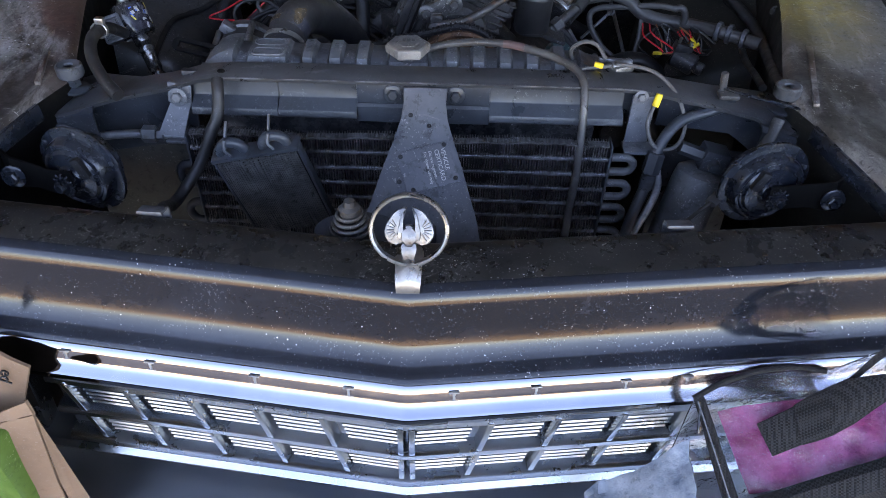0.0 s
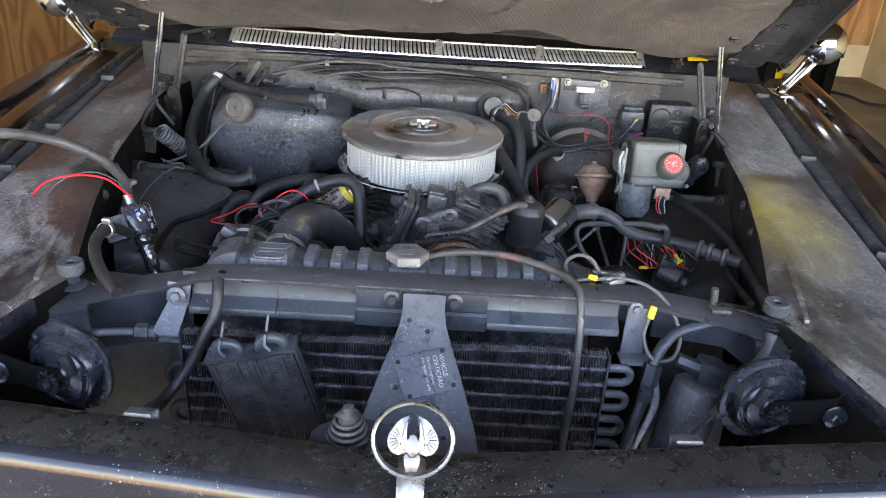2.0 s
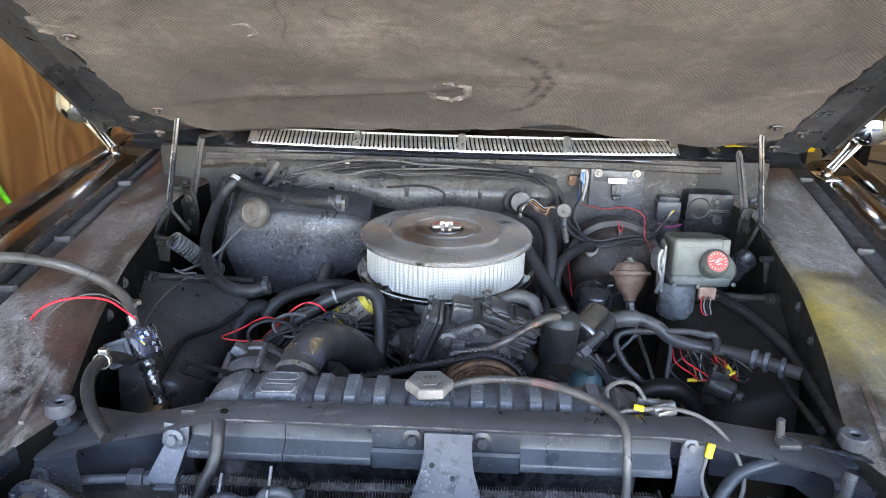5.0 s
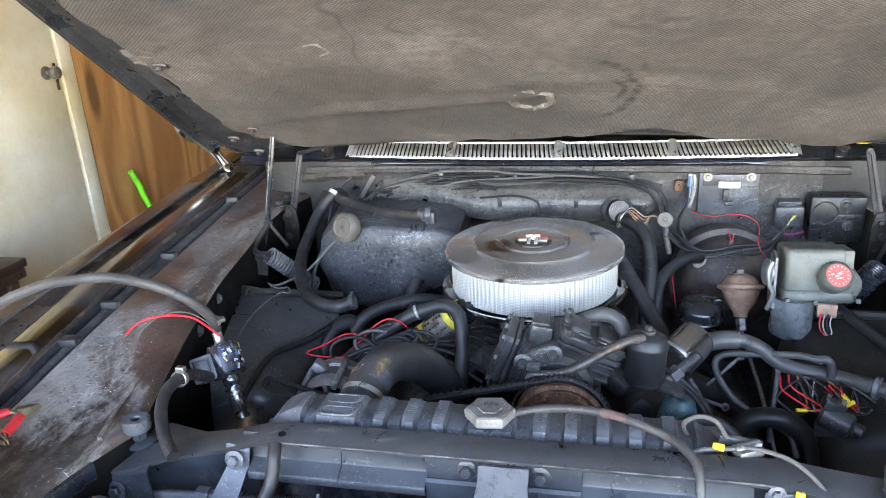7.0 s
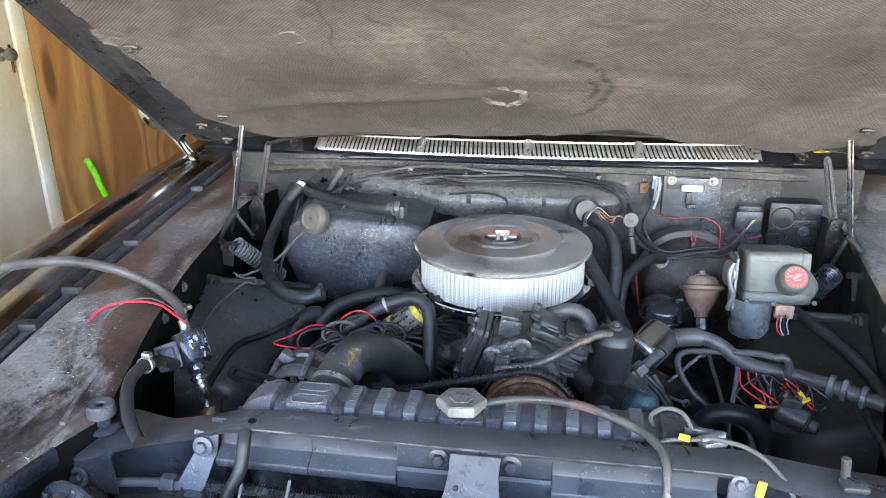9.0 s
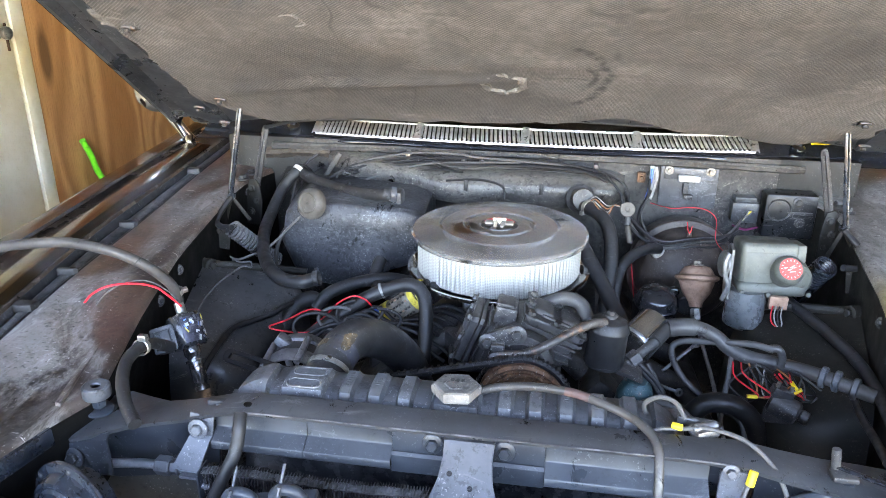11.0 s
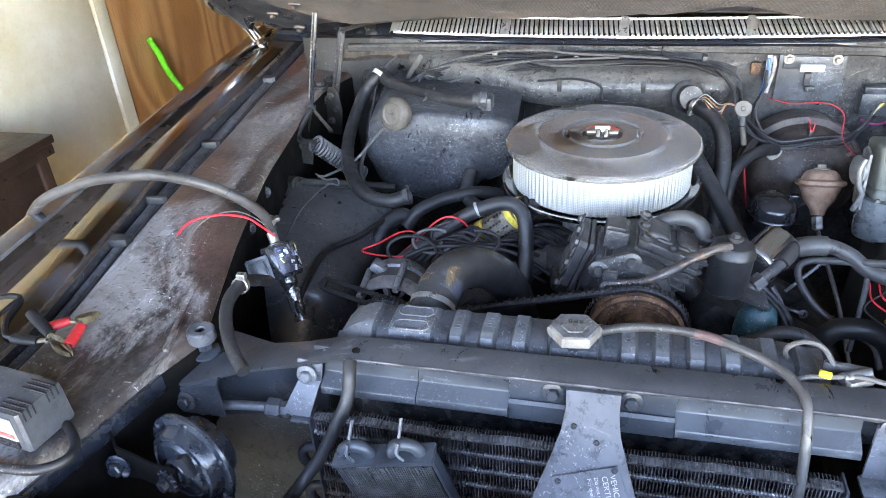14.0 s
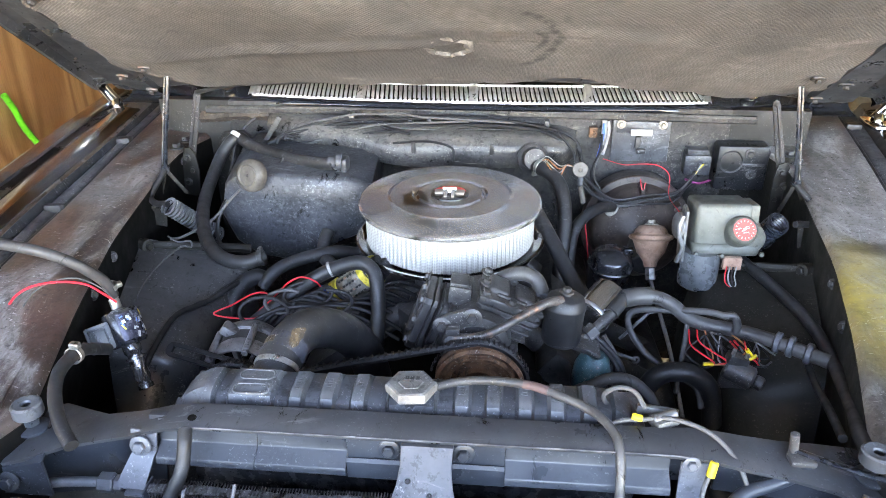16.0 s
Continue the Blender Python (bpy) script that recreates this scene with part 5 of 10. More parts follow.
for side in (-1, 1):
    sx = 0.0 if side < 0 else 0.014
    # wing from the radiator opening to the fender
    bm = B()
    out = [(0.335, 0.80), (0.335, 0.862), (0.40, 0.848), (0.47, 0.830), (0.555, 0.806), (0.578, 0.79), (0.56, 0.755), (0.50, 0.750), (0.45, 0.790), (0.40, 0.795)]
    if side < 0:
        out = [(0.345, 0.745), (0.335, 0.862), (0.40, 0.848), (0.47, 0.830), (0.555, 0.806), (0.590, 0.785), (0.592, 0.72), (0.50, 0.722), (0.42, 0.738)]
    slab(bm, [(side * (x + sx), z) for x, z in (out if side > 0 else out[::-1])], 0.006, Matrix(((1, 0, 0, 0), (0, 0, -1, 0.022), (0, 1, 0, 0), (0, 0, 0, 1))), 0.0015)
    part("wing", bm, M_SUPPORT, support)
    # gusset at the fender with two bolts
    bm = B()
    rows = [[(side * (x + sx), y, z) for y, z in ((0.06, 0.836 - (x - 0.455) * 0.24), (-0.025, 0.834 - (x - 0.455) * 0.24), (-0.032, 0.828 - (x - 0.455) * 0.24), (-0.030, 0.765))] for x in (0.475, 0.51, 0.545, 0.57)]
    sheet(bm, rows, 0.003)
    part("gusset", bm, M_SUPPORT, support)
    for x, z in ((0.525, 0.79), (0.558, 0.768)):
        bm = B()
        bolt(bm, (side * (x + sx), -0.034, z), (0, -1, 0.2), 0.0085)
        part("bolt", bm, M_SUPPORT, support)
    # rubber hood bumper on its screw
    stop = thing("hood_bumper", (side * 0.515 + sx, 0.02, 0.830), "round grey rubber hood bumper on a screw", "bumper stop", "hood bumpers")
    bm = B()
    lathe(bm, [(0.0055, 0.038), (0.007, 0.0405), (0.016, 0.0415), (0.0188, 0.0395), (0.0192, 0.026), (0.0178, 0.0235), (0.006, 0.0235)], stop.location, (0, 0, 1), 26)
    part("rubber", bm, M_TANK, stop)
    bm = B()
    cyl(bm, stop.location, stop.location + Vector((0, 0, 0.030)), 0.0058, seg=12)
    lathe(bm, [(0, 0.0), (0.0195, 0.0), (0.0195, 0.0035), (0.0150, 0.0055), (0, 0.0055)], stop.location, (0, 0, 1), 24)
    bolt(bm, stop.location + Vector((0, 0, 0.0055)), (0, 0, 1), 0.0105, False)
    part("screw", bm, M_SUPPORT, stop)
    # core baffle beside the condenser
    bm = B()
    out = [(0.36, 0.36), (0.36, 0.765), (0.48, 0.755), (0.50, 0.36)] if side > 0 else [(0.35, 0.36), (0.35, 0.765), (0.50, 0.745), (0.53, 0.70), (0.54, 0.36)]
    slab(bm, [(side * (x + sx), z) for x, z in (out if side > 0 else out[::-1])], 0.003, Matrix(((1, 0, 0, 0), (0, 0, -1, 0.02), (0, 1, 0, 0), (0, 0, 0, 1))), 0.001)
    part("baffle", bm, M_OLIVE if side < 0 else M_BAY, support, "plain sheet baffle")
bm = B()
box(bm, (-0.352, -0.003, 0.842), (0.034, 0.004, 0.034), 0.002, Matrix.Rotation(radians(10), 4, "Y"))
sheet(bm, [[(-0.368, -0.004, 0.828), (-0.337, -0.004, 0.828)], [(-0.371, -0.010, 0.822), (-0.340, -0.010, 0.822)], [(-0.388, -0.030, 0.788), (-0.350, -0.030, 0.786)]], 0.003)
box(bm, (-0.362, -0.018, 0.774), (0.036, 0.022, 0.005), 0.0015)
bolt(bm, (-0.352, -0.012, 0.842), (0, -1, 0.2), 0.008)
part("bracket", bm, M_PLATE, support, "grey bolted condenser bracket")
bm = B()
box(bm, (0.318, -0.006, 0.822), (0.034, 0.006, 0.08), 0.002)
box(bm, (0.322, -0.02, 0.782), (0.05, 0.03, 0.006), 0.002)
bolt(bm, (0.312, -0.01, 0.862), (0, -1, 0.2), 0.006)
part("bracket", bm, M_PLATE, support, "grey bolted condenser bracket")

# latch brace with the card holder
brace = thing("latch_brace", (0.0, -0.16, 0.55), "grey flared sheet-metal hood latch brace with card holder", "brace")
# plane of the brace: a runs across, b runs from the top down and forward
BO, BD = Vector((0.005, -0.014, 0.868)), Vector((0.0, -0.150, -0.128)).normalized()
BN = Vector((0, BD.z, -BD.y)) * -1
BN = BN if BN.z > 0 else -BN


def on_brace(a, b, lift=0.0):
    return BO + Vector((a, 0, 0)) + BD * b + BN * lift


prof = ((0.0, 0.031), (0.02, 0.030), (0.045, 0.033), (0.075, 0.042), (0.11, 0.054), (0.15, 0.066), (0.19, 0.078), (0.22, 0.083), (0.26, 0.083))
rows = []
for b, w in prof:
    rows.append([on_brace(a, b, h) for a, h in ((-w, -0.010), (-w, -0.002), (-w + 0.005, 0.001), (0, 0.001), (w - 0.005, 0.001), (w, -0.002), (w, -0.010))])
rows.insert(0, [p + Vector((0, 0.02, -0.004)) for p in rows[0]])
part("sheet", sheet(B(), rows, 0.002), M_PLATE, brace)
BM = Matrix(((1, BD.x, BN.x, 0), (0, BD.y, BN.y, 0), (0, BD.z, BN.z, 0), (0, 0, 0, 1)))
CM = Matrix.Translation(on_brace(0.008, 0.115, 0.003)) @ BM @ Matrix.Rotation(radians(-16), 4, "Z")
bm = B()
slab(bm, [(-0.040, -0.030), (0.034, -0.030), (0.040, 0.030), (-0.036, 0.030)], 0.002, CM, 0.0006)
card = part("card_holder", bm, M_PLATE, brace, "riveted grey card holder with white lettering")
for x, y in ((-0.034, -0.024), (0.029, -0.026), (0.033, 0.024), (-0.028, 0.026), (-0.044, 0.01)):
    bm = B()
    lathe(bm, [(0, 0.0015), (0.003, 0.0012), (0.0035, 0)], CM @ Vector((x, y, 0.002)), BN, 10)
    part("rivet", bm, M_BLACKWIRE, card)
SWAP = Matrix(((0, 1, 0, 0), (1, 0, 0, 0), (0, 0, 1, 0), (0, 0, 0, 1)))
for line, size, x in (("VEHICLE", 0.0085, 0.0255), ("CERTICARD", 0.0085, 0.0165), ("Do not remove", 0.0060, 0.0075), ("For dealer use only", 0.0060, 0.0)):
    bm = text_mesh(line, size, CM @ Matrix.Translation((x, -0.022, 0.0022)) @ SWAP, 0.0002)
    part("lettering", bm, M_WHITE, card)
for a, b in ((0.012, 0.055), (-0.032, 0.04), (0.06, 0.20)):
    bm = B()
    lathe(bm, [(0, 0.0012), (0.003, 0.001), (0.0035, 0)], on_brace(a * 0.6, b, 0.002), BN, 10)
    part("hole_plug", bm, M_BLACKWIRE, brace)
latch = thing("latch_spring", (-0.072, -0.285, 0.79), "worn steel coil spring on a latch pin", "spring")
bm = B()
slab(bm, [(0.05 * math.cos(a) * (1 if math.cos(a) > 0 else 1.1), 0.028 * math.sin(a)) for a in (math.pi * 2 * i / 20 for i in range(20))], 0.006, xf((-0.06, -0.282, 0.826), (0, -0.35, 1)), 0.002)
box(bm, (-0.03, -0.275, 0.80), (0.12, 0.02, 0.06), 0.003)
part("plate", bm, M_SUPPORT, latch)
bm = B()
pts = []
for i in range(90):
    a = i / 89 * 2 * math.pi * 4.5
    r = lerp(0.025, 0.012, i / 89)
    pts.append((-0.070 + r * math.cos(a), -0.285 + r * math.sin(a), 0.834 + 0.030 * i / 89))
tube(bm, pts, 0.0025, 8, 1, smooth=False)
part("coil", bm, M_CAST, latch)
bm = B()
lathe(bm, [(0, 0), (0.009, 0), (0.009, 0.032), (0.012, 0.034), (0.012, 0.042), (0.007, 0.045), (0.006, 0.052), (0, 0.053)], (-0.070, -0.285, 0.826), (0, 0, 1), 18)
part("pin", bm, M_CAST, latch)

# radiator
rad = thing("radiator", (-0.03, 0.08, 0.35), "black ribbed radiator with a painted hexagonal cap", "radiator")
bm = B()
box(bm, (-0.03, 0.085, 0.58), (0.60, 0.045, 0.48), 0.003)
part("core", bm, M_FIN, rad)
bm = B()
BLOCKS = ((-0.330, -0.283), (-0.264, -0.204), (-0.183, -0.164), (-0.143, -0.123), (-0.102, -0.082), (-0.055, 0.008), (0.031, 0.051), (0.071, 0.091), (0.111, 0.131), (0.151, 0.171), (0.192, 0.212), (0.232, 0.260))


def block_height(x):
    """Height of the pressed blocks of the tank above the grooves between them, 0 to 1."""
    return max([max(0.0, min(1.0, min(x - a + 0.0022, b + 0.0022 - x) / 0.0044)) for a, b in BLOCKS])


xs = sorted(set([-0.335 + 0.60 * i / 60 for i in range(61)] + [round(q + d, 5) for ab in BLOCKS for q in ab for d in (-0.0032, -0.0022, -0.0010, 0.0010, 0.0022, 0.0032)]))
rows = []
for x in [q for q in xs if -0.3351 <= q <= 0.2651]:
    e = max(0.0, min(1.0, min(x + 0.335, 0.265 - x) / 0.05))
    top = 0.850 + 0.018 * (1 - (1 - e) ** 2)
    rib = 0.0085 * block_height(x) * min(1.0, 0.25 + e)
    if -0.052 < x < 0.005:
        rib = min(rib, 0.004)
    yb = 0.132
    rows.append([(x, 0.056, 0.842), (x, 0.054 - rib * 0.4, 0.852), (x, 0.056 + 0.004 * (1 - e) - rib * 0.6, lerp(0.855, top - 0.014 + rib * 0.6, e)), (x, 0.061 + 0.006 * (1 - e) - rib * 0.3, lerp(0.856, top - 0.004 + rib, e)), (x, 0.068, top + rib - 0.0006), (x, 0.075, top + rib), (x, 0.11, top + rib), (x, yb - 0.006, top - 0.006), (x, yb, 0.842)])
part("top_tank", sheet(B(), rows, 0.0), M_TANK, rad, "ribbed black top tank", 30)
bm = B()
box(bm, (-0.03, 0.092, 0.846), (0.605, 0.088, 0.008), 0.002)
part("tank_flange", bm, M_TANK, rad)
for x in (-0.234,):
    for y in (0.068, 0.098):
        bm = B()
        rows = []
        for k in range(24):
            a = 2 * math.pi * k / 24
            cx = math.copysign(0.014, math.cos(a))
            rows.append((x + cx + 0.009 * math.cos(a), y + 0.010 * math.sin(a), 0.8755))
        tube(bm, rows, 0.0019, 8, 1, True, False)
        part("pressed_loop", bm, M_TANK, rad)
for x, n in ((-0.1735, 7), (-0.133, 4), (-0.092, 2), (0.041, 5), (0.121, 3), (0.161, 6)):
    for k in range(n):
        bm = B()
        y = 0.088 + (k - (n - 1) / 2) * 0.0056
        box(bm, (x, y, 0.8768), (0.0070, 0.0009, 0.0010), 0.0003, seg=1)
        box(bm, (x + 0.0030 * (-1) ** k, y + 0.0016, 0.8768), (0.0010, 0.0034, 0.0010), 0.0003, seg=1)
        part("stamped_mark", bm, M_TANK, rad)
bm = B()
lathe(bm, [(0, 0), (0.022, 0), (0.024, 0.004), (0.022, 0.008), (0.0215, 0.014), (0, 0.014)], (-0.025, 0.082, 0.862), (0, 0, 1), 28)
neck = part("filler_neck", bm, M_CAST, rad)
bm = B()
caprings = [[(-0.025 + r * f * 1.08 * math.cos(0.12 + k * math.pi / 3), 0.080 + r * f * math.sin(0.12 + k * math.pi / 3), 0.874 + z) for k, r in enumerate([0.0315] * 6)] for z, f in ((0.0, 0.0), (0.0, 0.90), (0.002, 0.97), (0.011, 1.0), (0.0145, 0.96), (0.016, 0.86), (0.0155, 0.5), (0.0165, 0.45), (0.0165, 0.0))]
sheet(bm, caprings, 0.0, True)
bmesh.ops.remove_doubles(bm, verts=bm.verts, dist=0.0002)
cap = part("cap", bm, M_CAPGREY, rad, "chipped grey hexagonal radiator cap", 25)
bm = B()
for dx in (-0.007, 0.0, 0.007):
    box(bm, (-0.024 + dx, 0.088, 0.8906), (0.0045, 0.007, 0.0008))
part("stamped_mark", bm, M_CAST, cap)

# condenser with fins, tubes and return bends
cond = thing("condenser", (-0.02, -0.03, 0.38), "black finned air-conditioning condenser with tube bends", "condenser")
CX0, CX1, CZ0, CZ1 = -0.338, 0.274, 0.40, 0.802
# near-black sheet behind the fins paints the shade between them
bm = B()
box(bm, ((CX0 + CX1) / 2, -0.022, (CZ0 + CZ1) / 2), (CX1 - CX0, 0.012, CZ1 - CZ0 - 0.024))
part("shade_backing", bm, M_DEEP, cond)
random.seed(11)
verts, faces = [], []
n = 156
for i in range(n):
    x = CX0 + 0.004 + (CX1 - CX0 - 0.008) * i / (n - 1)
    segs = 13
    for k in range(segs + 1):
        z = CZ0 + (CZ1 - CZ0) * k / segs
        j = random.uniform(-0.00025, 0.00025)
        if random.random() < 0.02:
            j *= 7
        t = 0.0006
        if k == segs:
            z += 0.0016 * math.sin(i * 0.11) + 0.0006 * math.sin(i * 0.43) + random.uniform(-0.0004, 0.0004)
        verts += [(x + j - t, -0.047 + random.uniform(-0.0006, 0.0006), z), (x + j + t, -0.047, z), (x + t, -0.026, z), (x - t, -0.026, z)]
        if k:
            a = len(verts) - 8
            for q in range(3):
                faces.append((a + q, a + q + 1, a + q + 5, a + q + 4))
            faces.append((a + 3, a, a + 4, a + 7))
    a = len(verts) - 4
    faces.append((a, a + 1, a + 2, a + 3))
me = bpy.data.meshes.new("fin_pack")
me.from_pydata(verts, [], faces)
me.materials.append(M_FIN)
fins = new("fin_pack", me)
fins.parent = cond
fins.matrix_parent_inverse = Matrix.Translation(-Vector(cond.location))
tagged(fins, "close-set thin black fins", kind="stuff")
rows = []
for i in range(2 * n):
    x = CX0 + 0.002 + (CX1 - CX0 - 0.004) * i / (2 * n - 1)
    h = CZ1 + 0.0018 + 0.0016 * math.sin(i * 0.055) + 0.0006 * math.sin(i * 0.21) + (0.0009 if i % 2 else 0.0) + random.uniform(-0.0004, 0.0004)
    rows.append([(x, -0.0480, h - 0.004), (x, -0.0485, h - 0.001), (x, -0.0462, h), (x, -0.0375, h + 0.0006), (x, -0.0355, h - 0.001)])
part("fin_cap", sheet(B(), rows, 0.0006), M_FIN, cond, "dusty grey folded strip along the fin tops", 20)
for k in range(13):
    z = CZ1 - 0.026 - 0.0276 * k
    bm = B()
    cyl(bm, (CX0 - 0.005, -0.0425, z), (CX1 + 0.006, -0.0425, z), 0.0044, seg=10)
    part("tube", bm, M_FIN, cond)
for k in range(5):
    z = CZ1 - 0.020 - 0.046 * k
    bm = B()
    c = z - 0.0125
    tube(bm, [(CX1 + 0.004, -0.046, z)] + [(CX1 + 0.024 + 0.013 * math.sin(a), -0.046, c + 0.0125 * math.cos(a)) for a in (math.pi * q / 8 for q in range(9))] + [(CX1 + 0.004, -0.046, z - 0.025)], 0.0062, 10, 2)
    part("return_bend", bm, M_TANK, cond, "dusty grey return bend")
for k in range(5):
    z = CZ1 - 0.058 - 0.072 * k
    bm = B()
    c = z - 0.018
    tube(bm, [(CX0 - 0.004, -0.040, z)] + [(CX0 - 0.012 - 0.015 * math.sin(a), -0.040, c + 0.018 * math.cos(a)) for a in (math.pi * q / 8 for q in range(9))] + [(CX0 - 0.004, -0.040, z - 0.036)], 0.0065, 10, 2)
    part("return_bend", bm, M_SUPPORT, cond)
for x in (CX0 - 0.002, CX1 + 0.002):
    bm = B()
    box(bm, (x, -0.036, (CZ0 + CZ1) / 2), (0.003, 0.03, CZ1 - CZ0), 0.001)
    part("end_plate", bm, M_SUPPORT, cond)
# transmission cooler hung before the condenser
cool = thing("oil_cooler", (-0.21, -0.085, 0.66), "small dusty finned oil cooler hung on plastic ties", "oil cooler")
CT = Matrix.Translation((-0.2065, -0.088, 0.738)) @ Matrix.Rotation(radians(-12.5), 4, "Y") @ Matrix.Rotation(radians(10), 4, "X")
bm = B()
box(bm, (0, 0, 0), (0.118, 0.016, 0.160), 0.002)
bm.transform(CT)
part("core", bm, M_DEEP, cool)
bm = B()
for i in range(44):
    x = -0.056 + 0.112 * i / 43
    box(bm, (x, -0.009, -0.002 + random.uniform(-0.001, 0.001)), (0.0011, 0.006, 0.152), 0, Matrix.Rotation(random.uniform(-0.02, 0.02), 4, "Y"))
for i in range(26):
    box(bm, (0, -0.0085, -0.073 + 0.146 * i / 25), (0.110, 0.003, 0.0010))
bm.transform(CT)
tagged(part("fin_pack", bm, M_COOLFIN, cool, "close-set fins of the cooler"), kind="stuff")
for x in (-0.061, 0.061):
    bm = B()
    box(bm, (x, -0.002, -0.004), (0.004, 0.017, 0.170), 0.001)
    bm.transform(CT)
    part("side_rail", bm, M_SUPPORT, cool)
bm = B()
box(bm, (0, 0.0, 0.082), (0.126, 0.028, 0.007), 0.002)
bm.transform(CT)
part("top_rail", bm, M_SUPPORT, cool)
for x in (-0.032, 0.030):
    bm = B()
    tube(bm, [CT @ Vector((x + 0.017 * math.cos(a), 0.0, 0.085 + 0.017 * math.sin(a))) for a in (math.pi * q / 10 for q in range(11))], 0.0075, 12, 2)
    part("loop", bm, M_SUPPORT, cool)
    bm = B()
    tube(bm, [CT @ Vector((x, -0.006, 0.112)), CT @ Vector((x - 0.004, -0.012, 0.100)), CT @ Vector((x, -0.012, 0.088))], 0.002, 6)
    tube(bm, [CT @ Vector((x, 0.0, 0.112)), CT @ Vector((x + 0.002, 0.02, 0.122))], 0.002, 6)
    part("tie", bm, M_PLATE, cool)

# horns, facing forward, each on a flat steel strap bolted to the fender
for side, at, d, end in ((-1, Vector((-0.455, -0.132, 0.798)), Vector((-0.28, -0.955, 0.02)), Vector((-0.529, -0.166, 0.812))), (1, Vector((0.474, -0.112, 0.793)), Vector((0.20, -0.975, 0.02)), Vector((0.554, -0.150, 0.800)))):
    horn = thing("horn", at + Vector((side * 0.05, 0.02, -0.08)), "blue-black round disc horn on a steel bracket", "horn", "horns")
    dn = d.normalized()
    bm = B()
    lathe(bm, [(0, -0.034), (0.027, -0.034), (0.0414, -0.028), (0.0504, -0.01), (0.0594, -0.005), (0.06435, -0.003), (0.06525, 0), (0.06435, 0.003), (0.0594, 0.004), (0.05265, 0.0035), (0.05175, 0.006), (0.05085, 0.014), (0.0477, 0.019), (0.0441, 0.02), (0.0414, 0.018), (0.0396, 0.0185), (0.036, 0.0225), (0.0198, 0.025), (0.0171, 0.029), (0, 0.03)], at, d, 56)
    shell = part("shell", bm, M_HORN, horn, "", 28)
    for k in range(6):
        a = 2 * math.pi * k / 6 + 0.4
        q = turn_to(d) @ Vector((0.058 * math.cos(a), 0.058 * math.sin(a), 0.004))
        bm = B()
        lathe(bm, [(0, 0.0026), (0.0022, 0.0024), (0.0036, 0.0008), (0.0038, 0)], at + q, d, 10)
        part("rivet", bm, M_SUPPORT, shell)
    nut = at + dn * 0.040
    bm = B()
    for k in range(12):
        a = 2 * math.pi * k / 12
        q = turn_to(d) @ Vector((0.0135 * math.cos(a), 0.0135 * math.sin(a), 0.0))
        box(bm, nut + q, (0.006, 0.003, 0.004), 0.0006, turn_to(d) @ Matrix.Rotation(a, 4, "Z"), 1)
    lathe(bm, [(0, 0.003), (0.012, 0.003), (0.0125, -0.001), (0, -0.001)], nut, d, 20)
    bolt(bm, nut + dn * 0.002, d, 0.008, False)
    cyl(bm, at + dn * 0.024, nut, 0.010, seg=14)
    part("nut", bm, M_HORN, horn)
    # the strap: edge up, turned back where it meets the fender
    plane = [nut + Vector((-side * 0.012, 0.002, 0)), nut + Vector((side * 0.016, 0.002, 0.002)), nut.lerp(end, 0.62) + Vector((0, 0.001, 0.002)), end, end + Vector((side * 0.030, 0.028, -0.004)), end + Vector((side * 0.040, 0.060, -0.01))]
    rows = [[p + Vector((0, 0, h * 0.016 + 0.002)) if i == 0 else p + Vector((0, 0, h * (0.019 if i < 3 else 0.024) + 0.001)) for h in (1, 0.4, -0.4, -1)] for i, p in enumerate(plane)]
    part("bracket", sheet(B(), rows, 0.003), M_DEEP, horn, "black steel strap bracket", 25)
    bm = B()
    bolt(bm, end + Vector((0, -0.003, -0.002)), (0, -1, 0.15), 0.0095)
    part("bracket_bolt", bm, M_HORN, horn)
    bm = B()
    box(bm, at + dn * 0.027 + turn_to(d) @ Vector((-0.024 * side, 0.024, 0)), (0.012, 0.010, 0.030), 0.002, Matrix.Rotation(radians(side * 22), 4, "Y"))
    part("terminal", bm, M_BLACKWIRE, horn)

# drier bottle
drier = thing("receiver_drier", (0.395, -0.06, 0.45), "dusty grey-black receiver drier bottle with fitting block", "receiver drier")
bm = B()
ax = Vector((0.045, 0.045, 0.215))
lathe(bm, [(0, 0), (0.034, 0), (0.038, 0.006), (0.038, 0.20), (0.036, 0.213), (0.028, 0.219), (0, 0.221)], Vector((0.372, -0.088, 0.555)), ax, 30)
part("bottle", bm, M_TANK, drier)
bm = B()
box(bm, (0.425, -0.042, 0.784), (0.038, 0.032, 0.034), 0.003, Matrix.Rotation(radians(14), 4, "Y"))
cyl(bm, (0.408, -0.045, 0.79), (0.375, -0.04, 0.80), 0.010, seg=6)
cyl(bm, (0.445, -0.045, 0.78), (0.475, -0.05, 0.772), 0.010, seg=12)
cyl(bm, (0.424, -0.055, 0.782), (0.424, -0.066, 0.78), 0.009, seg=12)
part("fitting_block", bm, M_SUPPORT, drier)

# clips on the header edge
for s, p in ((-1, (-0.296, -0.292, 0.858)), (1, (0.309, -0.282, 0.852))):
    clip = thing("header_clip", p, "small grey metal clip on the header edge", "clip", "header clips")
    bm = B()
    slab(bm, [(-0.015, -0.008), (0.015, -0.008), (0.015, 0.008), (-0.015, 0.008)], 0.005, xf(Vector(p), (0, 0.2, 1), 4 * s), 0.0018)
    box(bm, Vector(p) + Vector((0, 0.008, -0.008)), (0.034, 0.006, 0.018), 0.002)
    part("body", bm, M_TANK, clip)

# hoses and lines at the front


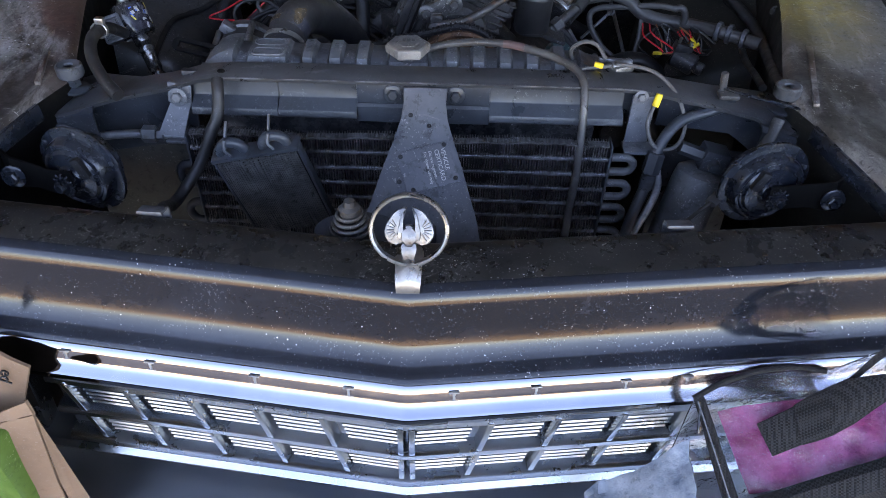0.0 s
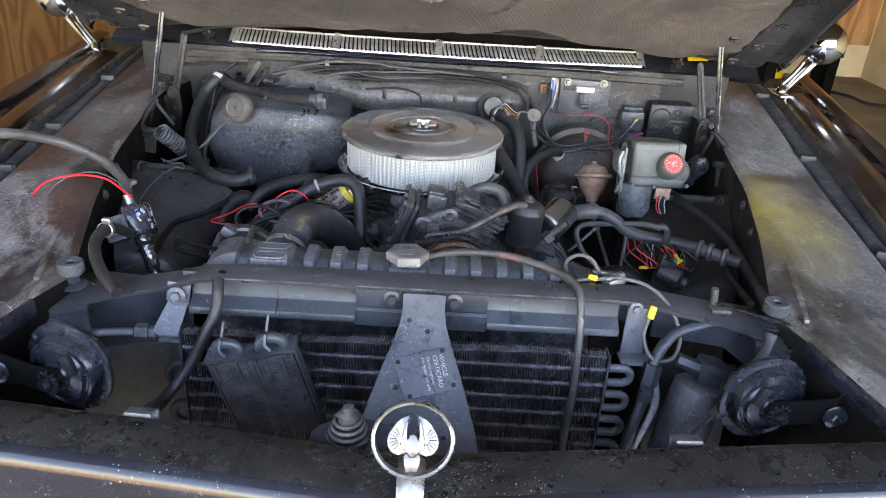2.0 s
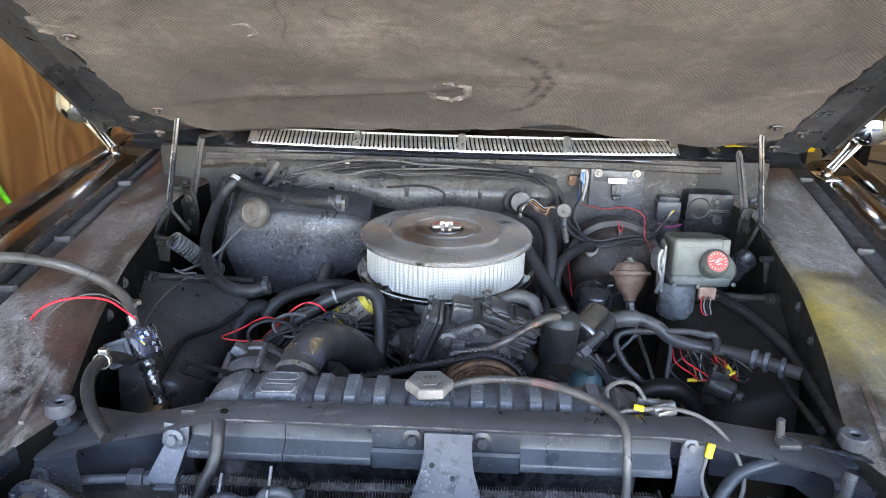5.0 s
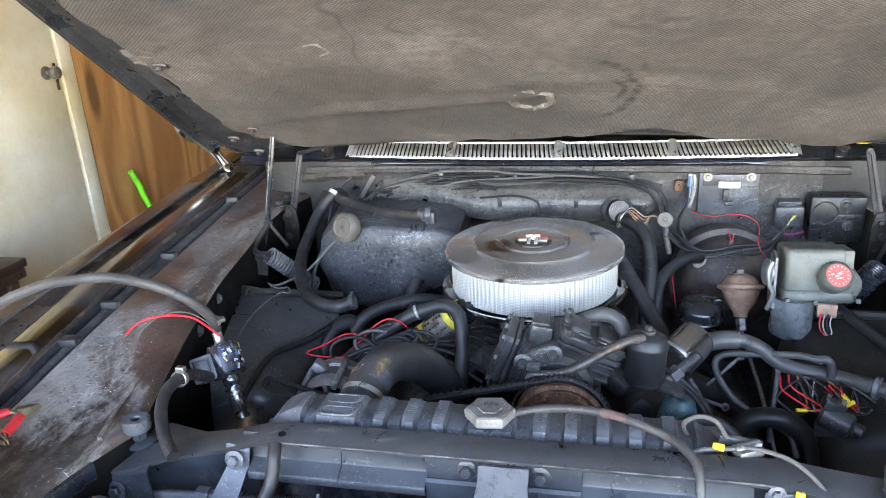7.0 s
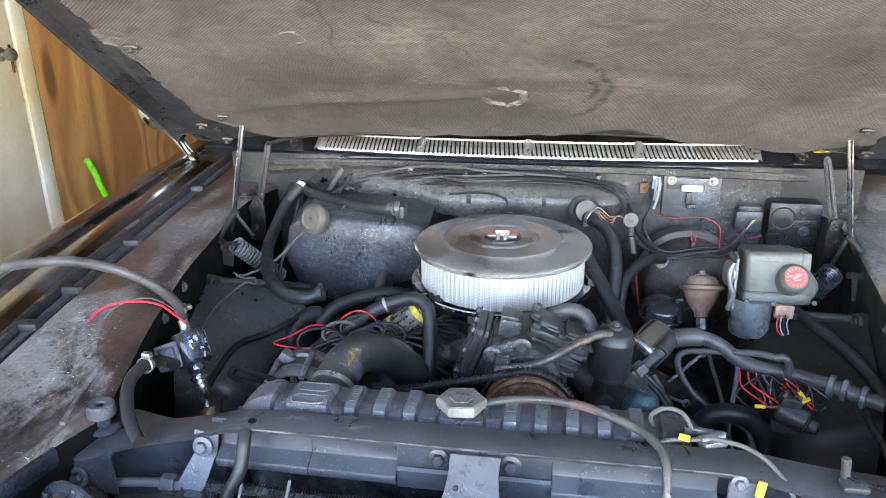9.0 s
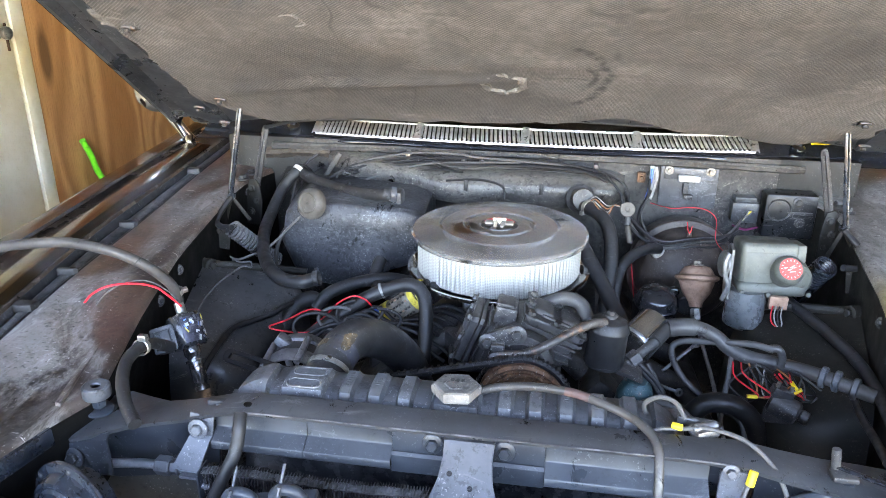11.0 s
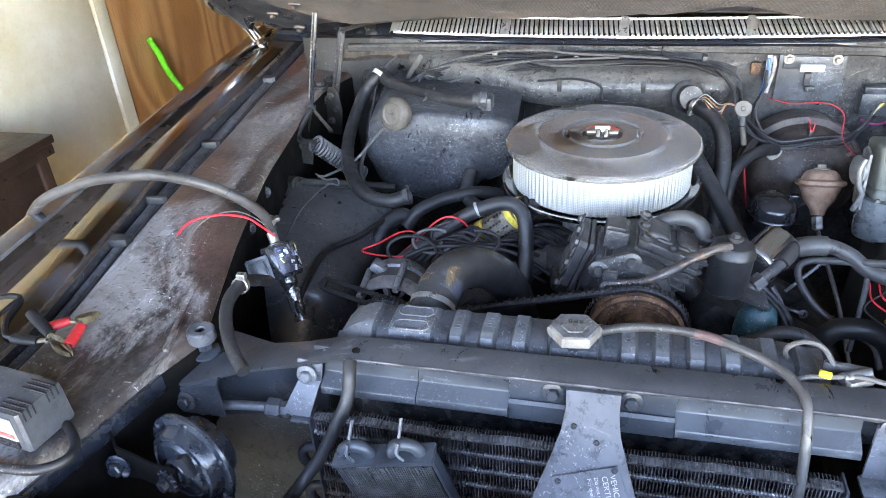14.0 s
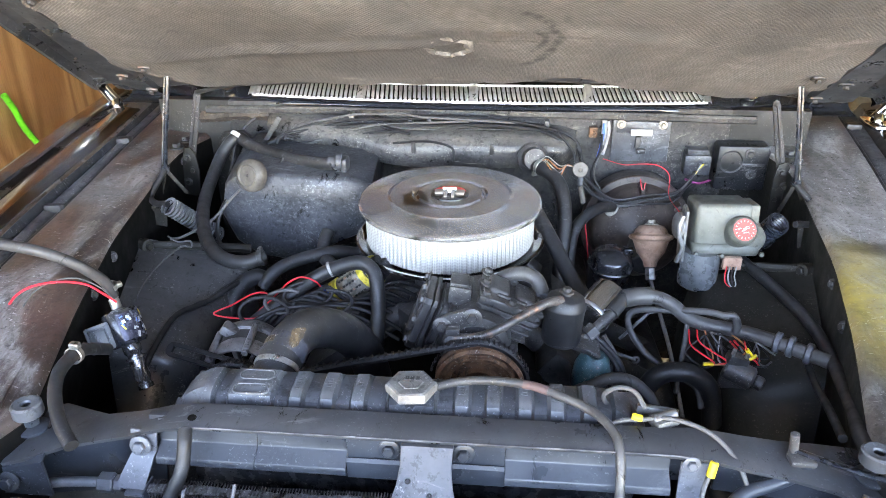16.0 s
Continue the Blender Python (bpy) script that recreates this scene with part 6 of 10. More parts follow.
def hose(name, label, pts, r, material, category="hose", seg=12, group="", flat=1.0):
    lo = min(pts, key=lambda p: p[2])
    ob = thing(name, lo, label, category, group)
    part("run", tube(B(), pts, r, seg, 8, flat=flat), material, ob)
    return ob


hose("front_hose", "dusty black rubber hose across the condenser", [(-0.290, -0.012, 0.872), (-0.287, -0.026, 0.862), (-0.287, -0.036, 0.845), (-0.290, -0.044, 0.830), (-0.299, -0.052, 0.811), (-0.320, -0.067, 0.766), (-0.343, -0.092, 0.735), (-0.348, -0.130, 0.738), (-0.330, -0.19, 0.782), (-0.312, -0.235, 0.815), (-0.30, -0.27, 0.83)], 0.0085, M_RUBBER)
ov = hose("overflow_hose", "faded grey rubber overflow hose from the radiator neck", [(-0.005, 0.090, 0.872), (0.03, 0.100, 0.878), (0.075, 0.100, 0.884), (0.13, 0.090, 0.886), (0.175, 0.068, 0.885), (0.205, 0.045, 0.884), (0.222, 0.018, 0.884), (0.229, -0.006, 0.876), (0.2305, -0.03, 0.838), (0.229, -0.055, 0.76), (0.226, -0.062, 0.684), (0.224, -0.065, 0.60)], 0.0058, M_GREYHOSE)
part("faded_band", tube(B(), [(0.118, 0.0925, 0.8860), (0.13, 0.090, 0.8862), (0.150, 0.0815, 0.8861)], 0.0060, 12, 4), plain("faded_red_rubber", (0.060, 0.036, 0.034), 0.6), ov)
pl = hose("coolant_line", "dull metal line with a hex union", [(-0.535, 0.005, 0.735), (-0.505, -0.012, 0.762), (-0.48, -0.014, 0.772), (-0.42, -0.014, 0.778), (-0.345, -0.014, 0.776)], 0.0065, M_TUBE, "pipe")
bm = B()
cyl(bm, (-0.418, -0.014, 0.778), (-0.397, -0.014, 0.778), 0.0135, seg=6, bevel=0.002)
cyl(bm, (-0.397, -0.014, 0.778), (-0.385, -0.014, 0.778), 0.011, seg=6, bevel=0.002)
part("union", bm, M_TANK, pl)
sl = hose("suction_line", "dusty metal refrigerant line curving down", [(0.455, 0.02, 0.838), (0.42, 0.0, 0.836), (0.375, -0.018, 0.83), (0.352, -0.034, 0.812), (0.340, -0.046, 0.783), (0.334, -0.055, 0.74), (0.318, -0.075, 0.69), (0.305, -0.09, 0.62)], 0.0085, M_SUPPORT, "pipe")
bm = B()
cyl(bm, (0.342, -0.044, 0.792), (0.337, -0.052, 0.760), 0.0135, seg=6, bevel=0.002)
cyl(bm, (0.337, -0.052, 0.760), (0.334, -0.056, 0.735), 0.011, seg=12, bevel=0.002)
part("union", bm, M_SUPPORT, sl)
hose("drain_line", "thin dusty metal line beside the condenser", [(0.345, -0.05, 0.77), (0.352, -0.056, 0.735), (0.342, -0.066, 0.70), (0.325, -0.078, 0.66), (0.318, -0.085, 0.60)], 0.006, M_TUBE, "pipe")
hose("loose_strip", "faded grey rubber strip hanging by the horn", [(0.512, -0.020, 0.838), (0.498, -0.038, 0.812), (0.472, -0.065, 0.79), (0.436, -0.10, 0.776), (0.405, -0.13, 0.768)], 0.0085, M_GREYHOSE, flat=0.6)
hose("thin_line", "thin grey line hanging by the horn", [(0.407, -0.128, 0.769), (0.37, -0.16, 0.763), (0.32, -0.21, 0.75)], 0.003, M_GREYHOSE, "pipe", 8)
hose("fender_strut", "flat black strip along the support wing", [(0.44, 0.03, 0.858), (0.48, 0.015, 0.853), (0.55, -0.01, 0.848), (0.575, -0.02, 0.845)], 0.0065, M_HORN, "strip", 10, flat=0.4)
bit = thing("rusty_bracket", (0.44, 0.025, 0.85), "small rusty steel bracket on the support", "bracket")
bm = B()
cyl(bm, (0.440, 0.03, 0.850), (0.436, 0.03, 0.882), 0.0055, seg=12, bevel=0.001)
box(bm, (0.446, 0.02, 0.852), (0.03, 0.022, 0.008), 0.003)
part("body", bm, M_CAST, bit)
wl = hose("wire_loop", "loose grey wire loop with yellow joints", [(0.205, 0.03, 0.868), (0.235, 0.045, 0.874), (0.262, 0.048, 0.876), (0.295, 0.045, 0.882), (0.335, 0.028, 0.880), (0.365, 0.006, 0.860), (0.380, -0.018, 0.828), (0.374, -0.035, 0.804), (0.355, -0.044, 0.797), (0.333, -0.044, 0.806), (0.324, -0.03, 0.828), (0.330, -0.018, 0.850), (0.338, -0.008, 0.868)], 0.0029, M_GREYWIRE, "wire", 8)
bm = B()
cyl(bm, (0.3325, -0.017, 0.851), (0.337, -0.010, 0.868), 0.0052, seg=12, bevel=0.001)
part("yellow_joint", bm, M_YELLOW, wl, "yellow crimp joint")
bm = B()
cyl(bm, (0.250, 0.050, 0.879), (0.263, 0.047, 0.878), 0.0045, seg=12, bevel=0.001)
part("yellow_joint", bm, M_YELLOW, wl, "yellow crimp joint")
M_CLAMPGREY = surface("worn_clamp_metal", (0.10, 0.10, 0.10), (0.20, 0.20, 0.20), 0.4, 0.6, big=40.0, grit=0.5)
ct = thing("wire_clamp", (0.29, 0.05, 0.86), "bright metal clamp on the wire end", "clamp")
bm = B()
box(bm, (0.290, 0.052, 0.874), (0.034, 0.022, 0.012), 0.003, Matrix.Rotation(radians(28), 4, "Z"))
cyl(bm, (0.275, 0.046, 0.877), (0.305, 0.060, 0.879), 0.007, seg=12, bevel=0.002)
box(bm, (0.285, 0.07, 0.873), (0.05, 0.008, 0.012), 0.002, Matrix.Rotation(radians(-10), 4, "Z"))
box(bm, (0.288, 0.055, 0.866), (0.02, 0.02, 0.012), 0.002)
part("jaw", bm, M_CLAMPGREY, ct)
hose("side_loop", "grey looped wire near the radiator end", [(0.24, 0.10, 0.845), (0.222, 0.085, 0.872), (0.220, 0.078, 0.890), (0.236, 0.075, 0.902), (0.256, 0.075, 0.896), (0.268, 0.062, 0.882)], 0.0030, M_GREYWIRE, "wire", 8)
sh = hose("short_hose", "short grey-black rubber hose with an open cut end", [(-0.50, 0.19, 0.838), (-0.503, 0.15, 0.866), (-0.504, 0.12, 0.877), (-0.499, 0.075, 0.881), (-0.484, 0.035, 0.873), (-0.455, -0.006, 0.863), (-0.428, -0.032, 0.853)], 0.009, M_RUBBER)
bm = B()
lathe(bm, [(0.0112, 0), (0.0128, 0.001), (0.0128, 0.009), (0.0112, 0.010)], (-0.504, 0.124, 0.876), (0.05, -0.95, 0.15), 18)
box(bm, (-0.500, 0.120, 0.892), (0.014, 0.010, 0.010), 0.002)
part("clamp", bm, M_STEEL, sh, "steel hose clamp")


# ---- engine ----
engine = thing("engine", (0, 0.62, 0.25), "grimy black V8 engine block under hoses", "engine")
# block in M_DEEP, shade between the parts included in its black
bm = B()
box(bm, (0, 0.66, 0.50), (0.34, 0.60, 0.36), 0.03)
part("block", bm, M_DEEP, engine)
for s in (-1, 1):
    bm = B()
    box(bm, (s * 0.215, 0.66, 0.66), (0.13, 0.52, 0.07), 0.02, Matrix.Rotation(radians(s * 38), 4, "Y"))
    part("valve_cover", bm, M_CAST, engine)
    bm = B()
    for k in range(4):
        cyl(bm, (s * 0.27, 0.45 + 0.13 * k, 0.60), (s * 0.40, 0.46 + 0.13 * k, 0.53), 0.022, seg=14)
    tube(bm, [(s * 0.40, 0.42, 0.52), (s * 0.405, 0.6, 0.52), (s * 0.40, 0.9, 0.50)], 0.035, 14)
    part("exhaust_manifold", bm, M_CAST, engine)
bm = B()
box(bm, (-0.01, 0.62, 0.715), (0.17, 0.36, 0.06), 0.015)
manifold = part("intake_manifold", bm, M_CAST, engine)
for k in range(4):
    for s in (-1, 1):
        bm = B()
        tube(bm, [(s * 0.03, 0.50 + 0.08 * k, 0.72), (s * 0.1, 0.49 + 0.085 * k, 0.735), (s * 0.16, 0.48 + 0.09 * k, 0.69)], 0.022, 10, 4)
        part("runner", bm, M_CAST, manifold)
bm = B()
box(bm, (-0.02, 0.64, 0.77), (0.13, 0.16, 0.07), 0.01)
part("carburettor", bm, M_ALU, engine, "dull aluminium carburettor body")
bm = B()
cyl(bm, (0.0, 0.34, 0.50), (0.0, 0.20, 0.50), 0.09, seg=32, bevel=0.01)
part("water_pump", bm, M_CAST, engine)
# unseen tray, added to close the bay below and keep it dark
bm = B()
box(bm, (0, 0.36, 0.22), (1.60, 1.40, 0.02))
part("bay_closing_tray", bm, M_DEEP, engine)
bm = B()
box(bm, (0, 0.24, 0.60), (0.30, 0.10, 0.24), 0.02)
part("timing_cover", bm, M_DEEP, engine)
for k, (x, y, z, w) in enumerate(((-0.30, 0.60, 0.66, 0.07), (-0.22, 0.46, 0.69, 0.06), (-0.06, 0.48, 0.73, 0.08), (0.12, 0.52, 0.72, 0.08), (0.22, 0.62, 0.68, 0.08), (0.28, 0.46, 0.62, 0.06))):
    bm = B()
    box(bm, (x, y, z), (w, w * 0.8, 0.06), 0.012, Matrix.Rotation(radians(20 * k), 4, "Z"))
    bolt(bm, (x, y, z + 0.03), (0, 0, 1), 0.009)
    part("casting", bm, M_CAST, engine)

# air cleaner
AX, AY = -0.022, 0.642
ac = thing("air_cleaner", (AX, AY, 0.80), "chrome round air cleaner with a white paper element", "air cleaner")
bm = B()
lathe(bm, [(0, 0.004), (0.05, 0.002), (0.150, 0.0), (0.164, 0.003), (0.175, 0.009), (0.1825, 0.0105), (0.1865, 0.0145), (0.1860, 0.0190), (0.1820, 0.0200), (0.1770, 0.0165), (0.170, 0.0135), (0.163, 0.0125), (0.10, 0.008), (0, 0.008)], (AX, AY, 0.812), (0, 0, 1), 72)
part("base_pan", bm, M_CHROME, ac, "chrome air cleaner base")
bm = B()
n = 210
rings = []
for z in (0.827, 0.8295, 0.901, 0.904):
    inset = 0.004 if z in (0.827, 0.904) else 0.0
    rings.append([(AX + (0.1655 - inset - (0.0022 if k % 2 else 0.0)) * math.cos(2 * math.pi * k / n), AY + (0.1655 - inset - (0.0022 if k % 2 else 0.0)) * math.sin(2 * math.pi * k / n), z) for k in range(n)])
sheet(bm, rings, 0.0, True)
part("paper_element", bm, M_PAPER, ac, "white pleated paper filter element", 20)
bm = B()
lathe(bm, [(0, 0.016), (0.028, 0.0155), (0.062, 0.0145), (0.066, 0.0115), (0.070, 0.0115), (0.074, 0.0145), (0.112, 0.0135), (0.116, 0.0135), (0.121, 0.0105), (0.126, 0.0095), (0.165, 0.007), (0.1745, 0.006), (0.1785, 0.003), (0.179, -0.002), (0.178, -0.005), (0.174, -0.005), (0.172, 0.001), (0, 0.004)], (AX, AY, 0.905), (0, 0, 1), 96)
lid = part("lid", bm, M_LID, ac, "smeared chrome air cleaner lid", 30)
bm = B()
lathe(bm, [(0, 0.0), (0.037, 0.0), (0.037, 0.002), (0.034, 0.003), (0, 0.003)], (AX, AY - 0.004, 0.9195), (0, 0, 1), 40)
part("badge", bm, M_GLOSSBLACK, lid, "plain round badge with a red field")
bm = B()
arc = [(0.0325 * math.cos(a), -0.0325 * math.sin(a)) for a in (math.pi * (0.10 + 0.80 * i / 14) for i in range(15))][::-1]
slab(bm, arc, 0.0008, xf((AX, AY - 0.004, 0.9226)), 0.0)
part("red_field", bm, M_REDDECAL, lid)
for dx, dy, w, h in ((-0.020, -0.001, 0.017, 0.018), (0.020, -0.001, 0.017, 0.018), (-0.007, -0.006, 0.006, 0.040), (0.007, -0.006, 0.006, 0.040), (0.0, 0.008, 0.005, 0.016)):
    bm = B()
    box(bm, (AX + dx, AY - 0.004 + dy, 0.9245), (w, h, 0.004), 0.0012)
    part("badge_bar", bm, M_BEIGE, lid)
bm = B()
lathe(bm, [(0, 0), (0.006, 0), (0.006, 0.006), (0.004, 0.009), (0, 0.009)], (AX, AY - 0.004, 0.9235), (0, 0, 1), 12)
for s in (-1, 1):
    slab(bm, [(0, -0.0015), (0.013 * s, -0.0015), (0.013 * s, 0.0015), (0, 0.0015)][::s], 0.009, xf((AX, AY - 0.004, 0.9245)), 0.0008)
part("wing_nut", bm, M_CHROME, lid, "chrome wing nut")

# heater case and plenum on the firewall
heater = thing("heater_case", (-0.38, 0.9, 0.68), "mottled dusty grey-black heater case on the firewall", "heater case")
bm = B()
fr = [(-0.545, 0.80), (-0.52, 0.735), (-0.47, 0.700), (-0.40, 0.695), (-0.30, 0.735), (-0.225, 0.770), (-0.20, 0.80), (-0.20, 0.885), (-0.24, 0.900), (-0.40, 0.905), (-0.49, 0.90), (-0.53, 0.87)]
bk = [(x * 1.08 - 0.01, z) for x, z in fr]
mid = [(lerp(-0.37, x, 0.93), lerp(0.80, z, 0.93)) for x, z in fr]


def case_y(x):
    return 0.745 + 0.12 * max(0.0, -x - 0.36) + 0.10 * max(0.0, x + 0.30)


def ring(pts, dy):
    out = []
    for i in range(len(pts)):
        (xa, za), (xb, zb) = pts[i], pts[(i + 1) % len(pts)]
        for k in range(4):
            x, z = lerp(xa, xb, k / 4), lerp(za, zb, k / 4)
            out.append((x, case_y(x) + dy + 0.08 * max(0.0, 0.80 - z), z))
    return out


cx = ring([(lerp(-0.37, x, 0.5), lerp(0.80, z, 0.5)) for x, z in fr], -0.003)
sheet(bm, [[(-0.37, 0.742, 0.80)] * len(cx), cx, ring(mid, 0.0), ring([(lerp(-0.37, x, 0.98), lerp(0.80, z, 0.98)) for x, z in fr], 0.005), ring(fr, 0.016), ring(bk, 0.31)], 0.0, True)
bmesh.ops.remove_doubles(bm, verts=bm.verts, dist=0.0005)
part("case", bm, M_HEATER, heater, "", 50)
bm = B()
lathe(bm, [(0, 0.0), (0.019, 0.0), (0.020, 0.012), (0.016, 0.016), (0.014, 0.03), (0, 0.03)], (-0.268, 0.795, 0.920), (-1, -0.1, 0.05), 20)
box(bm, (-0.268, 0.805, 0.906), (0.022, 0.04, 0.045), 0.006)
part("hose_stub", bm, M_HEATER, heater)
bm = B()
lathe(bm, [(0, 0.010), (0.012, 0.0105), (0.020, 0.0095), (0.023, 0.012), (0.027, 0.010), (0.034, 0.004), (0.036, -0.002), (0.035, -0.012), (0.02, -0.02), (0, -0.02)], (-0.456, 0.742, 0.905), (-0.30, -0.86, 0.28), 34)
disc = part("vacuum_diaphragm", bm, M_DIAPHRAGM, heater, "dirty beige round vacuum diaphragm")
bm = B()
lathe(bm, [(0, 0.003), (0.003, 0.002), (0.004, 0)], Vector((-0.456, 0.742, 0.905)) + Vector((-0.30, -0.86, 0.28)).normalized() * 0.012, (-0.30, -0.86, 0.28), 12)
part("button", bm, M_DIAPHRAGM, disc)
plenum = thing("plenum_duct", (-0.05, 0.97, 0.86), "long dented grey duct across the firewall", "duct")
bm = B()
rows = []
for x, z0, z1, y in ((-0.50, 0.90, 0.945, 1.01), (-0.40, 0.88, 0.945, 0.965), (-0.25, 0.875, 0.935, 0.945), (-0.20, 0.865, 0.925, 0.93), (-0.14, 0.86, 0.925, 0.925), (-0.05, 0.86, 0.93, 0.925), (0.05, 0.862, 0.932, 0.925), (0.15, 0.865, 0.93, 0.93), (0.215, 0.87, 0.925, 0.94), (0.245, 0.88, 0.915, 0.965), (0.25, 0.88, 0.915, 1.045)):
    rows.append([(x, 1.046, z1 + 0.01), (x, y + 0.05, z1 + 0.006), (x, y + 0.012, z1), (x, y, z1 - 0.014), (x, y, z0 + 0.02), (x, y + 0.012, z0), (x, 1.046, z0 - 0.02)])
sheet(bm, rows)
part("duct", bm, M_FIREWALL, plenum, "", 45)
bm = B()
lathe(bm, [(0.028, 0), (0.034, 0.006), (0.034, 0.014), (0.026, 0.02), (0.024, 0.04), (0, 0.04)], (0.14, 0.925, 0.895), (0.2, -1, 0.25), 26)
part("collar", bm, M_CAST, plenum)
for x in (-0.13, 0.05, 0.17):
    bm = B()
    box(bm, (x, 0.9235, 0.912), (0.010, 0.003, 0.026), 0.001)
    part("clip", bm, M_RUBBER, plenum)


def clamped(ob, p, d, r, material=None):
    bm = B()
    lathe(bm, [(r * 1.02, 0), (r * 1.14, 0.001), (r * 1.14, 0.010), (r * 1.02, 0.011)], p, d, 22)
    q = Vector(d).normalized().orthogonal().normalized() * r * 1.2
    box(bm, Vector(p) + q + Vector(d).normalized() * 0.005, (0.013, 0.010, 0.008), 0.002, turn_to(d))
    return part("clamp", bm, material or M_STEEL, ob, "steel hose clamp")


h = hose("heater_hose", "black rubber heater hose with a pale clamp", [(-0.545, 0.985, 0.905), (-0.556, 0.968, 0.918), (-0.572, 0.95, 0.908), (-0.594, 0.93, 0.877), (-0.596, 0.85, 0.839), (-0.578, 0.76, 0.824), (-0.545, 0.67, 0.813), (-0.502, 0.595, 0.807), (-0.459, 0.555, 0.802), (-0.415, 0.54, 0.804), (-0.387, 0.55, 0.809)], 0.0142, M_RUBBER, seg=14)
clamped(h, (-0.562, 0.958, 0.914), (0.4, 0.5, 0.5), 0.0155, M_WHITE)
clamped(h, (-0.387, 0.55, 0.809), (1, 0.1, 0.3), 0.0142, M_CAST)
h = hose("heater_hose", "black rubber heater hose to the case stub", [(-0.565, 0.985, 0.90), (-0.553, 0.965, 0.913), (-0.52, 0.935, 0.906), (-0.45, 0.885, 0.905), (-0.38, 0.835, 0.908), (-0.325, 0.805, 0.914), (-0.285, 0.79, 0.919)], 0.0145, M_RUBBER, seg=14)
hose("grey_cable", "stiff pale grey cable across the hinge", [(-0.598, 0.625, 0.806), (-0.580, 0.645, 0.803), (-0.54, 0.70, 0.815), (-0.50, 0.75, 0.855), (-0.465, 0.79, 0.885)], 0.0030, M_GREYWIRE, "cable", 8)
hose("dark_cable", "thin black cable behind the heater hose", [(-0.50, 0.80, 0.872), (-0.532, 0.76, 0.825), (-0.540, 0.725, 0.785), (-0.52, 0.69, 0.755), (-0.47, 0.63, 0.742), (-0.455, 0.59, 0.72), (-0.46, 0.56, 0.68)], 0.0050, M_RUBBER, "cable", 8)
hose("small_cable", "thin grey cable beside the diaphragm", [(-0.44, 0.79, 0.865), (-0.43, 0.80, 0.885), (-0.415, 0.83, 0.905), (-0.405, 0.88, 0.915)], 0.0032, M_GREYWIRE, "cable", 8)

h = hose("bypass_hose", "black rubber hose arching over the engine front", [(-0.40, 0.40, 0.70), (-0.373, 0.42, 0.734), (-0.323, 0.45, 0.768), (-0.273, 0.48, 0.80), (-0.225, 0.495, 0.823), (-0.178, 0.50, 0.835), (-0.148, 0.485, 0.822), (-0.138, 0.455, 0.775), (-0.137, 0.42, 0.715), (-0.137, 0.40, 0.65)], 0.0135, M_RUBBER, seg=14)
bm = B()
lathe(bm, [(0.0138, 0), (0.0150, 0.001), (0.0150, 0.005), (0.0138, 0.006)], (-0.235, 0.494, 0.820), (0.9, 0.25, 0.35), 18)
part("tie", bm, M_WHITEWIRE, h, "pale zip tie")
h = hose("side_hose", "black rubber hose dropping beside the engine", [(-0.48, 0.49, 0.60), (-0.470, 0.51, 0.65), (-0.455, 0.54, 0.70), (-0.440, 0.57, 0.733), (-0.415, 0.595, 0.742), (-0.395, 0.60, 0.728)], 0.017, M_RUBBER, seg=14)
clamped(h, (-0.40, 0.60, 0.732), (0.8, 0.2, -0.6), 0.017)
hose("rear_hose", "black rubber hose running behind the coil", [(-0.40, 0.585, 0.725), (-0.375, 0.60, 0.755), (-0.33, 0.63, 0.768), (-0.268, 0.66, 0.772), (-0.22, 0.68, 0.76)], 0.0135, M_RUBBER, seg=12)
hose("vent_hose", "short bent black rubber vent hose", [(-0.285, 0.70, 0.80), (-0.29, 0.68, 0.785), (-0.285, 0.65, 0.765), (-0.25, 0.62, 0.755), (-0.21, 0.61, 0.755)], 0.014, M_RUBBER, seg=12)
M_RODSTEEL2 = surface("dull_clamp_steel", (0.22, 0.215, 0.205), (0.36, 0.35, 0.335), 0.35, 0.8, big=30.0)
M_TANPRINT = surface("tan_worn_patch", (0.030, 0.024, 0.018), (0.105, 0.068, 0.034), 0.85, 0.0, big=70.0, grit=0.5, scuff=0.8)
upper = hose("radiator_hose", "thick black upper radiator hose with a worn patch", [(-0.236, 0.105, 0.812), (-0.232, 0.135, 0.832), (-0.228, 0.168, 0.848), (-0.220, 0.210, 0.857), (-0.203, 0.250, 0.852), (-0.173, 0.300, 0.817), (-0.148, 0.340, 0.759), (-0.137, 0.370, 0.685), (-0.13, 0.38, 0.62)], 0.0315, M_RUBBER, seg=24)
bm = B()
lathe(bm, [(0.0318, 0), (0.0334, 0.0008), (0.0334, 0.0082), (0.0318, 0.009)], (-0.2295, 0.153, 0.842), (0.1, 0.9, 0.42), 34)
for k in range(40):
    a = 2 * math.pi * k / 40
    box(bm, Vector((-0.2295, 0.153, 0.842)) + turn_to((0.1, 0.9, 0.42)) @ Vector((0.0335 * math.cos(a), 0.0335 * math.sin(a), 0.0045)), (0.0009, 0.0022, 0.0055), 0, turn_to((0.1, 0.9, 0.42)) @ Matrix.Rotation(a, 4, "Z"))
box(bm, (-0.262, 0.150, 0.842), (0.012, 0.011, 0.012), 0.002)
part("clamp", bm, M_RODSTEEL2, upper, "ribbed steel hose clamp")
rows = []
run = smooth_path([Vector(q) for q in ((-0.228, 0.168, 0.848), (-0.220, 0.210, 0.857), (-0.203, 0.250, 0.852))], 10)
faded = surface("faded_blue_label", (0.022, 0.024, 0.032), (0.042, 0.044, 0.056), 0.7, 0.0, big=30.0, grit=0.4, scuff=0.9, dustcol=(0.20, 0.16, 0.10))
bm = B()
